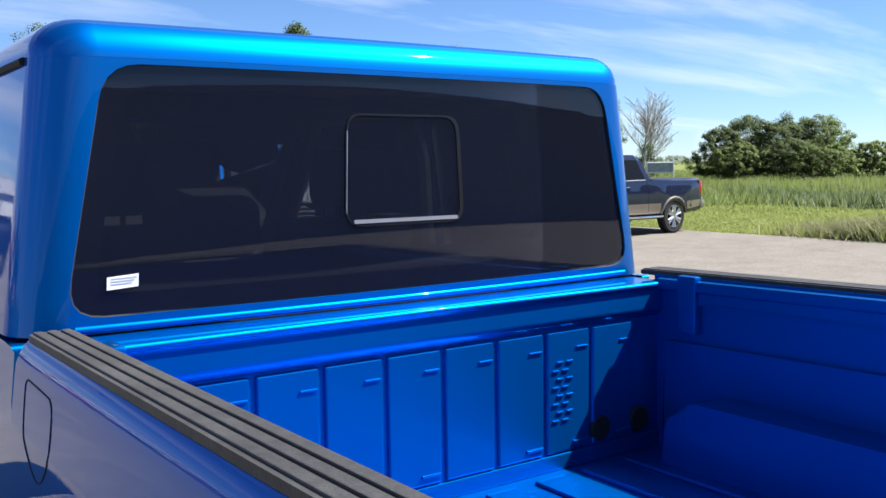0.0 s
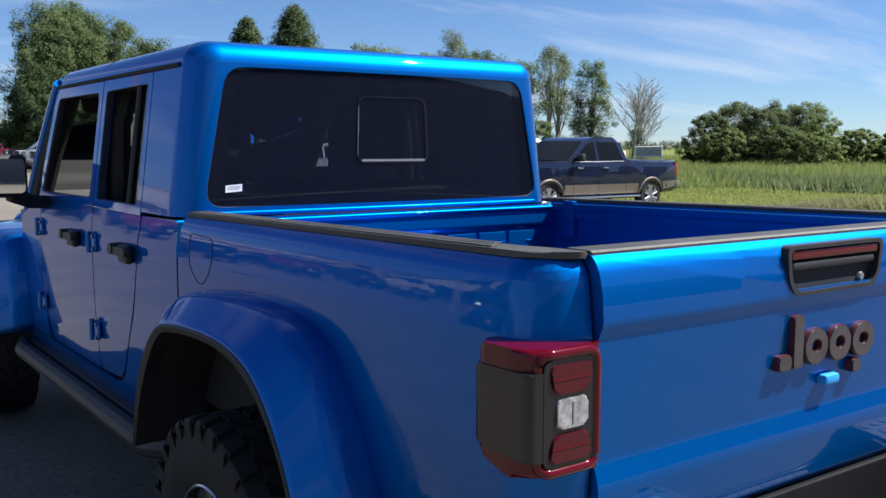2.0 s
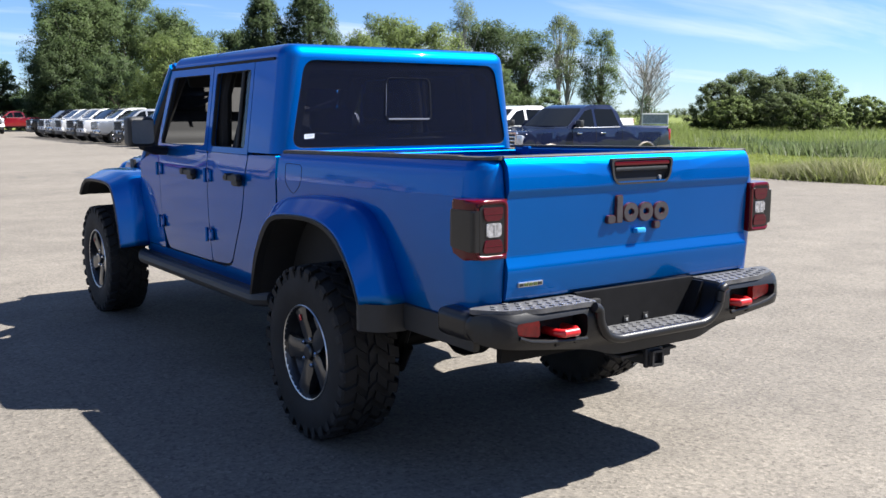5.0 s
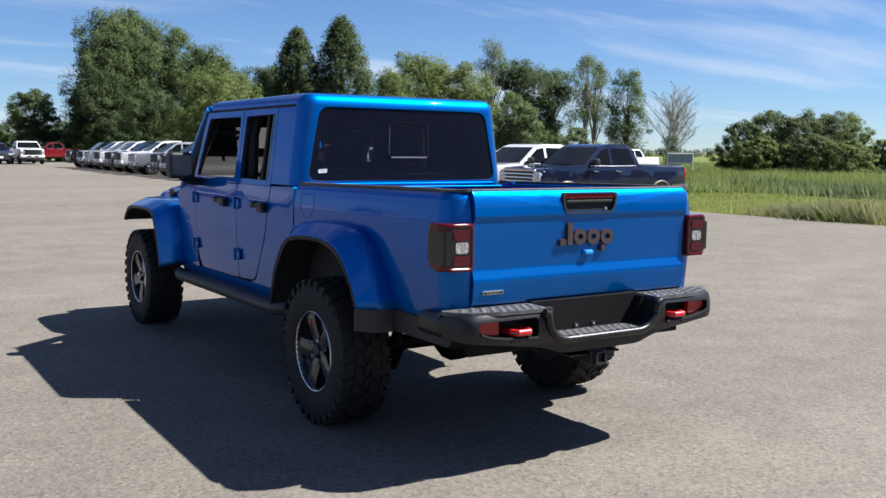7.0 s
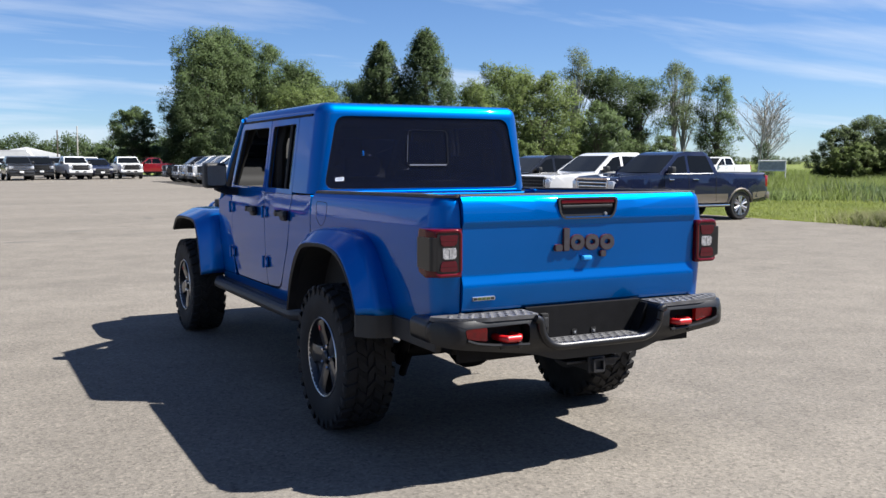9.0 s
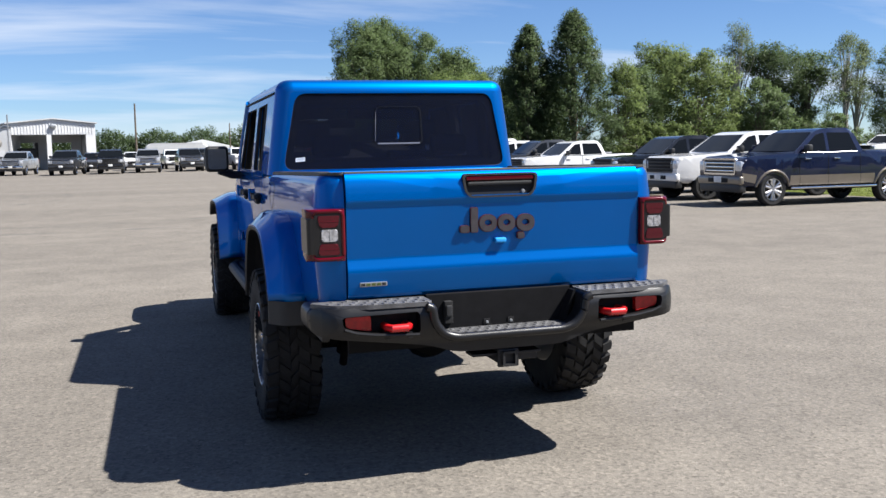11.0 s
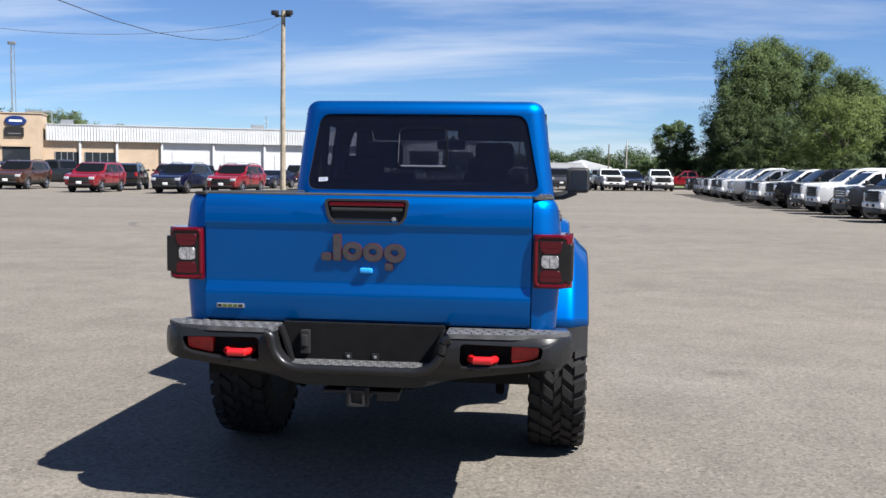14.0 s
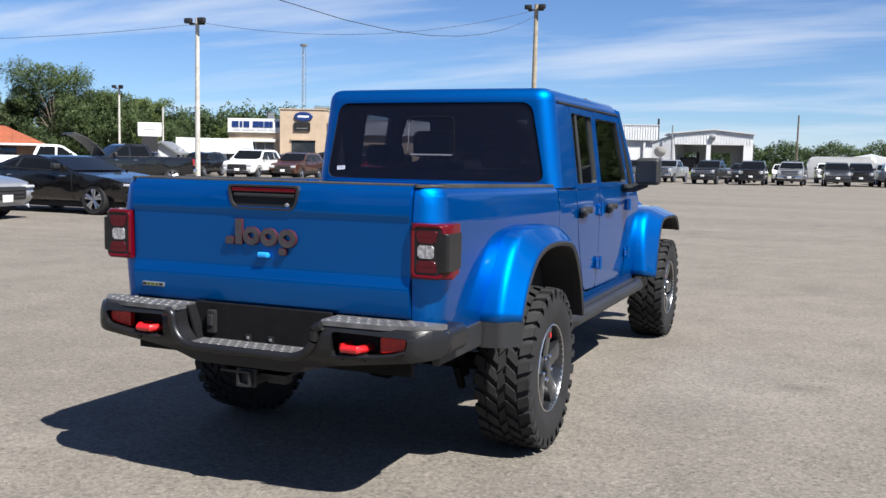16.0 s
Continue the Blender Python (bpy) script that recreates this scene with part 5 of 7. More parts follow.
# ---- other vehicles ----
def body_block(bm, loop, half, bevel=0.05, seg=2):
    """A side outline drawn across the width; half(y, z) gives the half width."""
    v0 = [bm.verts.new((-half(y, z), y, z)) for y, z in loop]
    v1 = [bm.verts.new((half(y, z), y, z)) for y, z in loop]
    f0, f1 = bm.faces.new(v0[::-1]), bm.faces.new(v1)
    n = len(loop)
    for i in range(n):
        bm.faces.new((v0[i], v0[(i + 1) % n], v1[(i + 1) % n], v1[i]))
    if bevel:
        bmesh.ops.bevel(bm, geom=list(f0.edges) + list(f1.edges), offset=bevel, segments=seg, affect="EDGES", profile=0.5)
    bmesh.ops.triangulate(bm, faces=[f for f in bm.faces if len(f.verts) > 4])
    ys, zs = [q[0] for q in loop], [q[1] for q in loop]
    for axis, lo, hi, step in ((1, min(ys), max(ys), 0.45), (2, min(zs), max(zs), 0.16)):
        for c in span(lo, hi, max(2, int((hi - lo) / step)))[1:-1]:
            co, no = [0, 0, 0], [0, 0, 0]
            co[axis], no[axis] = c, 1
            bmesh.ops.bisect_plane(bm, geom=list(bm.verts) + list(bm.edges) + list(bm.faces), plane_co=co, plane_no=no, dist=1e-5)
    bm.normal_update()
    flat = [v for v in bm.verts if all(abs(f.normal.x) > 0.88 for f in v.link_faces)]
    for v in flat:
        v.co.x = math.copysign(half(v.co.y, v.co.z), v.co.x)
    return bm


def arch(cy, r, z0, n=10):
    """Points of a wheel opening from back to front, above z0."""
    a0 = math.asin(max(-1, min(1, (z0 - 0.36) / r)))
    return [(cy - r * math.cos(a0 + (math.pi - 2 * a0) * k / n), 0.36 + r * math.sin(a0 + (math.pi - 2 * a0) * k / n)) for k in range(n + 1)]


PICKUP = dict(hw=0.98, wf=1.84, wr=-1.84, wr_=0.405, zb=0.46, roof=1.88, kind="pickup",
              top=[(2.70, 0.56, 0.05), (2.76, 0.78, 0.06), (2.74, 1.08, 0.05), (2.62, 1.20, 0.10), (1.40, 1.275, 0.10), (1.15, 1.27, 0), (-0.98, 1.275, 0.01), (-1.0, 1.29, 0.01), (-2.94, 1.30, 0.05), (-2.98, 0.80, 0.05), (-2.92, 0.58, 0.03)],
              cab=[(1.24, 1.25, 0.05), (0.50, 1.79, 0.14), (0.20, 1.87, 0.16), (-0.70, 1.87, 0.16), (-0.96, 1.26, 0.03)],
              panes=[[(0.98, 1.31), (0.46, 1.71), (0.20, 1.76), (0.20, 1.30)], [(0.10, 1.30), (0.10, 1.76), (-0.60, 1.75), (-0.78, 1.31)]],
              screen=[(1.15, 1.31), (0.53, 1.77)], rear=[(-0.945, 1.32), (-0.765, 1.76)], lamp_z=(0.86, 1.10), grille_z=(0.80, 1.14), tail_z=(0.90, 1.22), doors=(1.05, 0.16, -0.86))
SUV = dict(hw=0.93, wf=1.40, wr=-1.40, wr_=0.345, zb=0.36, roof=1.70, kind="suv",
           top=[(2.32, 0.45, 0.05), (2.38, 0.66, 0.05), (2.30, 0.92, 0.08), (1.95, 1.02, 0.10), (1.10, 1.10, 0.05), (-1.9, 1.16, 0.05), (-2.28, 1.14, 0.06), (-2.36, 0.75, 0.05), (-2.30, 0.45, 0.04)],
           cab=[(1.22, 1.08, 0.05), (0.42, 1.60, 0.10), (0.05, 1.69, 0.15), (-1.45, 1.68, 0.15), (-1.95, 1.58, 0.08), (-2.22, 1.12, 0.05)],
           panes=[[(0.92, 1.14), (0.38, 1.54), (0.02, 1.58), (-0.05, 1.15)], [(-0.13, 1.15), (-0.08, 1.59), (-0.95, 1.58), (-1.05, 1.17)], [(-1.13, 1.18), (-1.03, 1.58), (-1.55, 1.55), (-1.85, 1.20)]],
           screen=[(1.12, 1.13), (0.42, 1.615)], rear=[(-2.17, 1.22), (-1.98, 1.55)], lamp_z=(0.72, 0.88), grille_z=(0.55, 0.86), tail_z=(0.85, 1.12), doors=(0.98, -0.09, -1.08))
COUPE = dict(round=0.13, hw=0.95, wf=1.42, wr=-1.42, wr_=0.365, zb=0.26, roof=1.37, kind="car",
             top=[(2.28, 0.32, 0.05), (2.40, 0.52, 0.06), (2.30, 0.76, 0.08), (1.9, 0.86, 0.10), (0.95, 0.97, 0.08), (-1.55, 1.02, 0.08), (-2.25, 0.99, 0.06), (-2.36, 0.70, 0.05), (-2.28, 0.38, 0.05)],
             cab=[(0.86, 0.95, 0.05), (-0.06, 1.31, 0.18), (-0.42, 1.365, 0.25), (-0.90, 1.345, 0.25), (-1.90, 1.02, 0.10)],
             panes=[[(0.52, 1.03), (-0.08, 1.26), (-0.76, 1.275), (-0.92, 1.06)], [(-1.00, 1.06), (-0.86, 1.265), (-1.10, 1.21), (-1.34, 1.09)]],
             screen=[(0.74, 1.01), (-0.03, 1.31)], rear=[(-1.80, 1.06), (-0.98, 1.325)], lamp_z=(0.665, 0.735), grille_z=(0.42, 0.70), tail_z=(0.72, 0.90), doors=(0.80, -0.84, None))


def half_width(sp, cab=False):
    y1, y0 = sp["top"][1][0], sp["top"][-2][0]
    hw, zt = sp["hw"], sp["top"][5][1]

    def fn(y, z):
        t = abs(y / (y1 if y > 0 else y0))
        w = hw * (1 - 0.10 * t ** 5)
        w -= 0.05 * max(0, (0.75 - z)) ** 2 / 0.1
        if z > zt - 0.25:
            w -= 0.03 * ((z - zt + 0.25) / 0.25) ** 2 if not cab else 0
        if cab:
            w -= 0.03 + (z - zt) * 0.30
        return w
    return fn


def car_wheel(parent, sp, x, y, face):
    r = sp["wr_"]
    s = 1 if x > 0 else -1
    bm = lathe(bmesh.new(), [(r * 0.64, -0.11), (r * 0.90, -0.12), (r, -0.09), (r, 0.09), (r * 0.90, 0.12), (r * 0.64, 0.11)], 28, "x", (0, 0, 0), True)
    tyre = part("wheel", bm, "rubber", parent)
    tyre.matrix_basis = pose(x, y, r)
    bm = bmesh.new()
    lathe(bm, [(r * 0.60, s * 0.02), (r * 0.63, s * 0.115), (r * 0.66, s * 0.116), (r * 0.66, s * 0.02)], 28, "x", (0, 0, 0), True)
    n = {"pickup": 6, "suv": 5, "car": 5}[sp["kind"]]
    for k in range(n):
        for da in (-0.13, 0.13):
            a = 2 * math.pi * k / n + da
            tube(bm, [(s * 0.10, 0.03 * math.sin(a), 0.03 * math.cos(a)), (s * 0.108, r * 0.62 * math.sin(a + da * 0.4), r * 0.62 * math.cos(a + da * 0.4))], 0.026, 6, 0.032)
    lathe(bm, [(0.07, s * 0.06), (0.07, s * 0.11), (0.002, s * 0.118)], 14, "x")
    part("rim", bm, face, tyre)
    part("brake_drum", lathe(bmesh.new(), [(r * 0.6, s * 0.015), (0.002, s * 0.018)], 20, "x"), "gap", tyre)


def vehicle(sp, colour, label, category, rim="machined", lower=None, wheel_trim=None, name="parked_car"):
    """A parked vehicle facing +y, standing on z = 0 round the origin."""
    v = thing(name, label, category)
    hw, zb = half_width(sp), sp["zb"]
    ar = sp["wr_"] + 0.085
    upper = rpoly(sp["top"], 0.03, 3)
    under = [(sp["top"][-1][0] + 0.02, zb + 0.02)] + arch(sp["wr"], ar, zb) + arch(sp["wf"], ar, zb) + [(sp["top"][0][0] - 0.05, zb + 0.02)]
    EVEN[0] = True
    body = part("body", body_block(bmesh.new(), upper + under, hw, sp.get("round", 0.075), 3), colour, v, "", 30)
    cw = half_width(sp, True)
    cab = part("cabin", body_block(bmesh.new(), rpoly(sp["cab"], 0.05, 4), cw, 0.09, 3), colour, v, "", 30)
    EVEN[0] = False
    part("underbody", B(-hw(0, 0.6) + 0.18, hw(0, 0.6) - 0.18, sp["wr"] - 0.5, sp["wf"] + 0.5, zb - 0.10, zb + 0.5), "dark", v)
    for s in (-1, 1):
        if sp["kind"] != "pickup":
            us = [q[0] for pn in sp["panes"] for q in pn]
            band = rpoly([sp["panes"][0][0], sp["panes"][0][1]] + [pn[2] for pn in sp["panes"]] + [sp["panes"][-1][3]], 0.03, 3)
            part("window_band", S([band], lambda u, w, d, s=s: Vector((s * (cw(u, w) + 0.0025 - d), u, w)), (), (), 0.01), "car_trim", cab)
        if sp["kind"] == "suv":
            part("roof_rail", T([(s * (cw(0, 1.66) - 0.10), y, z) for y, z in ((0.0, 1.69), (-0.15, 1.735), (-1.3, 1.735), (-1.45, 1.69))], 0.018, 6), "car_trim", cab)
            part("sill_cladding", S([[(sp["wr"] + ar + 0.02, zb + 0.02), (sp["wf"] - ar - 0.02, zb + 0.02), (sp["wf"] - ar - 0.02, zb + 0.17), (sp["wr"] + ar + 0.02, zb + 0.17)]], lambda u, w, d, s=s: Vector((s * (hw(u, w) + 0.006 - d), u, w)), (), (zb + 0.1,), 0.012), "car_trim", body)
            part("arch_trim", T([(s * (hw(q, z) + 0.003), q, z) for q, z in arch(sp["wf"], ar + 0.012, zb + 0.02)], 0.022, 6), "car_trim", body)
            part("arch_trim", T([(s * (hw(q, z) + 0.003), q, z) for q, z in arch(sp["wr"], ar + 0.012, zb + 0.02)], 0.022, 6), "car_trim", body)
        for pts in sp["panes"]:
            part("side_window", S([rpoly(pts, 0.03, 3)], lambda u, w, d, s=s: Vector((s * (cw(u, w) + 0.005 - d), u, w)), (), (), 0.01), "car_glass", cab)
        for y in sp["doors"]:
            if y is not None:
                zt = sp["top"][5][1]
                part("door_gap", T([(s * (hw(y, z) + 0.001), y - 0.02 * (z < zb + 0.2), z) for z in span(zb + 0.06, zt - 0.03, 6)], 0.006, 5), "gap", body)
        belt = [sp["panes"][0][0]] + [pn[3] for pn in sp["panes"]]
        part("belt_trim", T([(s * (cw(y, z - 0.03) + 0.006), y, z - 0.025) for y, z in belt], 0.011, 5), "chrome" if lower else "car_trim", cab)
        for y in sp["doors"][:2]:
            zt = sp["top"][5][1] - 0.14
            part("door_handle", B(*sorted((s * (hw(y, zt)), s * (hw(y, zt) + 0.03))), y - 0.34, y - 0.16, zt - 0.015, zt + 0.015, 0.008), "chrome" if colour in ("p_navy", "p_black") else colour, body)
        zm = sp["top"][5][1]
        ym = sp["panes"][0][0][0] - 0.12
        part("door_mirror", B(*sorted((s * (hw(0, zm) + 0.0), s * (hw(0, zm) + 0.20))), ym - 0.07, ym + 0.07, zm + 0.02, zm + 0.20 * (1 if sp["kind"] == "pickup" else 0.75), 0.03), "car_trim", v)
        for y in (sp["wf"], sp["wr"]):
            car_wheel(v, sp, s * (sp["hw"] - 0.135), y, rim)
            al = arch(y, ar + 0.012, zb + 0.02)
            if wheel_trim or lower:
                part("arch_trim", T([(s * (hw(q, z) + 0.004), q, z) for q, z in al], 0.032, 6), wheel_trim or lower, body)
        yf, yr = sp["top"][1][0], sp["top"][-2][0]
        z0, z1 = sp["lamp_z"]
        w1 = hw(yf, z0)
        part("headlamp", B(*sorted((s * (w1 - 0.30), s * (w1 + 0.005))), yf - 0.30, yf + 0.014, z0, z1, 0.03), "head_lens", body)
        z0, z1 = sp["tail_z"]
        w1 = hw(yr, z0)
        part("tail_lamp", B(*sorted((s * (w1 - 0.17), s * (w1 + 0.006))), yr + 0.0 - 0.012, yr + 0.10, z0, z1, 0.02), "tail_lens", body)
        if lower:
            part("lower_panel", S([[(sp["wr"] + ar + 0.02, zb + 0.03), (sp["wf"] - ar - 0.02, zb + 0.03), (sp["wf"] - ar - 0.02, zb + 0.27), (sp["wr"] + ar + 0.02, zb + 0.27)]], lambda u, w, d, s=s: Vector((s * (hw(u, w) + 0.005 - d), u, w)), (), (zb + 0.15,), 0.012), lower, body)
            part("lower_tail", S([[(yr + 0.12, zb + 0.16), (sp["wr"] - ar - 0.03, zb + 0.10), (sp["wr"] - ar + 0.01, zb + 0.30), (yr + 0.04, zb + 0.32)]], lambda u, w, d, s=s: Vector((s * (hw(u, w) + 0.006 - d), u, w)), (), (), 0.012), lower, body)
            part("lower_nose", S([[(sp["wf"] + ar + 0.03, zb + 0.10), (yf - 0.10, zb + 0.16), (yf - 0.03, zb + 0.36), (sp["wf"] + ar - 0.01, zb + 0.30)]], lambda u, w, d, s=s: Vector((s * (hw(u, w) + 0.006 - d), u, w)), (), (), 0.012), lower, body)
            part("running_board", B(*sorted((s * (hw(0, 0.5) - 0.05), s * (hw(0, 0.5) + 0.10))), sp["wr"] + ar, sp["wf"] - ar, zb - 0.06, zb - 0.01, 0.015), "chrome", body)
    for nm, (a, b), dy in (("windscreen", sp["screen"], 1), ("rear_window", sp["rear"], -1)):
        bm = bmesh.new()
        rows = []
        d = Vector((0, b[1] - a[1], -(b[0] - a[0]))).normalized() * (0.008 if dy > 0 else -0.008)
        for (y, z), ins in ((a, 0.05), (b, 0.06)):
            w = cw(y, z) - ins
            rows.append([(-w, y + d.y, z + d.z), (0, y + d.y + 0.03 * dy, z + d.z), (w, y + d.y, z + d.z)])
        ring_loft(bm, rows, closed=False)
        part(nm, bm, "car_glass", cab)
    yf, yr = sp["top"][1][0], sp["top"][-2][0]
    z0, z1 = sp["grille_z"]
    w = sp["hw"] * (0.66 if sp["kind"] == "pickup" else 0.60)
    gr = part("grille", L(rpoly([(-w, z0), (w, z0), (w * 1.04, z1), (-w * 1.04, z1)], 0.05), "y", yf - 0.12, yf + 0.006, 0.01), "gap" if colour in ("p_white", "p_black", "p_red") else "car_trim", body)
    for k in range(3):
        z = z0 + (z1 - z0) * (k + 0.7) / 3.6
        part("grille_bar", B(-w * 0.92, w * 0.92, yf - 0.01, yf + 0.018, z - 0.018, z + 0.018, 0.008), "chrome" if lower or (colour in ("p_silver", "p_grey") and sp["kind"] == "pickup") else "car_trim", gr)
    if sp["kind"] == "pickup":
        o = rpoly([(-w * 1.03, z0 - 0.035), (w * 1.03, z0 - 0.035), (w * 1.08, z1 + 0.035), (-w * 1.08, z1 + 0.035)], 0.06)
        i_ = rpoly([(-w * 0.97, z0 + 0.012), (w * 0.97, z0 + 0.012), (w * 1.01, z1 - 0.012), (-w * 1.01, z1 - 0.012)], 0.05)
        part("grille_frame", S([o, i_], lambda u, q, d: Vector((u, yf + 0.022 - d, q)), (), (), 0.05), "chrome" if lower or colour == "p_silver" else "car_trim", gr)
        fb = part("front_bumper", B(-sp["hw"] * 0.93, sp["hw"] * 0.93, yf - 0.10, yf + 0.055, zb + 0.07, zb + 0.28, 0.05, 3), lower or ("chrome" if colour == "p_silver" else colour), v)
        part("air_intake", B(-0.42, 0.42, yf + 0.04, yf + 0.058, zb + 0.12, zb + 0.23, 0.006), "gap", fb)
        part("valance", B(-sp["hw"] * 0.88, sp["hw"] * 0.88, yf - 0.20, yf + 0.03, zb - 0.12, zb + 0.10, 0.04), "car_trim", v)
        part("rear_bumper", B(-sp["hw"] * 0.90, sp["hw"] * 0.90, yr - 0.12, yr + 0.06, zb + 0.10, zb + 0.30, 0.03), lower or "chrome", v)
        # black slab stands in for the shaded hollow of the open bed
        part("dark_bed_slab", B(-0.78, 0.78, -2.88, -1.06, 1.285, 1.305, 0.006), "car_trim", v)
    if sp["kind"] == "suv":
        part("lower_intake", B(-0.62, 0.62, yf - 0.10, yf + 0.004, zb + 0.03, zb + 0.14, 0.02), "car_trim", body)
    part("number_plate", B(-0.15, 0.15, yf + 0.02, yf + (0.075 if sp["kind"] == "pickup" else 0.03), zb + 0.12, zb + 0.27, 0.004), "plate", v)
    return v


STOCK = {}
SPECS = {"pickup": PICKUP, "suv": SUV, "car": COUPE}
WORDS = {"p_white": "white", "p_black": "black", "p_navy": "navy blue", "p_silver": "silver", "p_grey": "dark grey", "p_red": "red", "p_maroon": "maroon", "p_brown": "copper brown"}


def park(kind, colour, x, y, heading, size=1.0, rim="machined", extra="parked on the asphalt", group="", **opts):
    """Stand a vehicle on the lot; heading in degrees, 0 faces +y."""
    key = (kind, colour, rim, tuple(sorted(opts.items())))
    names = {"pickup": "parked_pickup", "suv": "parked_suv", "car": "parked_coupe"}
    if key not in STOCK:
        lab = {"pickup": "four-door pickup truck", "suv": "five-door sport utility vehicle", "car": "two-door coupe"}[kind]
        ob = vehicle(SPECS[kind], colour, f"{WORDS[colour]} {lab} {extra}", {"pickup": "pickup truck", "suv": "suv", "car": "car"}[kind], rim, name=names[kind], **opts)
        STOCK[key] = ob
        ob.matrix_basis = pose(x, y, 0, 0, 0, heading) @ Matrix.Scale(size, 4)
    else:
        ob = copy_thing(STOCK[key], pose(x, y, 0, 0, 0, heading))
        ob.scale = (size,) * 3
    if group:
        ob["group"] = group
    return ob


# the row along the lot's edge, noses to the lot
ROW = "row of parked trucks along the grass"
near_navy = park("pickup", "p_navy", 13.42, 14.9, 90, 0.92, "machined", "with tan lower panels", ROW, lower="p_tan")
near_navy.matrix_basis = near_navy.matrix_basis @ Matrix.Diagonal((1.0, 0.94, 1.0, 1.0))
park("pickup", "p_white", 13.65, 17.75, 91, 0.92, "rim_dark", "parked nose to the lot", ROW)
park("pickup", "p_black", 13.5, 20.75, 90, 0.89, "chrome", "parked nose to the lot", ROW)
row = [("pickup", "p_white", 0.86), ("pickup", "p_grey", 0.90), ("pickup", "p_white", 0.90), ("pickup", "p_white", 0.97), ("pickup", "p_black", 0.95), ("pickup", "p_white", 0.95), ("pickup", "p_black", 0.97), ("pickup", "p_silver", 0.96),
       ("pickup", "p_white", 1.0), ("pickup", "p_black", 1.0), ("pickup", "p_white", 1.0), ("pickup", "p_silver", 1.0), ("pickup", "p_white", 1.0), ("pickup", "p_black", 1.0)]
random.seed(11)
for k, (kd, c, sz) in enumerate(row):
    park(kd, c, 13.5 + random.uniform(-0.3, 0.3), 27.7 + 2.95 * k + random.uniform(-0.12, 0.12), 90 + random.uniform(-2, 2), sz, "rim_dark" if c in ("p_white", "p_grey") else "chrome", "parked in a row", ROW, **({"wheel_trim": "car_trim"} if c in ("p_white", "p_grey") else {}))
# far row facing the lot
FAR = "far row of parked trucks facing the lot"
for x, y, c, kd in ((-11.2, 77.5, "p_silver", "pickup"), (-7.3, 73.7, "p_grey", "pickup"), (-4.2, 74.9, "p_black", "pickup"), (-1.4, 76.2, "p_silver", "pickup"), (1.8, 77.5, "p_grey", "pickup"), (3.6, 80.6, "p_black", "pickup"), (6.1, 79.2, "p_white", "pickup"), (8.0, 80.3, "p_navy", "suv"), (10.6, 81.0, "p_white", "pickup"),
                    (-5.9, 84.5, "p_grey", "suv"), (-2.7, 87.5, "p_white", "suv"), (5.9, 90.0, "p_silver", "pickup"), (0.9, 92.0, "p_white", "pickup"), (8.9, 92.5, "p_white", "pickup")):
    park(kd, c, x, y, 180 + random.uniform(-4, 4) + 0.4 * x, 1.0, "rim_dark" if c == "p_white" else "chrome", "parked in the far row", FAR)
park("pickup", "p_red", 14.3, 90.5, 100, 0.98, "chrome", "parked sideways by the trees")
park("pickup", "p_white", 43.4, 44.8, 100, 0.95, "rim_dark", "standing in the tall grass")
rack = thing("flat_rack", "white steel frame rack standing in the meadow", "rack")
bm = bmesh.new()
for dx in (-0.95, 0.95):
    tube(bm, [(dx, 0, 0), (dx, 0, 1.62)], 0.05, 6)
for z in (0.95, 1.60):
    tube(bm, [(-1.0, 0, z), (1.0, 0, z)], 0.05, 6)
part("frame", bm, "p_white", rack)
part("mesh_panel", B(-0.93, 0.93, -0.015, 0.015, 0.98, 1.57), "steel", rack)
rack.matrix_basis = pose(43.6, 40.0, -0.02, 0, 0, -43) @ Matrix.Diagonal((0.85, 1.0, 0.95, 1.0))
# by the dealership
SHOP = "vehicles parked before the showroom"
for kd, c, x, y, h, sz in (("suv", "p_white", -33.2, 48.7, 192, 1.13), ("suv", "p_brown", -31.6, 51.6, 188, 1.05), ("suv", "p_red", -24.85, 47.7, 184, 1.0), ("suv", "p_navy", -19.9, 48.2, 178, 1.0), ("suv", "p_red", -17.1, 49.4, 176, 1.0), ("suv", "p_black", -40.3, 52.7, 190, 1.0),
                           ("car", "p_navy", -19.9, 66.0, 170, 1.0), ("pickup", "p_black", -20.6, 75.9, 190, 0.97), ("suv", "p_black", -16.1, 62.9, 12, 1.0), ("suv", "p_maroon", -16.5, 71.9, 168, 1.05), ("pickup", "p_grey", -15.1, 80.8, 172, 0.98),
                           ("suv", "p_maroon", -24.6, 58.0, 190, 1.0), ("suv", "p_black", -26.0, 54.6, 15, 1.0), ("pickup", "p_grey", -32.2, 57.0, 80, 1.0), ("suv", "p_black", -37.2, 60.2, 20, 1.0), ("suv", "p_grey", -31.0, 64.5, 200, 1.0), ("suv", "p_silver", -23.5, 66.5, 200, 1.0), ("suv", "p_black", -44.5, 58.5, 200, 1.0),
                           ("suv", "p_grey", -49.0, 57.0, 210, 1.0), ("suv", "p_silver", -54.0, 62.0, 215, 1.0), ("suv", "p_black", -41.0, 63.5, 195, 1.0), ("suv", "p_grey", -27.0, 70.5, 200, 1.0)):
    park(kd, c, x, y, h, sz, "chrome", "parked before the showroom", SHOP)
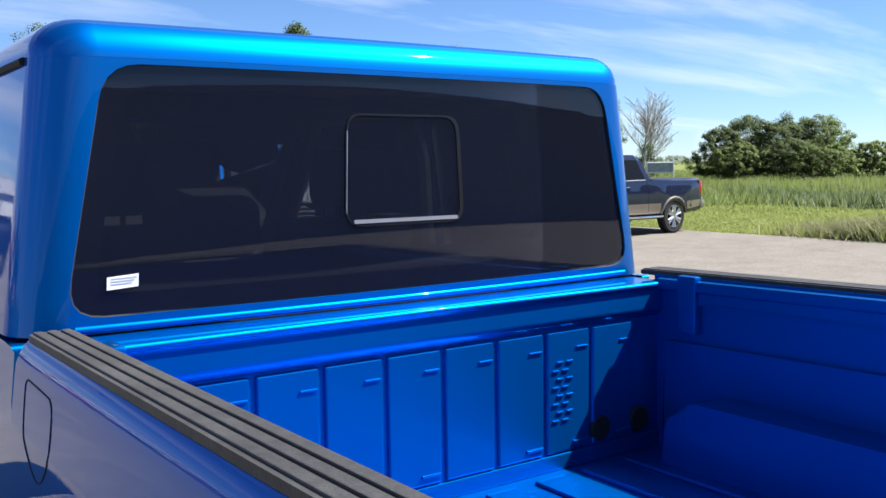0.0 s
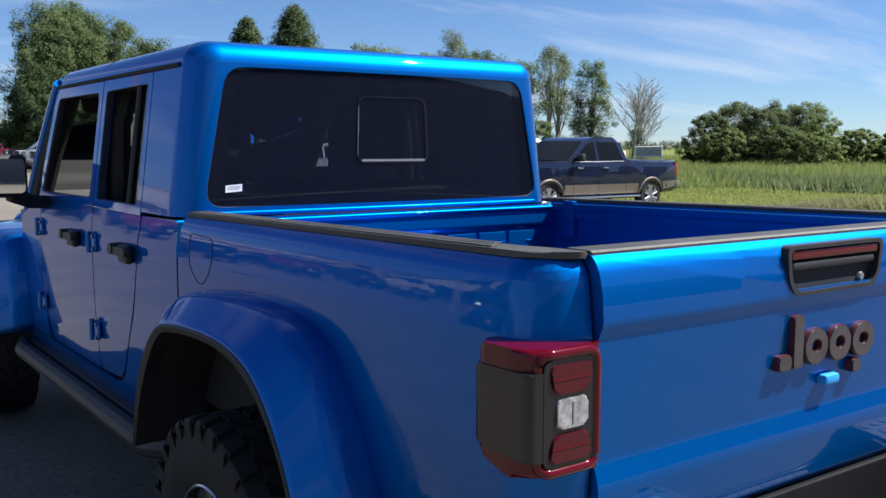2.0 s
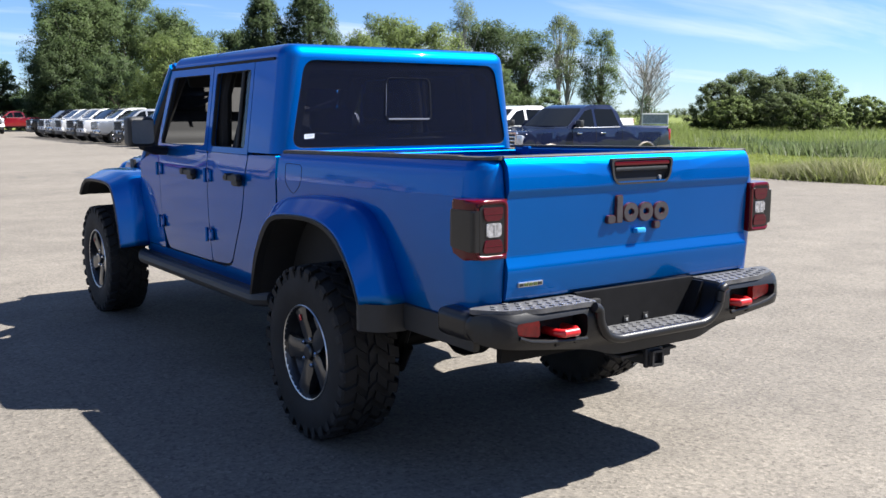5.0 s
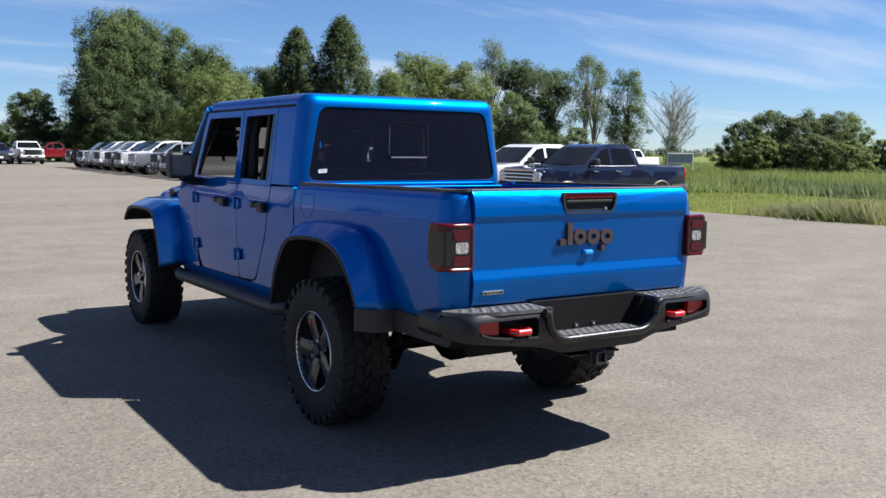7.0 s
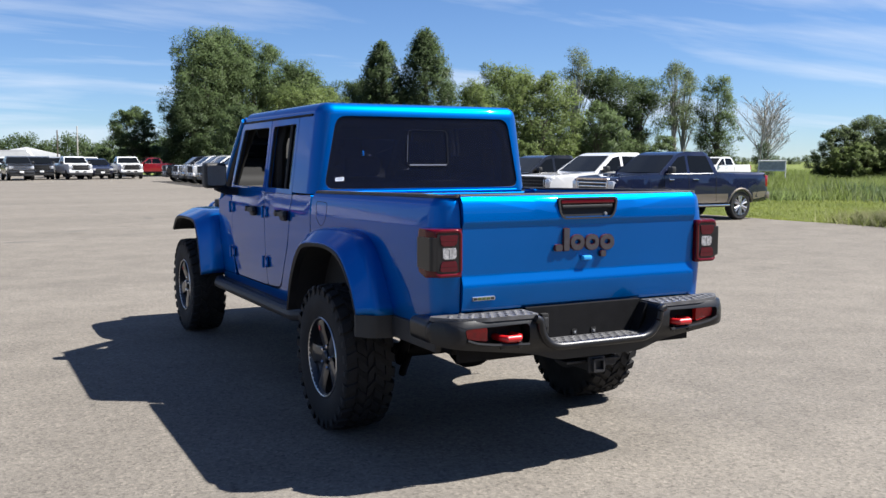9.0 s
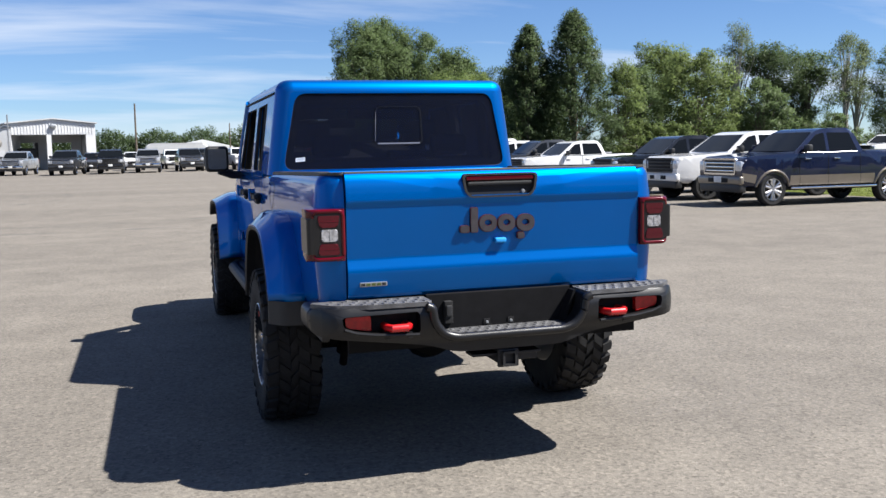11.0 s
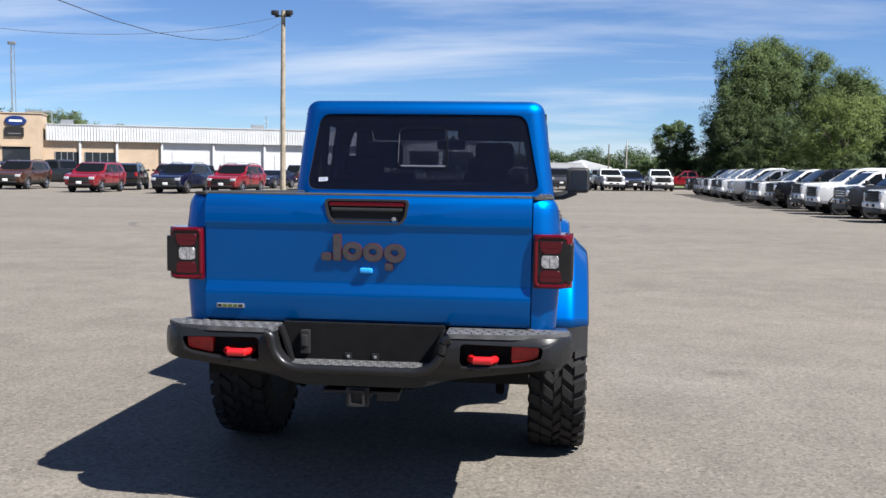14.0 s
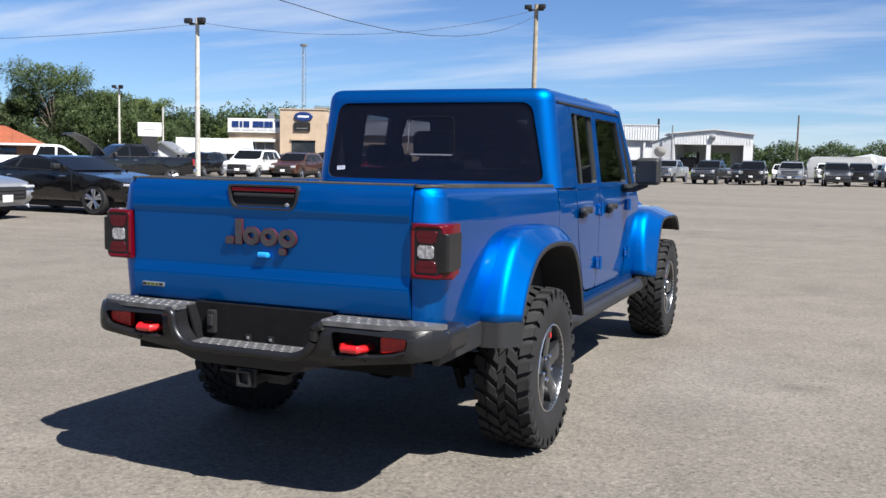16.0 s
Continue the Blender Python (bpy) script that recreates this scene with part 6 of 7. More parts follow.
# near left: coupes, pickups behind them
park("car", "p_black", -15.3, 14.7, -90, 1.02, "machined", "with bright five-spoke wheels, on the asphalt")
park("car", "p_silver", -16.35, 11.1, -83, 1.0, "rim_dark", "with a black grille, on the asphalt")
dark_truck = park("pickup", "p_black", -29.6, 32.7, 152, 1.04, "chrome", "parked across the lot")
dark_truck["label"] = "black four-door pickup truck with its bonnet raised"
park("pickup", "p_white", -34.8, 33.4, -50, 1.0, "chrome", "parked across the lot")
park("suv", "p_black", -47.0, 38.5, 90, 1.05, "chrome", "parked across the lot")
bm = bmesh.new()
ring_loft(bm, [[(-w, y, z), (w, y, z), (w, y - 0.03, z + 0.05), (-w, y - 0.03, z + 0.05)] for y, z, w in ((1.22, 1.30, 0.84), (1.60, 1.72, 0.86), (2.10, 2.08, 0.84), (2.55, 2.26, 0.78), (2.66, 2.22, 0.74))])
hood = part("raised_bonnet", bm, "car_trim", dark_truck)
for s in (-1, 1):
    part("bonnet_prop", T([(s * 0.78, 1.9, 1.22), (s * 0.78, 1.75, 1.84)], 0.02, 6), "car_trim", hood)

# ---- buildings ----
F0 = Vector((-18.4, 109.6, 0))
FU = Vector((-0.932, -0.364, 0)).normalized()
FN = Vector((FU.y, -FU.x, 0))  # towards the lot
if FN.dot(Vector((0, 0, 0)) - F0) < 0:
    FN = -FN


def fmap(k, z, d=0.0):
    return F0 + FU * k + FN * d + Vector((0, 0, z))


def wall_box(bm, k0, k1, z0, z1, d0, d1):
    c = [fmap(k, z, d) for k, z, d in ((k0, z0, d0), (k1, z0, d0), (k1, z0, d1), (k0, z0, d1), (k0, z1, d0), (k1, z1, d0), (k1, z1, d1), (k0, z1, d1))]
    v = [bm.verts.new(q) for q in c]
    for q in ((0, 1, 2, 3), (4, 7, 6, 5), (0, 4, 5, 1), (1, 5, 6, 2), (2, 6, 7, 3), (3, 7, 4, 0)):
        bm.faces.new([v[i] for i in q])
    return bm


def WB(*a):
    return wall_box(bmesh.new(), *a)


shop = thing("showroom_building", "long low white showroom building with ribbed metal fascia and tan entrance", "building", kind="structure")
KT = 26.3  # where the tan part begins
part("wall", WB(0, KT, 0, 4.6, -14.0, 0.0), "white_wall", shop, "white painted wall")
part("wall", WB(KT, 50.7, 0, 4.6, -14.0, 0.0), "tan_wall", shop, "tan stucco wall")
fascia = part("fascia", WB(-0.3, 38.6, 4.5, 6.35, -14.2, 0.45), "white_metal", shop, "white ribbed metal fascia")
part("roof_edge", WB(-0.4, 38.6, 6.35, 6.45, -14.3, 0.55), "roof_white", shop)
for i in range(127):
    k = -0.15 + 0.306 * i
    part("fascia_rib", WB(k, k + 0.09, 4.53, 6.3, 0.44, 0.53), "white_metal", fascia)
for k in (1.1, 8.7, 14.7, 20.5, 26.2, 31.05, 34.95):
    part("post", WB(k, k + 0.24, 0, 4.55, 0.05, 0.32), "white_wall", shop)
for k0, k1 in ((2.2, 7.6), (9.9, 13.6), (15.9, 19.4), (21.6, 25.2)):
    dr = part("garage_door", WB(k0, k1, 0, 3.3, 0.0, 0.06), "white_metal", shop, "white roller door")
    for j in range(5):
        part("door_groove", WB(k0, k1, 0.55 + 0.58 * j, 0.59 + 0.58 * j, 0.05, 0.075), "roof_white", dr)
for k0, k1, z0, z1 in ((31.4, 34.6, 0.5, 3.2), (35.2, 37.7, 0.5, 3.2), (45.2, 49.6, 0.5, 3.3)):
    wd = part("shop_window", WB(k0, k1, z0, z1, -0.02, 0.03), "win_dark", shop, "dark shop window")
    for j in range(5):
        kk = k0 + (k1 - k0) * j / 4
        part("mullion", WB(kk - 0.04, kk + 0.04, z0, z1, 0.02, 0.08), "steel", wd)
part("awning", WB(45.0, 49.7, 3.45, 3.8, 0.0, 0.5), "white_metal", shop, "white window awning")
# tan entrance block with oval sign and screen
tower = part("entrance_block", WB(38.9, 44.3, 0, 7.5, -3.0, 1.1), "tan_wall", shop, "tan stucco entrance block")
part("parapet", WB(38.8, 44.4, 7.5, 7.62, -3.1, 1.2), "tan_wall", tower)
part("entrance_door", WB(40.1, 42.9, 0, 3.7, 1.08, 1.14), "win_dark", tower)
part("door_head", WB(40.0, 43.0, 3.7, 3.95, 1.08, 1.3), "tan_wall", tower)
bm = bmesh.new()
rings = []
for sc, d in ((1.0, 1.1), (1.0, 1.26), (0.94, 1.30)):
    rings.append([fmap(41.5 + 1.1 * sc * math.cos(a), 6.65 + 0.58 * sc * math.sin(a), d) for a in [2 * math.pi * i / 32 for i in range(32)]])
oval = part("oval_sign", ring_loft(bm, rings), "sign_blue", tower, "dark blue oval sign with a pale bar")
part("sign_bar", WB(40.85, 42.15, 6.53, 6.77, 1.29, 1.315), "sign_white", oval)
part("display_screen", WB(40.7, 42.6, 4.9, 5.9, 1.1, 1.3), "gap", tower, "dark display panel")
part("screen_bar", WB(41.0, 42.3, 5.15, 5.23, 1.29, 1.312), "steel", tower)
# white name board with plain dark bars
board = part("name_board", WB(44.3, 50.7, 4.6, 6.35, -0.2, 0.35), "sign_white", shop, "white name board with dark bars")
for a, b in ((50.2, 49.4), (49.25, 48.95), (48.8, 48.1), (47.7, 47.0), (46.95, 46.4), (46.3, 45.8), (45.75, 45.3), (45.0, 44.85), (44.8, 44.5)):
    part("sign_bar", WB(b, a, 5.25, 6.0, 0.34, 0.42), "sign_blue", board)
for a, b in ((50.1, 49.2), (49.0, 47.4), (47.2, 46.0), (45.8, 44.7)):
    part("sign_line", WB(b, a, 4.80, 5.08, 0.34, 0.38), "bar_grey", board)
for k, z, h, w in ((14.5, 6.4, 0.75, 1.5), (36.4, 6.4, 0.8, 1.25), (46.4, 6.35, 1.0, 0.55), (44.6, 6.35, 0.6, 0.3)):
    hv = part("roof_unit", WB(k, k + w, z, z + h, -6.0, -4.6), "steel", shop, "grey roof ventilation unit")
part("roof_frame", WB(38.2, 41.0, 7.9, 8.1, -3.0, -2.8), "steel", shop)
part("frame_post", WB(38.3, 38.4, 6.4, 7.95, -3.0, -2.8), "steel", shop)
part("vent_pipe", T([fmap(-0.6, 0, -1.0), fmap(-0.6, 7.3, -1.0)], 0.12, 8), "chassis", shop)
part("mast", T([fmap(14.2, 6.3, -5.0), fmap(14.2, 8.4, -5.0)], 0.05, 6), "steel", shop)
part("mast", T([fmap(13.9, 7.6, -5.0), fmap(14.5, 7.6, -5.0)], 0.04, 6), "steel", shop)

shop.matrix_basis = Matrix.Diagonal((1.0, 1.0, 0.945, 1.0))

# service garage with two open bays
GX, GY = -10.6, 100.0
gar = thing("garage_building", "white metal garage with a low gable and two open bays", "building", kind="structure")
bm = bmesh.new()
gl = [(GX - 4.2, 0), (GX - 3.9, 0), (GX - 3.9, 3.62), (GX - 0.55, 3.62), (GX - 0.55, 0), (GX - 0.1, 0), (GX - 0.1, 3.62), (GX + 3.25, 3.62), (GX + 3.25, 0), (GX + 4.2, 0), (GX + 4.2, 4.70), (GX + 0.1, 5.15), (GX - 4.2, 4.80)]
slab(bm, gl, "y", GY, GY + 0.2)
front_wall = part("front_wall", bm, "white_metal", gar)
for i in range(28):
    x = GX - 4.1 + 0.295 * i
    zt = 4.72 + (0.42 * (1 - abs(x - GX) / 4.4))
    part("wall_rib", B(x, x + 0.08, GY - 0.05, GY + 0.01, 3.68, zt - 0.08), "white_metal", front_wall)
for s, x0, x1 in ((-1, GX - 4.2, GX - 4.0), (1, GX + 4.0, GX + 4.2)):
    part("side_wall", B(x0, x1, GY + 0.2, GY + 6.8, 0, 4.7), "white_metal", gar)
part("back_wall", L([(GX - 4.2, 0), (GX - 3.2, 0), (GX - 3.2, 2.9), (GX - 0.9, 2.9), (GX - 0.9, 0), (GX + 0.7, 0), (GX + 0.7, 2.9), (GX + 3.0, 2.9), (GX + 3.0, 0), (GX + 4.2, 0), (GX + 4.2, 4.7), (GX + 0.1, 5.1), (GX - 4.2, 4.7)], "y", GY + 6.8, GY + 7), "white_metal", gar)
part("roof", L([(GX - 4.4, 4.72), (GX + 0.1, 5.18), (GX + 4.4, 4.72), (GX + 4.4, 4.84), (GX + 0.1, 5.30), (GX - 4.4, 4.84)], "y", GY - 0.25, GY + 7.2), "roof_white", gar)
part("wall_lamp", B(GX - 0.2, GX + 0.35, GY - 0.35, GY - 0.02, 4.3, 4.65, 0.05), "steel", gar)
part("bay_lift", B(GX - 2.9, GX - 1.2, GY + 2, GY + 6, 0.8, 2.3, 0.25, 3), "inside", gar, "dark vehicle raised inside the bay")
for x in (GX - 3.2, GX - 0.9):
    part("lift_post", B(x - 0.15, x + 0.15, GY + 4.5, GY + 4.8, 0, 2.9), "red_hook" if x < GX - 2 else "chassis", gar)
gar.matrix_basis = pose(GX, GY, 0, 0, 0, 14) @ pose(-GX, -GY, 0)
lean = thing("lean_to_building", "low white lean-to with a dark pitched roof", "building", kind="structure")
part("wall", L([(-16.7, 0), (-14.35, 0), (-14.35, 4.35), (-14.9, 4.35), (-16.7, 3.75)], "y", 99.0, 106.0), "white_wall", lean)
part("roof", L([(-16.9, 3.72), (-14.9, 4.38), (-14.3, 4.38), (-14.3, 4.5), (-14.9, 4.5), (-16.9, 3.84)], "y", 98.9, 106.2), "steel", lean)
part("door", B(-15.9, -15.0, 98.95, 99.0, 0, 2.1), "white_metal", lean)
part("post", T([(-14.5, 98.4, 0), (-14.5, 98.4, 5.6)], 0.07, 8), "steel", lean)
dish = thing("satellite_dish", "pale round satellite dish on a post", "satellite dish")
bm = lathe(bmesh.new(), [(0.01, 0.0), (0.45, 0.05), (0.85, 0.20), (0.87, 0.18), (0.45, 0.02), (0.01, -0.03)], 24, "y")
dsh = part("reflector", bm, "pole_pale", dish)
dsh.matrix_basis = pose(-15.6, 97.6, 2.75, 25, 0, 10) @ Matrix.Diagonal((0.7, 0.7, 0.7, 1.0))
part("post", T([(-15.6, 97.8, 0), (-15.6, 97.8, 2.7)], 0.06, 8), "steel", dish)
# long white tent hall far off
tent = thing("storage_tent", "long low white fabric storage hall", "tent", kind="structure")
part("roof", L([(3.0, 0), (9.2, 0), (9.2, 2.30), (5.4, 3.20), (3.0, 2.75)], "y", 121.5, 136.0, 0.08), "roof_white", tent)
tank = thing("storage_hall", "long white rounded storage hall", "building", kind="structure")
part("roof", L(rpoly([(-1.8, 0, 0), (6.0, 0, 0), (6.0, 2.80, 0.9), (-1.8, 2.80, 1.1)], 0.9, 8), "y", 120.6, 126.0, 0.25, 3), "roof_white", tank)


def small_house(name, label, x, y, turn, w, d, h, rise, wall_m, roof_m):
    ob = thing(name, label, "building", kind="structure")
    part("wall", L([(-w, 0), (w, 0), (w, h), (0, h + rise), (-w, h)], "y", -d, d), wall_m, ob)
    part("roof", L([(-w - 0.4, h - 0.2), (0, h + rise + 0.02), (w + 0.4, h - 0.2), (w + 0.4, h), (0, h + rise + 0.22), (-w - 0.4, h)], "y", -d - 0.4, d + 0.4), roof_m, ob)
    for k in (-0.5, 0.5):
        part("window", B(w - 0.02, w + 0.03, k * d - 0.6, k * d + 0.6, 0.9, 2.1), "win_dark", ob)
    part("door", B(w - 0.02, w + 0.04, -0.5, 0.5, 0, 2.1), "white_wall", ob)
    ob.matrix_basis = pose(x, y, 0, 0, 0, turn)
    return ob


hut = thing("orange_roof_house", "timber house with an orange-red hipped metal roof", "building", kind="structure")
hut_wall = part("wall", B(-3.0, 3.0, -5.0, 4.6, 0, 2.25), "log_wall", hut)
bm = bmesh.new()
lo = [bm.verts.new(q) for q in ((-3.5, -5.5, 2.10), (3.5, -5.5, 2.10), (3.5, 5.1, 2.10), (-3.5, 5.1, 2.10))]
hi = [bm.verts.new(q) for q in ((0, -5.4, 3.45), (0, 2.2, 3.45))]
for q in ((lo[1], lo[2], hi[1], hi[0]), (lo[3], lo[0], hi[0], hi[1]), (lo[2], lo[3], hi[1]), (lo[0], lo[1], hi[0]), (lo[0], lo[3], lo[2], lo[1])):
    bm.faces.new(q)
hut_roof = part("roof", bm, "roof_orange", hut)
for k in range(17):
    y = -5.2 + 0.62 * k
    top = min(1.0, (5.1 - y) / 2.9)
    part("roof_rib", T([(3.5, y, 2.115), (3.5 - 3.5 * top, y, 2.115 + 1.35 * top)], 0.022, 6), "roof_orange", hut_roof)
part("fascia", B(3.46, 3.54, -5.5, 5.1, 1.95, 2.11, 0.01), "white_wall", hut_roof)
for y in (-3.4, -0.6, 2.6):
    part("window", B(2.98, 3.04, y - 0.55, y + 0.55, 0.9, 1.85, 0.01), "win_dark", hut)
part("porch_post", T([(3.4, 4.9, 0), (3.4, 4.9, 2.1)], 0.07, 8), "white_wall", hut)
hut.matrix_basis = pose(-58.4, 48.8, 0, 0, 0, -46)
small_house("white_shed", "low white shed with a pale roof", -57.8, 70.3, 28, 1.3, 2.6, 1.7, 0.85, "white_wall", "steel")
small_house("white_store", "white store building with a pale roof", -57.2, 77.0, -52, 2.6, 3.4, 1.9, 1.15, "white_wall", "roof_white")
sg = thing("roadside_sign", "pale grey sign board on a dark post", "sign")
m = pose(-55.8, 65.5, 0, 0, 0, 42)
for nm, b_, mt in (("post", B(-0.7, 0.7, -0.15, 0.15, 0, 3.12), "chassis"), ("panel", B(-1.03, 1.03, -0.2, 0.2, 3.1, 4.35, 0.05), "plate"), ("stripe", B(-0.55, 0.55, -0.24, -0.19, 3.72, 3.92), "bar_grey")):
    o_ = part(nm, b_, mt, sg)
sg.matrix_basis = m


# ---- poles, mast, cables ----
def lamp_pole(x, y, h, r, mt, label, arms=True, name="light_pole"):
    ob = thing(name, label, "pole")
    part("shaft", T([(0, 0, 0), (0, 0, h * 0.5), (0.02, 0, h)], r, 10, r * 0.72), mt, ob)
    if arms:
        part("cross_arm", B(-0.45, 0.45, -0.05, 0.05, h - 0.35, h - 0.25, 0.01), "chassis", ob)
        for s in (-1, 1):
            hd = part("floodlight", B(s * 0.40 - 0.20, s * 0.40 + 0.20, -0.30, -0.05, h - 0.28, h - 0.02, 0.05), "chassis", ob)
            hd.rotation_euler = (0, 0, 0)
    ob.matrix_basis = pose(x, y, 0)
    return ob


lamp_pole(-14.0, 48.0, 10.2, 0.16, "pole_wood", "timber light pole with twin floodlights")
lamp_pole(-27.9, 36.0, 8.3, 0.14, "pole_pale", "pale grey light pole with twin floodlights")
lamp_pole(-59.1, 65.3, 7.75, 0.12, "pole_pale", "pale light pole with a short arm")
lamp_pole(-2.62, 111.3, 7.3, 0.13, "bark", "grey timber utility pole with a lamp", False, "utility_pole")
lamp_pole(10.6, 116.0, 5.6, 0.09, "pole_pale", "pale slim lamp pole", False, "utility_pole")
lamp_pole(8.4, 116.2, 5.1, 0.09, "bark", "grey timber utility pole", False, "utility_pole")
lamp_pole(-72.0, 78.0, 5.5, 0.10, "pole_pale", "short pale timber pole", False, "utility_pole")
lamp_pole(-58.0, 70.0, 6.0, 0.10, "pole_pale", "short pale timber pole", False, "utility_pole")


def cable(a, b, sag, label="thin black overhead cable"):
    a, b = Vector(a), Vector(b)
    pts = [a.lerp(b, t) - Vector((0, 0, 4 * sag * t * (1 - t))) for t in span(0, 1, 14)]
    ob = part("overhead_cable", T(pts, 0.011, 5), "cable")
    return tagged(ob, label, "cable")


cable((-14.0, 48.0, 9.9), (-27.9, 36.0, 8.1), 0.95)
cable((-27.9, 36.0, 8.0), (-47.0, 15.0, 6.2), 0.9)
cable((-14.0, 48.0, 9.6), (-6.8, -8.9, 6.75), 3.0)
mast = thing("radio_mast", "slender grey lattice radio mast", "mast")
h = 16.5
legs = [Vector((0.36 * math.cos(a), 0.36 * math.sin(a), 0)) for a in (0.3, 2.4, 4.5)]
for q in legs:
    part("leg", T([q, q * 0.75 + Vector((0, 0, h))], 0.035, 5), "steel", mast)
bm = bmesh.new()
for i in range(26):
    z0, z1 = h * i / 26, h * (i + 1) / 26
    for j in range(3):
        a, b = legs[j], legs[(j + 1) % 3]
        tube(bm, [a * (1 - 0.25 * z0 / h) + Vector((0, 0, z0)), b * (1 - 0.25 * z1 / h) + Vector((0, 0, z1))], 0.018, 4)
tagged(part("lattice", bm, "steel", mast), kind="stuff")
part("antenna_head", B(-0.5, 0.5, -0.2, 0.2, h - 0.1, h + 0.25, 0.05), "steel", mast)
mast.matrix_basis = pose(-65.5, 108.0, 0)

# ---- trees ----
rng = np.random.default_rng(5)


def leaf_mesh(name, centres, radii, per, size, squash, material, parent):
    """Leaf clumps: many small blades strewn round each centre."""
    size, per = size * 0.46, int(per * 1.75)
    n = len(centres) * per
    c = np.repeat(np.array(centres), per, 0)
    r = np.repeat(np.array(radii), per)[:, None]
    d = rng.normal(size=(n, 3))
    d /= np.linalg.norm(d, axis=1, keepdims=True)
    p_ = c + d * r * (rng.random((n, 1)) ** 0.45) * np.array([1, 1, squash])
    a = rng.normal(size=(n, 3)) + d * 0.6
    a /= np.linalg.norm(a, axis=1, keepdims=True)
    b = np.cross(a, rng.normal(size=(n, 3)))
    b /= np.linalg.norm(b, axis=1, keepdims=True)
    s = size * (0.6 + 0.8 * rng.random((n, 1)))
    fold = np.cross(a, b) * s * 0.18
    v = np.stack([p_ - a * s, p_ + b * s * 0.75 + fold, p_ + a * s], 1).reshape(-1, 3)
    faces = np.arange(n * 3).reshape(-1, 3)
    me = bpy.data.meshes.new(name)
    me.from_pydata(v.tolist(), [], faces.tolist())
    me.materials.append(M[material])
    # leaves turn their faces outwards and up, so the crown is lit as a rounded mass
    mid = np.array(centres).mean(0) * np.array([1, 1, 0.7])
    o = (p_ - mid) / (np.abs(p_ - mid).max() + 1e-6)
    nn = d * 0.75 + o * 0.9 + np.array([0, 0, 0.35]) + rng.normal(size=(n, 3)) * 0.22
    nn /= np.linalg.norm(nn, axis=1, keepdims=True)
    me.polygons.foreach_set("use_smooth", [True] * len(me.polygons))
    me.normals_split_custom_set_from_vertices(np.repeat(nn, 3, 0).tolist())
    ob = new(name, me)
    ob.parent = parent
    return ob


def crown_points(shape, h, w, base, n):
    """Clump centres: near the hull, with lobes and gaps."""
    out = []
    lobes = [(rng.uniform(-0.6, 0.6) * w, rng.uniform(-0.6, 0.6) * w, base + (h - base) * (0.12 + 0.82 * (i + rng.random()) / 14), rng.uniform(0.34, 0.55) * w) for i in range(14)]
    lobes.append((0.05 * w, 0, h - 0.3 * w, 0.3 * w))
    while len(out) < n:
        t = rng.random()
        a = rng.uniform(0, 2 * math.pi)
        z = base + (h - base) * t
        if shape == "cone":
            rad = w * (1 - t) ** 0.62 * (0.35 + 0.65 * min(1, t / 0.12)) + 0.10 * w * (1 - t)
            k = rng.random() ** 0.4
            out.append((rad * k * math.cos(a), rad * k * math.sin(a), z))
        elif shape == "lobes":
            lx, ly, lz, lr = lobes[rng.integers(len(lobes))]
            d = rng.normal(size=3)
            d /= np.linalg.norm(d)
            k = lr * rng.random() ** 0.35
            q = (lx + d[0] * k, ly + d[1] * k, lz + d[2] * k * 0.9)
            if base * 0.8 < q[2] < h:
                out.append(q)
        else:  # dome
            rad = w * math.sqrt(max(0.0, 1 - ((t - 0.45) / 0.575) ** 2))
            rad *= 0.86 + 0.16 * math.sin(3 * a + 7 * t + lobes[0][0] * 9) + 0.12 * math.sin(5 * a - 11 * t + lobes[1][0] * 9)
            z += 0.07 * (h - base) * math.sin(2 * a + lobes[2][0] * 9) * t
            k = rng.random() ** 0.35
            out.append((rad * k * math.cos(a), rad * k * math.sin(a), z))
    return out


def tree(label, x, y, h, w, shape="lobes", base=None, n=150, per=70, size=0.20, clump=0.11, leaf="leaf_mid", bark="bark", squash=0.8, name="tree", turn=0.0):
    ob = thing(name, label, "tree" if name == "tree" else "shrub")
    base = h * 0.2 if base is None else base
    n, clump = int(n * 1.9), clump * 0.80
    cs = crown_points(shape, h * 0.97, w, base, n)
    bm = bmesh.new()
    tr = 0.018 * h + 0.03
    top = h * (0.9 if shape == "cone" else 0.62)
    tube(bm, [(0, 0, -0.1), (0.02 * h * rng.uniform(-1, 1), 0.02 * h * rng.uniform(-1, 1), top * 0.5), (0.03 * h * rng.uniform(-1, 1), 0, top)], tr, 9, tr * 0.3)
    for q in cs[: 26]:
        st = rng.uniform(0.25, 0.85) * min(top, q[2])
        mid = (q[0] * 0.5, q[1] * 0.5, (st + q[2]) / 2 + 0.04 * h)
        tube(bm, [(0, 0, st), mid, q], tr * 0.33, 6, tr * 0.06)
    part("trunk", bm, bark, ob)
    rad = [clump * h * rng.uniform(0.55, 1.15) for _ in cs]
    leaf_mesh("crown", cs, rad, per, size, squash, leaf, ob)
    ob.matrix_basis = pose(x, y, -0.05, 0, 0, turn)
    return ob


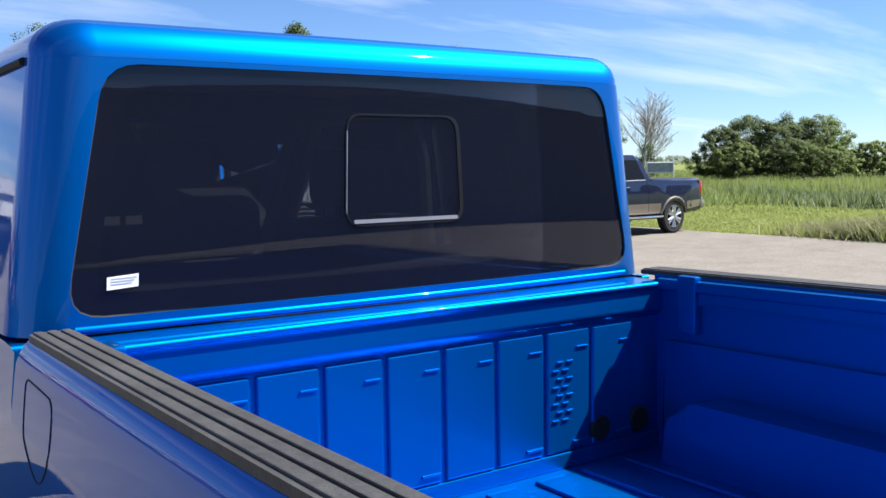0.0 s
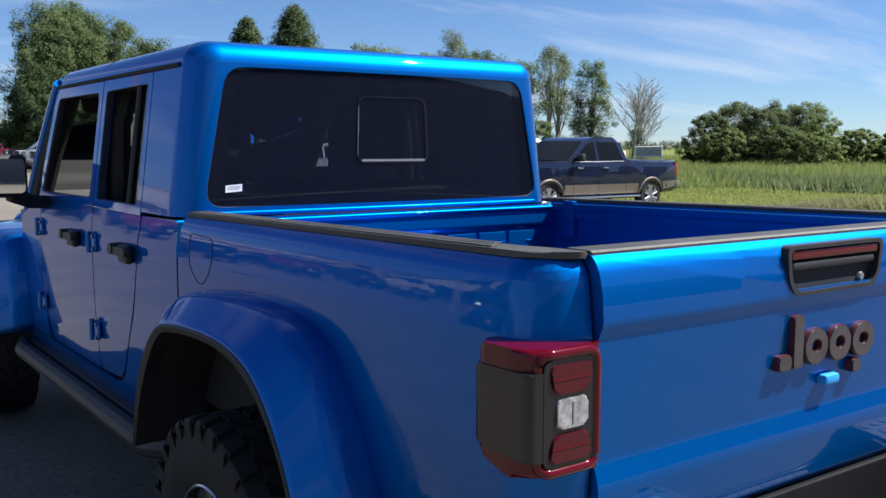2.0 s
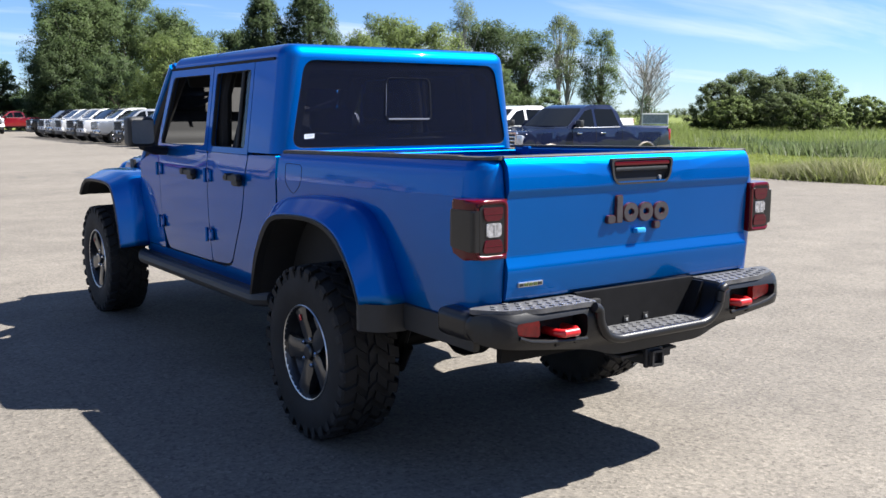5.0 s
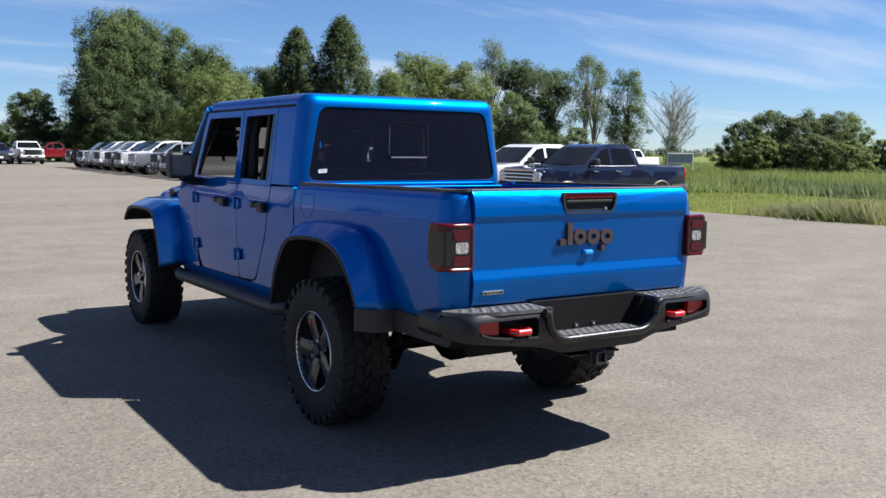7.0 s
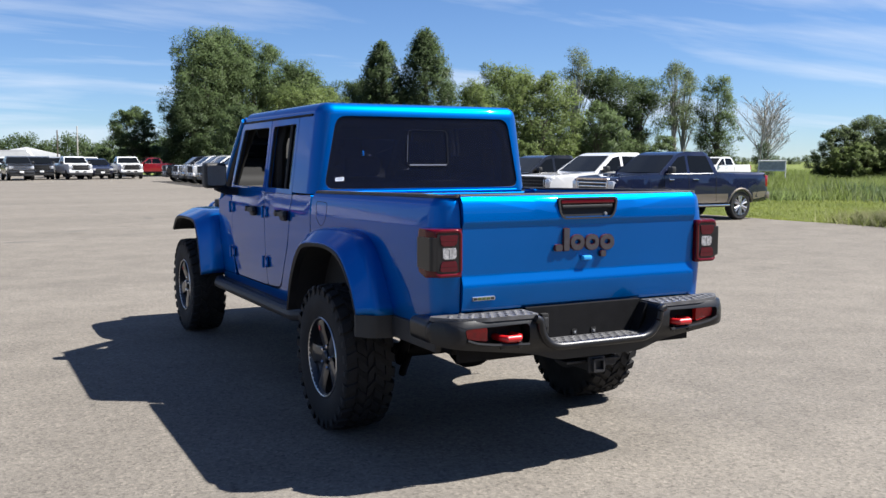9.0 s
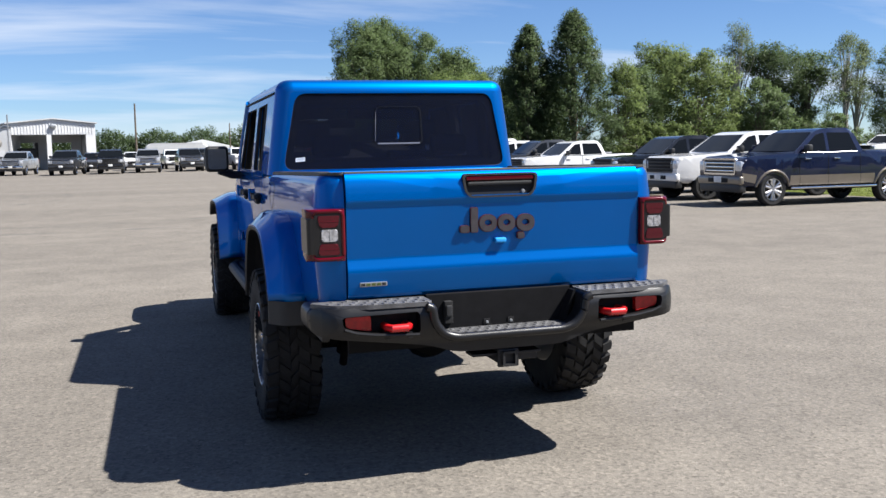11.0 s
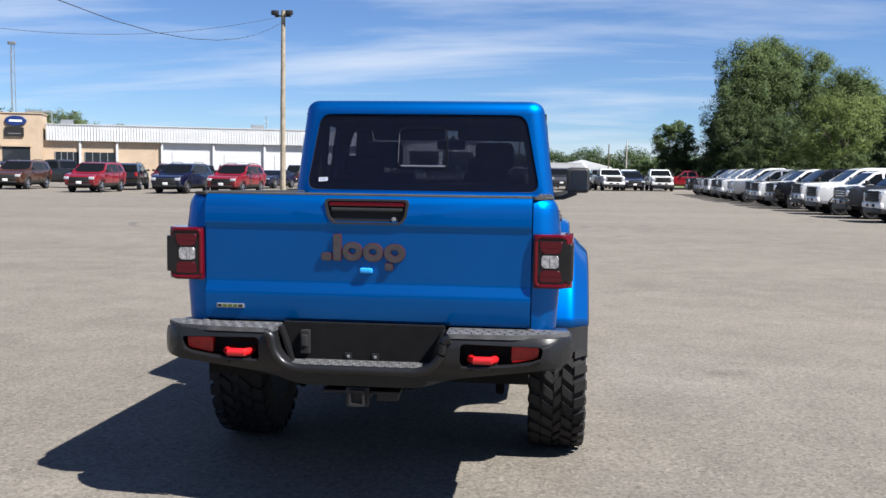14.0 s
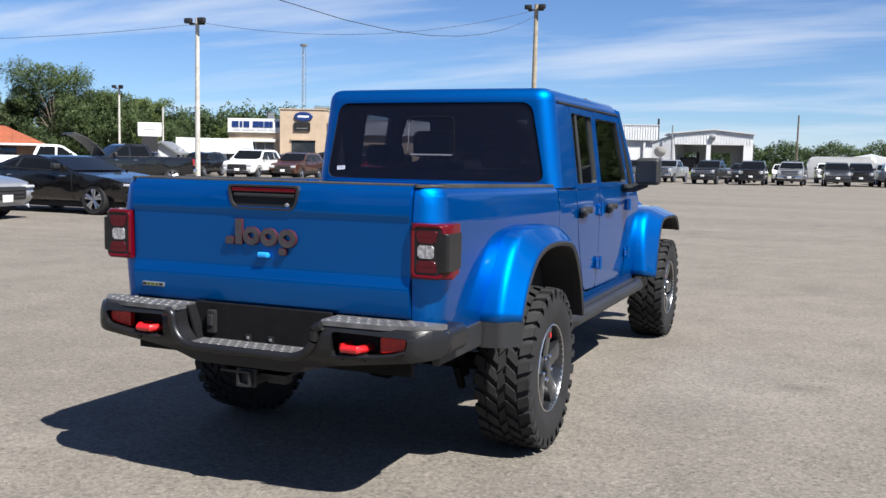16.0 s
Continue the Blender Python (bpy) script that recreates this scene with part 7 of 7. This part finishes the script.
BIG = "tall broad green deciduous tree behind the lot"
tree(BIG, 21.1, 94.0, 14.2, 5.0, "dome", 1.0, 330, 80, 0.22, 0.085, "leaf_mid")
tree(BIG, 26.4, 95.5, 13.6, 5.2, "dome", 1.0, 330, 80, 0.22, 0.085, "leaf_mid")
tree(BIG, 23.2, 97.0, 15.3, 3.4, "dome", 6.0, 150, 80, 0.22, 0.085, "leaf_mid")
tree(BIG, 30.2, 93.0, 11.4, 4.0, "dome", 0.5, 220, 80, 0.22, 0.10, "leaf_mid")
tree(BIG, 18.6, 91.0, 8.0, 3.0, "dome", 0.5, 160, 80, 0.2, 0.11, "leaf_dark")
tree("broad green tree at the wood's edge", 31.5, 96.0, 11.0, 3.6, "lobes", 0.6, 200, 80, 0.22, 0.10, "leaf_dark")
tree("dark green tree at the wood's edge", 37.5, 93.0, 10.5, 4.0, "lobes", 0.6, 200, 80, 0.22, 0.10, "leaf_dark")
tree("low spreading light green tree", 22.3, 68.0, 7.4, 4.6, "dome", 1.2, 170, 70, 0.17, 0.11, "leaf_light")
tree("low dark green tree behind the trucks", 20.0, 77.0, 6.0, 3.0, "dome", 0.4, 90, 60, 0.2, 0.12, "leaf_dark")
tree("dense green tree behind the trucks", 27.0, 62.0, 6.6, 3.6, "dome", 0.3, 110, 65, 0.18, 0.12, "leaf_mid")
CON = "dark green pyramid-shaped tree"
tree(CON, 23.2, 48.5, 9.55, 3.2, "cone", 0.4, 330, 62, 0.14, 0.058, "leaf_dark", squash=1.1)
tree(CON, 20.7, 49.5, 8.75, 2.7, "cone", 0.4, 270, 62, 0.14, 0.058, "leaf_dark", squash=1.1)
tree("yellow-green slender willow-like tree", 26.8, 49.0, 6.4, 1.7, "dome", 0.3, 90, 70, 0.14, 0.10, "leaf_light")
tree("pale green leafy tree by the lot", 35.5, 60.0, 9.2, 3.6, "lobes", 0.5, 170, 70, 0.17, 0.10, "leaf_light")
tree("green leafy tree behind the trucks", 31.5, 55.5, 6.6, 2.2, "dome", 0.3, 90, 70, 0.16, 0.11, "leaf_mid")
tree("dark leafy tree behind the trucks", 38.2, 56.8, 7.0, 2.4, "dome", 0.3, 90, 70, 0.17, 0.11, "leaf_dark")
tree("tall thin grey-green tree", 39.0, 55.0, 10.2, 1.7, "lobes", 4.5, 50, 30, 0.14, 0.08, "leaf_grey", "bark_pale")
tree("broad dark green tree by the lot", 41.5, 54.5, 8.7, 2.5, "lobes", 0.6, 150, 70, 0.16, 0.10, "leaf_dark")
tree("broad green tree by the lot", 44.3, 54.0, 8.3, 2.2, "lobes", 0.6, 110, 60, 0.16, 0.10, "leaf_mid")
tree("tall thin grey-green tree", 46.8, 53.0, 9.3, 1.6, "lobes", 3.5, 55, 34, 0.14, 0.08, "leaf_grey", "bark_pale")
tree("slender tall tree with open crown", 48.6, 54.0, 9.0, 1.4, "lobes", 3.0, 50, 34, 0.14, 0.08, "leaf_grey", "bark_pale")
tree("small upright green tree", 48.6, 50.3, 7.8, 1.7, "dome", 1.0, 110, 60, 0.14, 0.09, "leaf_mid")
tree("dense green tree behind the trucks", 33.0, 50.5, 7.2, 3.2, "dome", 0.3, 130, 65, 0.17, 0.12, "leaf_light")
tree("dense green tree behind the trucks", 38.5, 51.5, 5.4, 2.6, "dome", 0.3, 100, 65, 0.17, 0.12, "leaf_mid")
tree("green undergrowth below the trees", 43.5, 51.5, 3.2, 3.2, "dome", 0.1, 90, 60, 0.16, 0.16, "leaf_mid", name="shrub")
tree("green undergrowth below the trees", 35.5, 53.5, 3.2, 3.4, "dome", 0.1, 90, 60, 0.16, 0.16, "leaf_dark", name="shrub")
tree("green undergrowth below the trees", 28.0, 45.5, 2.6, 3.0, "dome", 0.1, 90, 60, 0.15, 0.16, "leaf_light", name="shrub")
tree("green undergrowth below the trees", 21.0, 58.0, 3.0, 3.2, "dome", 0.1, 90, 60, 0.15, 0.16, "leaf_mid", name="shrub")
tree("round dark green tree standing alone", 14.2, 99.5, 7.0, 2.6, "dome", 2.2, 90, 60, 0.22, 0.10, "leaf_mid")
tree("low green shrub by the lone tree", 17.0, 101.0, 3.0, 2.6, "dome", 0.1, 60, 50, 0.2, 0.16, "leaf_dark", name="shrub")
tree("low green shrub by the lone tree", 11.5, 104.0, 3.0, 3.0, "dome", 0.1, 60, 50, 0.2, 0.16, "leaf_mid", name="shrub")

# bare tree: forks of forks, with a leafy foot
dead = thing("bare_tree", "bare grey tree with fine leafless branches", "tree")
bm = bmesh.new()


def stem(p0, d, ln, r, level, n):
    """A bent stem with ascending side shoots all along its upper part."""
    pts, q, e = [p0], p0.copy(), d.copy()
    for _ in range(4):
        e = (e + Vector((rng.normal() * 0.10, rng.normal() * 0.10, 0.05))).normalized()
        q = q + e * ln / 4
        pts.append(q.copy())
    tube(bm, pts, r, (8, 5, 3, 3)[level], r * 0.35)
    if level == 3:
        return
    for k in range(n):
        t = (0.36 if level == 0 else 0.2) + (0.64 if level == 0 else 0.8) * (k + rng.random()) / n
        i = min(3, int(t * 4))
        root = pts[i].lerp(pts[i + 1], t * 4 - i)
        out = Vector((rng.normal(), rng.normal(), 0)).normalized()
        nd = (d * 0.85 + out * rng.uniform(0.5, 1.1) + Vector((0, 0, 0.15))).normalized()
        stem(root, nd, ln * rng.uniform(0.30, 0.55) * (1.35 - 0.55 * t), max(r * 0.40, 0.009), level + 1, max(5, n - 5))


for ox, lean_, tall in ((-0.55, -0.06, 5.3), (0.05, 0.03, 4.6), (0.60, 0.17, 4.9)):
    stem(Vector((ox, 0, -0.1)), Vector((lean_, 0.03, 1)).normalized(), tall, 0.10, 0, 13)
part("trunk", bm, "bark_pale", dead)
leaf_mesh("foot_leaves", crown_points("dome", 2.9, 0.9, 0.1, 46), [0.4] * 46, 46, 0.12, 0.9, "leaf_dark", dead)
dead.matrix_basis = pose(51.0, 47.9, 0)

# rounded bush group out in the meadow
for az, dist, h, w, lf in ((50.6, 79, 4.7, 2.7, "leaf_bush"), (52.0, 81, 5.8, 2.9, "leaf_bush"), (53.6, 80, 5.0, 2.7, "leaf_bush"), (54.7, 82, 5.9, 2.8, "leaf_bush"), (56.1, 83, 5.5, 2.6, "leaf_light"), (58.4, 80, 3.2, 2.6, "leaf_light"), (51.4, 76, 3.2, 2.6, "leaf_light"), (54.2, 77, 3.6, 3.0, "leaf_bush"),
                           (55.8, 76, 3.0, 3.2, "leaf_light"), (60.7, 80, 3.4, 2.9, "leaf_light"), (63.1, 80, 2.9, 2.9, "leaf_light"), (66.0, 84, 3.0, 3.2, "leaf_bush"), (69.4, 80, 3.2, 3.2, "leaf_bush")):
    a = radians(az)
    tree("rounded dense green bush in the meadow", -2.6 + dist * math.sin(a), -3.0 + dist * math.cos(a), h * 0.86, w, "dome", 0.1, 125, 60, 0.15, 0.12, lf, name="bush")

# left wood and far hedges
for az, dist, h, w, lf in ((-45.2, 97, 10.2, 4.1, "leaf_mid"), (-44.2, 100, 7.6, 3.6, "leaf_dark"), (-42.5, 97, 7.7, 3.6, "leaf_mid"), (-41.0, 99, 7.0, 3.0, "leaf_light"), (-47.6, 99, 6.6, 3.0, "leaf_dark"), (-49.2, 97, 7.4, 3.0, "leaf_grey"), (-51.8, 95, 8.5, 4.0, "leaf_mid"), (-54.5, 96, 8.0, 4.5, "leaf_dark"), (-39.0, 128, 6.2, 3.4, "leaf_mid"), (-35.6, 128, 6.0, 3.2, "leaf_light"), (-29.8, 150, 9.9, 4.2, "leaf_light"), (-28.3, 150, 9.6, 4.4, "leaf_light"), (-26.4, 155, 8.0, 4.2, "leaf_far")):
    a = radians(az)
    tree("leafy green tree beyond the buildings", 2.2 + dist * math.sin(a), -3.3 + dist * math.cos(a), h, w, "lobes", 0.8, 150 if az < -40 else 110, 60, 0.24, 0.12, lf)


def hedge(label, az0, az1, dist, h, n, leaf, jitter=0.3):
    """A far line of trees as one mass."""
    cs, rad = [], []
    for i in range(n):
        a = radians(az0 + (az1 - az0) * (i + rng.random()) / n)
        hh = h * (1 - jitter * rng.random()) * (0.86 + 0.14 * math.sin(i * 0.37))
        d = dist * rng.uniform(0.98, 1.04)
        wid = 0.28 * hh
        for k in range(13):
            t = (k + rng.random()) / 13
            w = wid * math.sqrt(max(0.05, 1 - (1.7 * t - 0.7) ** 2))
            cs.append((d * math.sin(a) + rng.normal() * w * 0.6, d * math.cos(a) + rng.normal() * w * 0.6, hh * (0.04 + 0.88 * t)))
            rad.append(h * 0.15)
    ob = leaf_mesh("far_trees", cs, rad, 20, 0.050 * h + 0.16, 0.9, leaf, None)
    return tagged(ob, label, "trees", kind="stuff")


HZ = "far green line of trees on the horizon"
hedge(HZ, -11, 12, 200, 7.6, 150, "leaf_dark", 0.18)
hedge(HZ, -43, -31, 150, 10.2, 150, "leaf_dark", 0.2)
hedge(HZ, -26, -11, 210, 8.0, 60, "leaf_far")
hedge(HZ, 34, 80, 420, 4.4, 330, "leaf_far", 0.15)
hedge(HZ, -75, -42, 130, 7.0, 80, "leaf_far")

# ---- grass ----
def blades(name, label, n, place, hmin, hmax, width, material, lean_=0.35, rise=None):
    """Upright blades in tufts, one mass."""
    q = np.array([place() for _ in range(n)])
    swell = np.sin(q[:, :1] * 0.61 + 1.7 * np.sin(q[:, 1:2] * 0.37)) * np.sin(q[:, 1:2] * 0.53 + 1.1 * np.sin(q[:, :1] * 0.29))
    h = hmin + (hmax - hmin) * rng.random((n, 1)) * (0.55 + 0.45 * swell)
    if rise:
        h *= np.clip(0.5 + np.array([[x - rise(y)] for x, y in q]) / 5.0, 0.45, 1.0)
    a = rng.uniform(0, 2 * np.pi, n)
    side_ = np.stack([np.cos(a), np.sin(a), 0 * a], 1) * width * (0.6 + 0.8 * rng.random((n, 1)))
    tip = np.stack([rng.normal(size=n) * lean_, rng.normal(size=n) * lean_, np.ones(n)], 1) * h
    p0 = np.concatenate([q, np.full((n, 1), -0.06)], 1)
    v = np.stack([p0 - side_, p0 + side_, p0 + tip], 1).reshape(-1, 3)
    faces = np.arange(n * 3).reshape(-1, 3).tolist()
    me = bpy.data.meshes.new(name)
    me.from_pydata(v.tolist(), [], faces)
    me.materials.append(M[material])
    nn = np.stack([rng.normal(size=n) * 0.35, rng.normal(size=n) * 0.35, np.ones(n)], 1)
    nn /= np.linalg.norm(nn, axis=1, keepdims=True)
    me.polygons.foreach_set("use_smooth", [True] * len(me.polygons))
    me.normals_split_custom_set_from_vertices(np.repeat(nn, 3, 0).tolist())
    return tagged(new(name, me), label, "grass", kind="stuff")


def front(y):
    """Where the tall meadow begins, past the mown strip."""
    return 27.4 + (0.42 if y < 23.5 else 0.12) * (23.5 - y) + 0.35 * math.sin(1.3 * y) + 0.25 * math.sin(3.7 * y)


def field(r0, r1, az0=36, az1=78):
    def fn():
        while True:
            r = r0 * (r1 / r0) ** rng.random()
            a = radians(rng.uniform(az0, az1))
            x, y = -2 + r * math.sin(a), -3 + r * math.cos(a)
            if x > front(y) + 0.9 * rng.random() ** 3:
                return (x, y)
    return fn


blades("meadow_grass", "tall green meadow grass", 175000, field(28, 150), 0.25, 0.95, 0.017, "grass_tall", 0.35, front)
blades("mown_strip", "short mown grass strip beside the asphalt", 110000, lambda: (EDGE + 0.02 + 14.0 * rng.random() ** 1.15, rng.uniform(4, 40)), 0.035, 0.075, 0.010, "grass_short", 0.6)
blades("grass_fringe", "ragged grass fringe along the asphalt edge", 16000, lambda: (EDGE - 0.05 + 0.35 * abs(rng.normal()), rng.uniform(3, 62)), 0.06, 0.14, 0.010, "grass_short")


def patch(cx, cy, sx, sy):
    return lambda: (cx + rng.normal() * sx, cy + rng.normal() * sy)


blades("weed_patch", "dry pale weeds at the asphalt edge", 9000, patch(16.6, 10.4, 0.26, 0.72), 0.25, 0.95, 0.007, "weeds", 0.6)
blades("weed_patch", "green weeds at the asphalt edge", 9000, patch(16.8, 10.5, 0.36, 0.85), 0.20, 0.85, 0.010, "grass_short", 0.6)
blades("weed_patch", "dark tall weeds in the meadow", 5000, patch(31.5, 19.5, 0.6, 2.6), 0.3, 1.05, 0.03, "leaf_dark", 0.4)
blades("weed_patch", "bright green weeds in the meadow", 4000, patch(26.6, 25.2, 0.7, 1.2), 0.3, 0.95, 0.02, "leaf_light", 0.4)
blades("weed_patch", "dark green weeds in the meadow", 4000, patch(30.0, 17.5, 1.0, 1.6), 0.3, 0.9, 0.02, "leaf_bush", 0.4)
blades("verge_grass", "tall green grass under the trees", 16000, lambda: (rng.uniform(18.5, 45), rng.uniform(36, 64)), 0.3, 1.0, 0.04, "grass_tall")
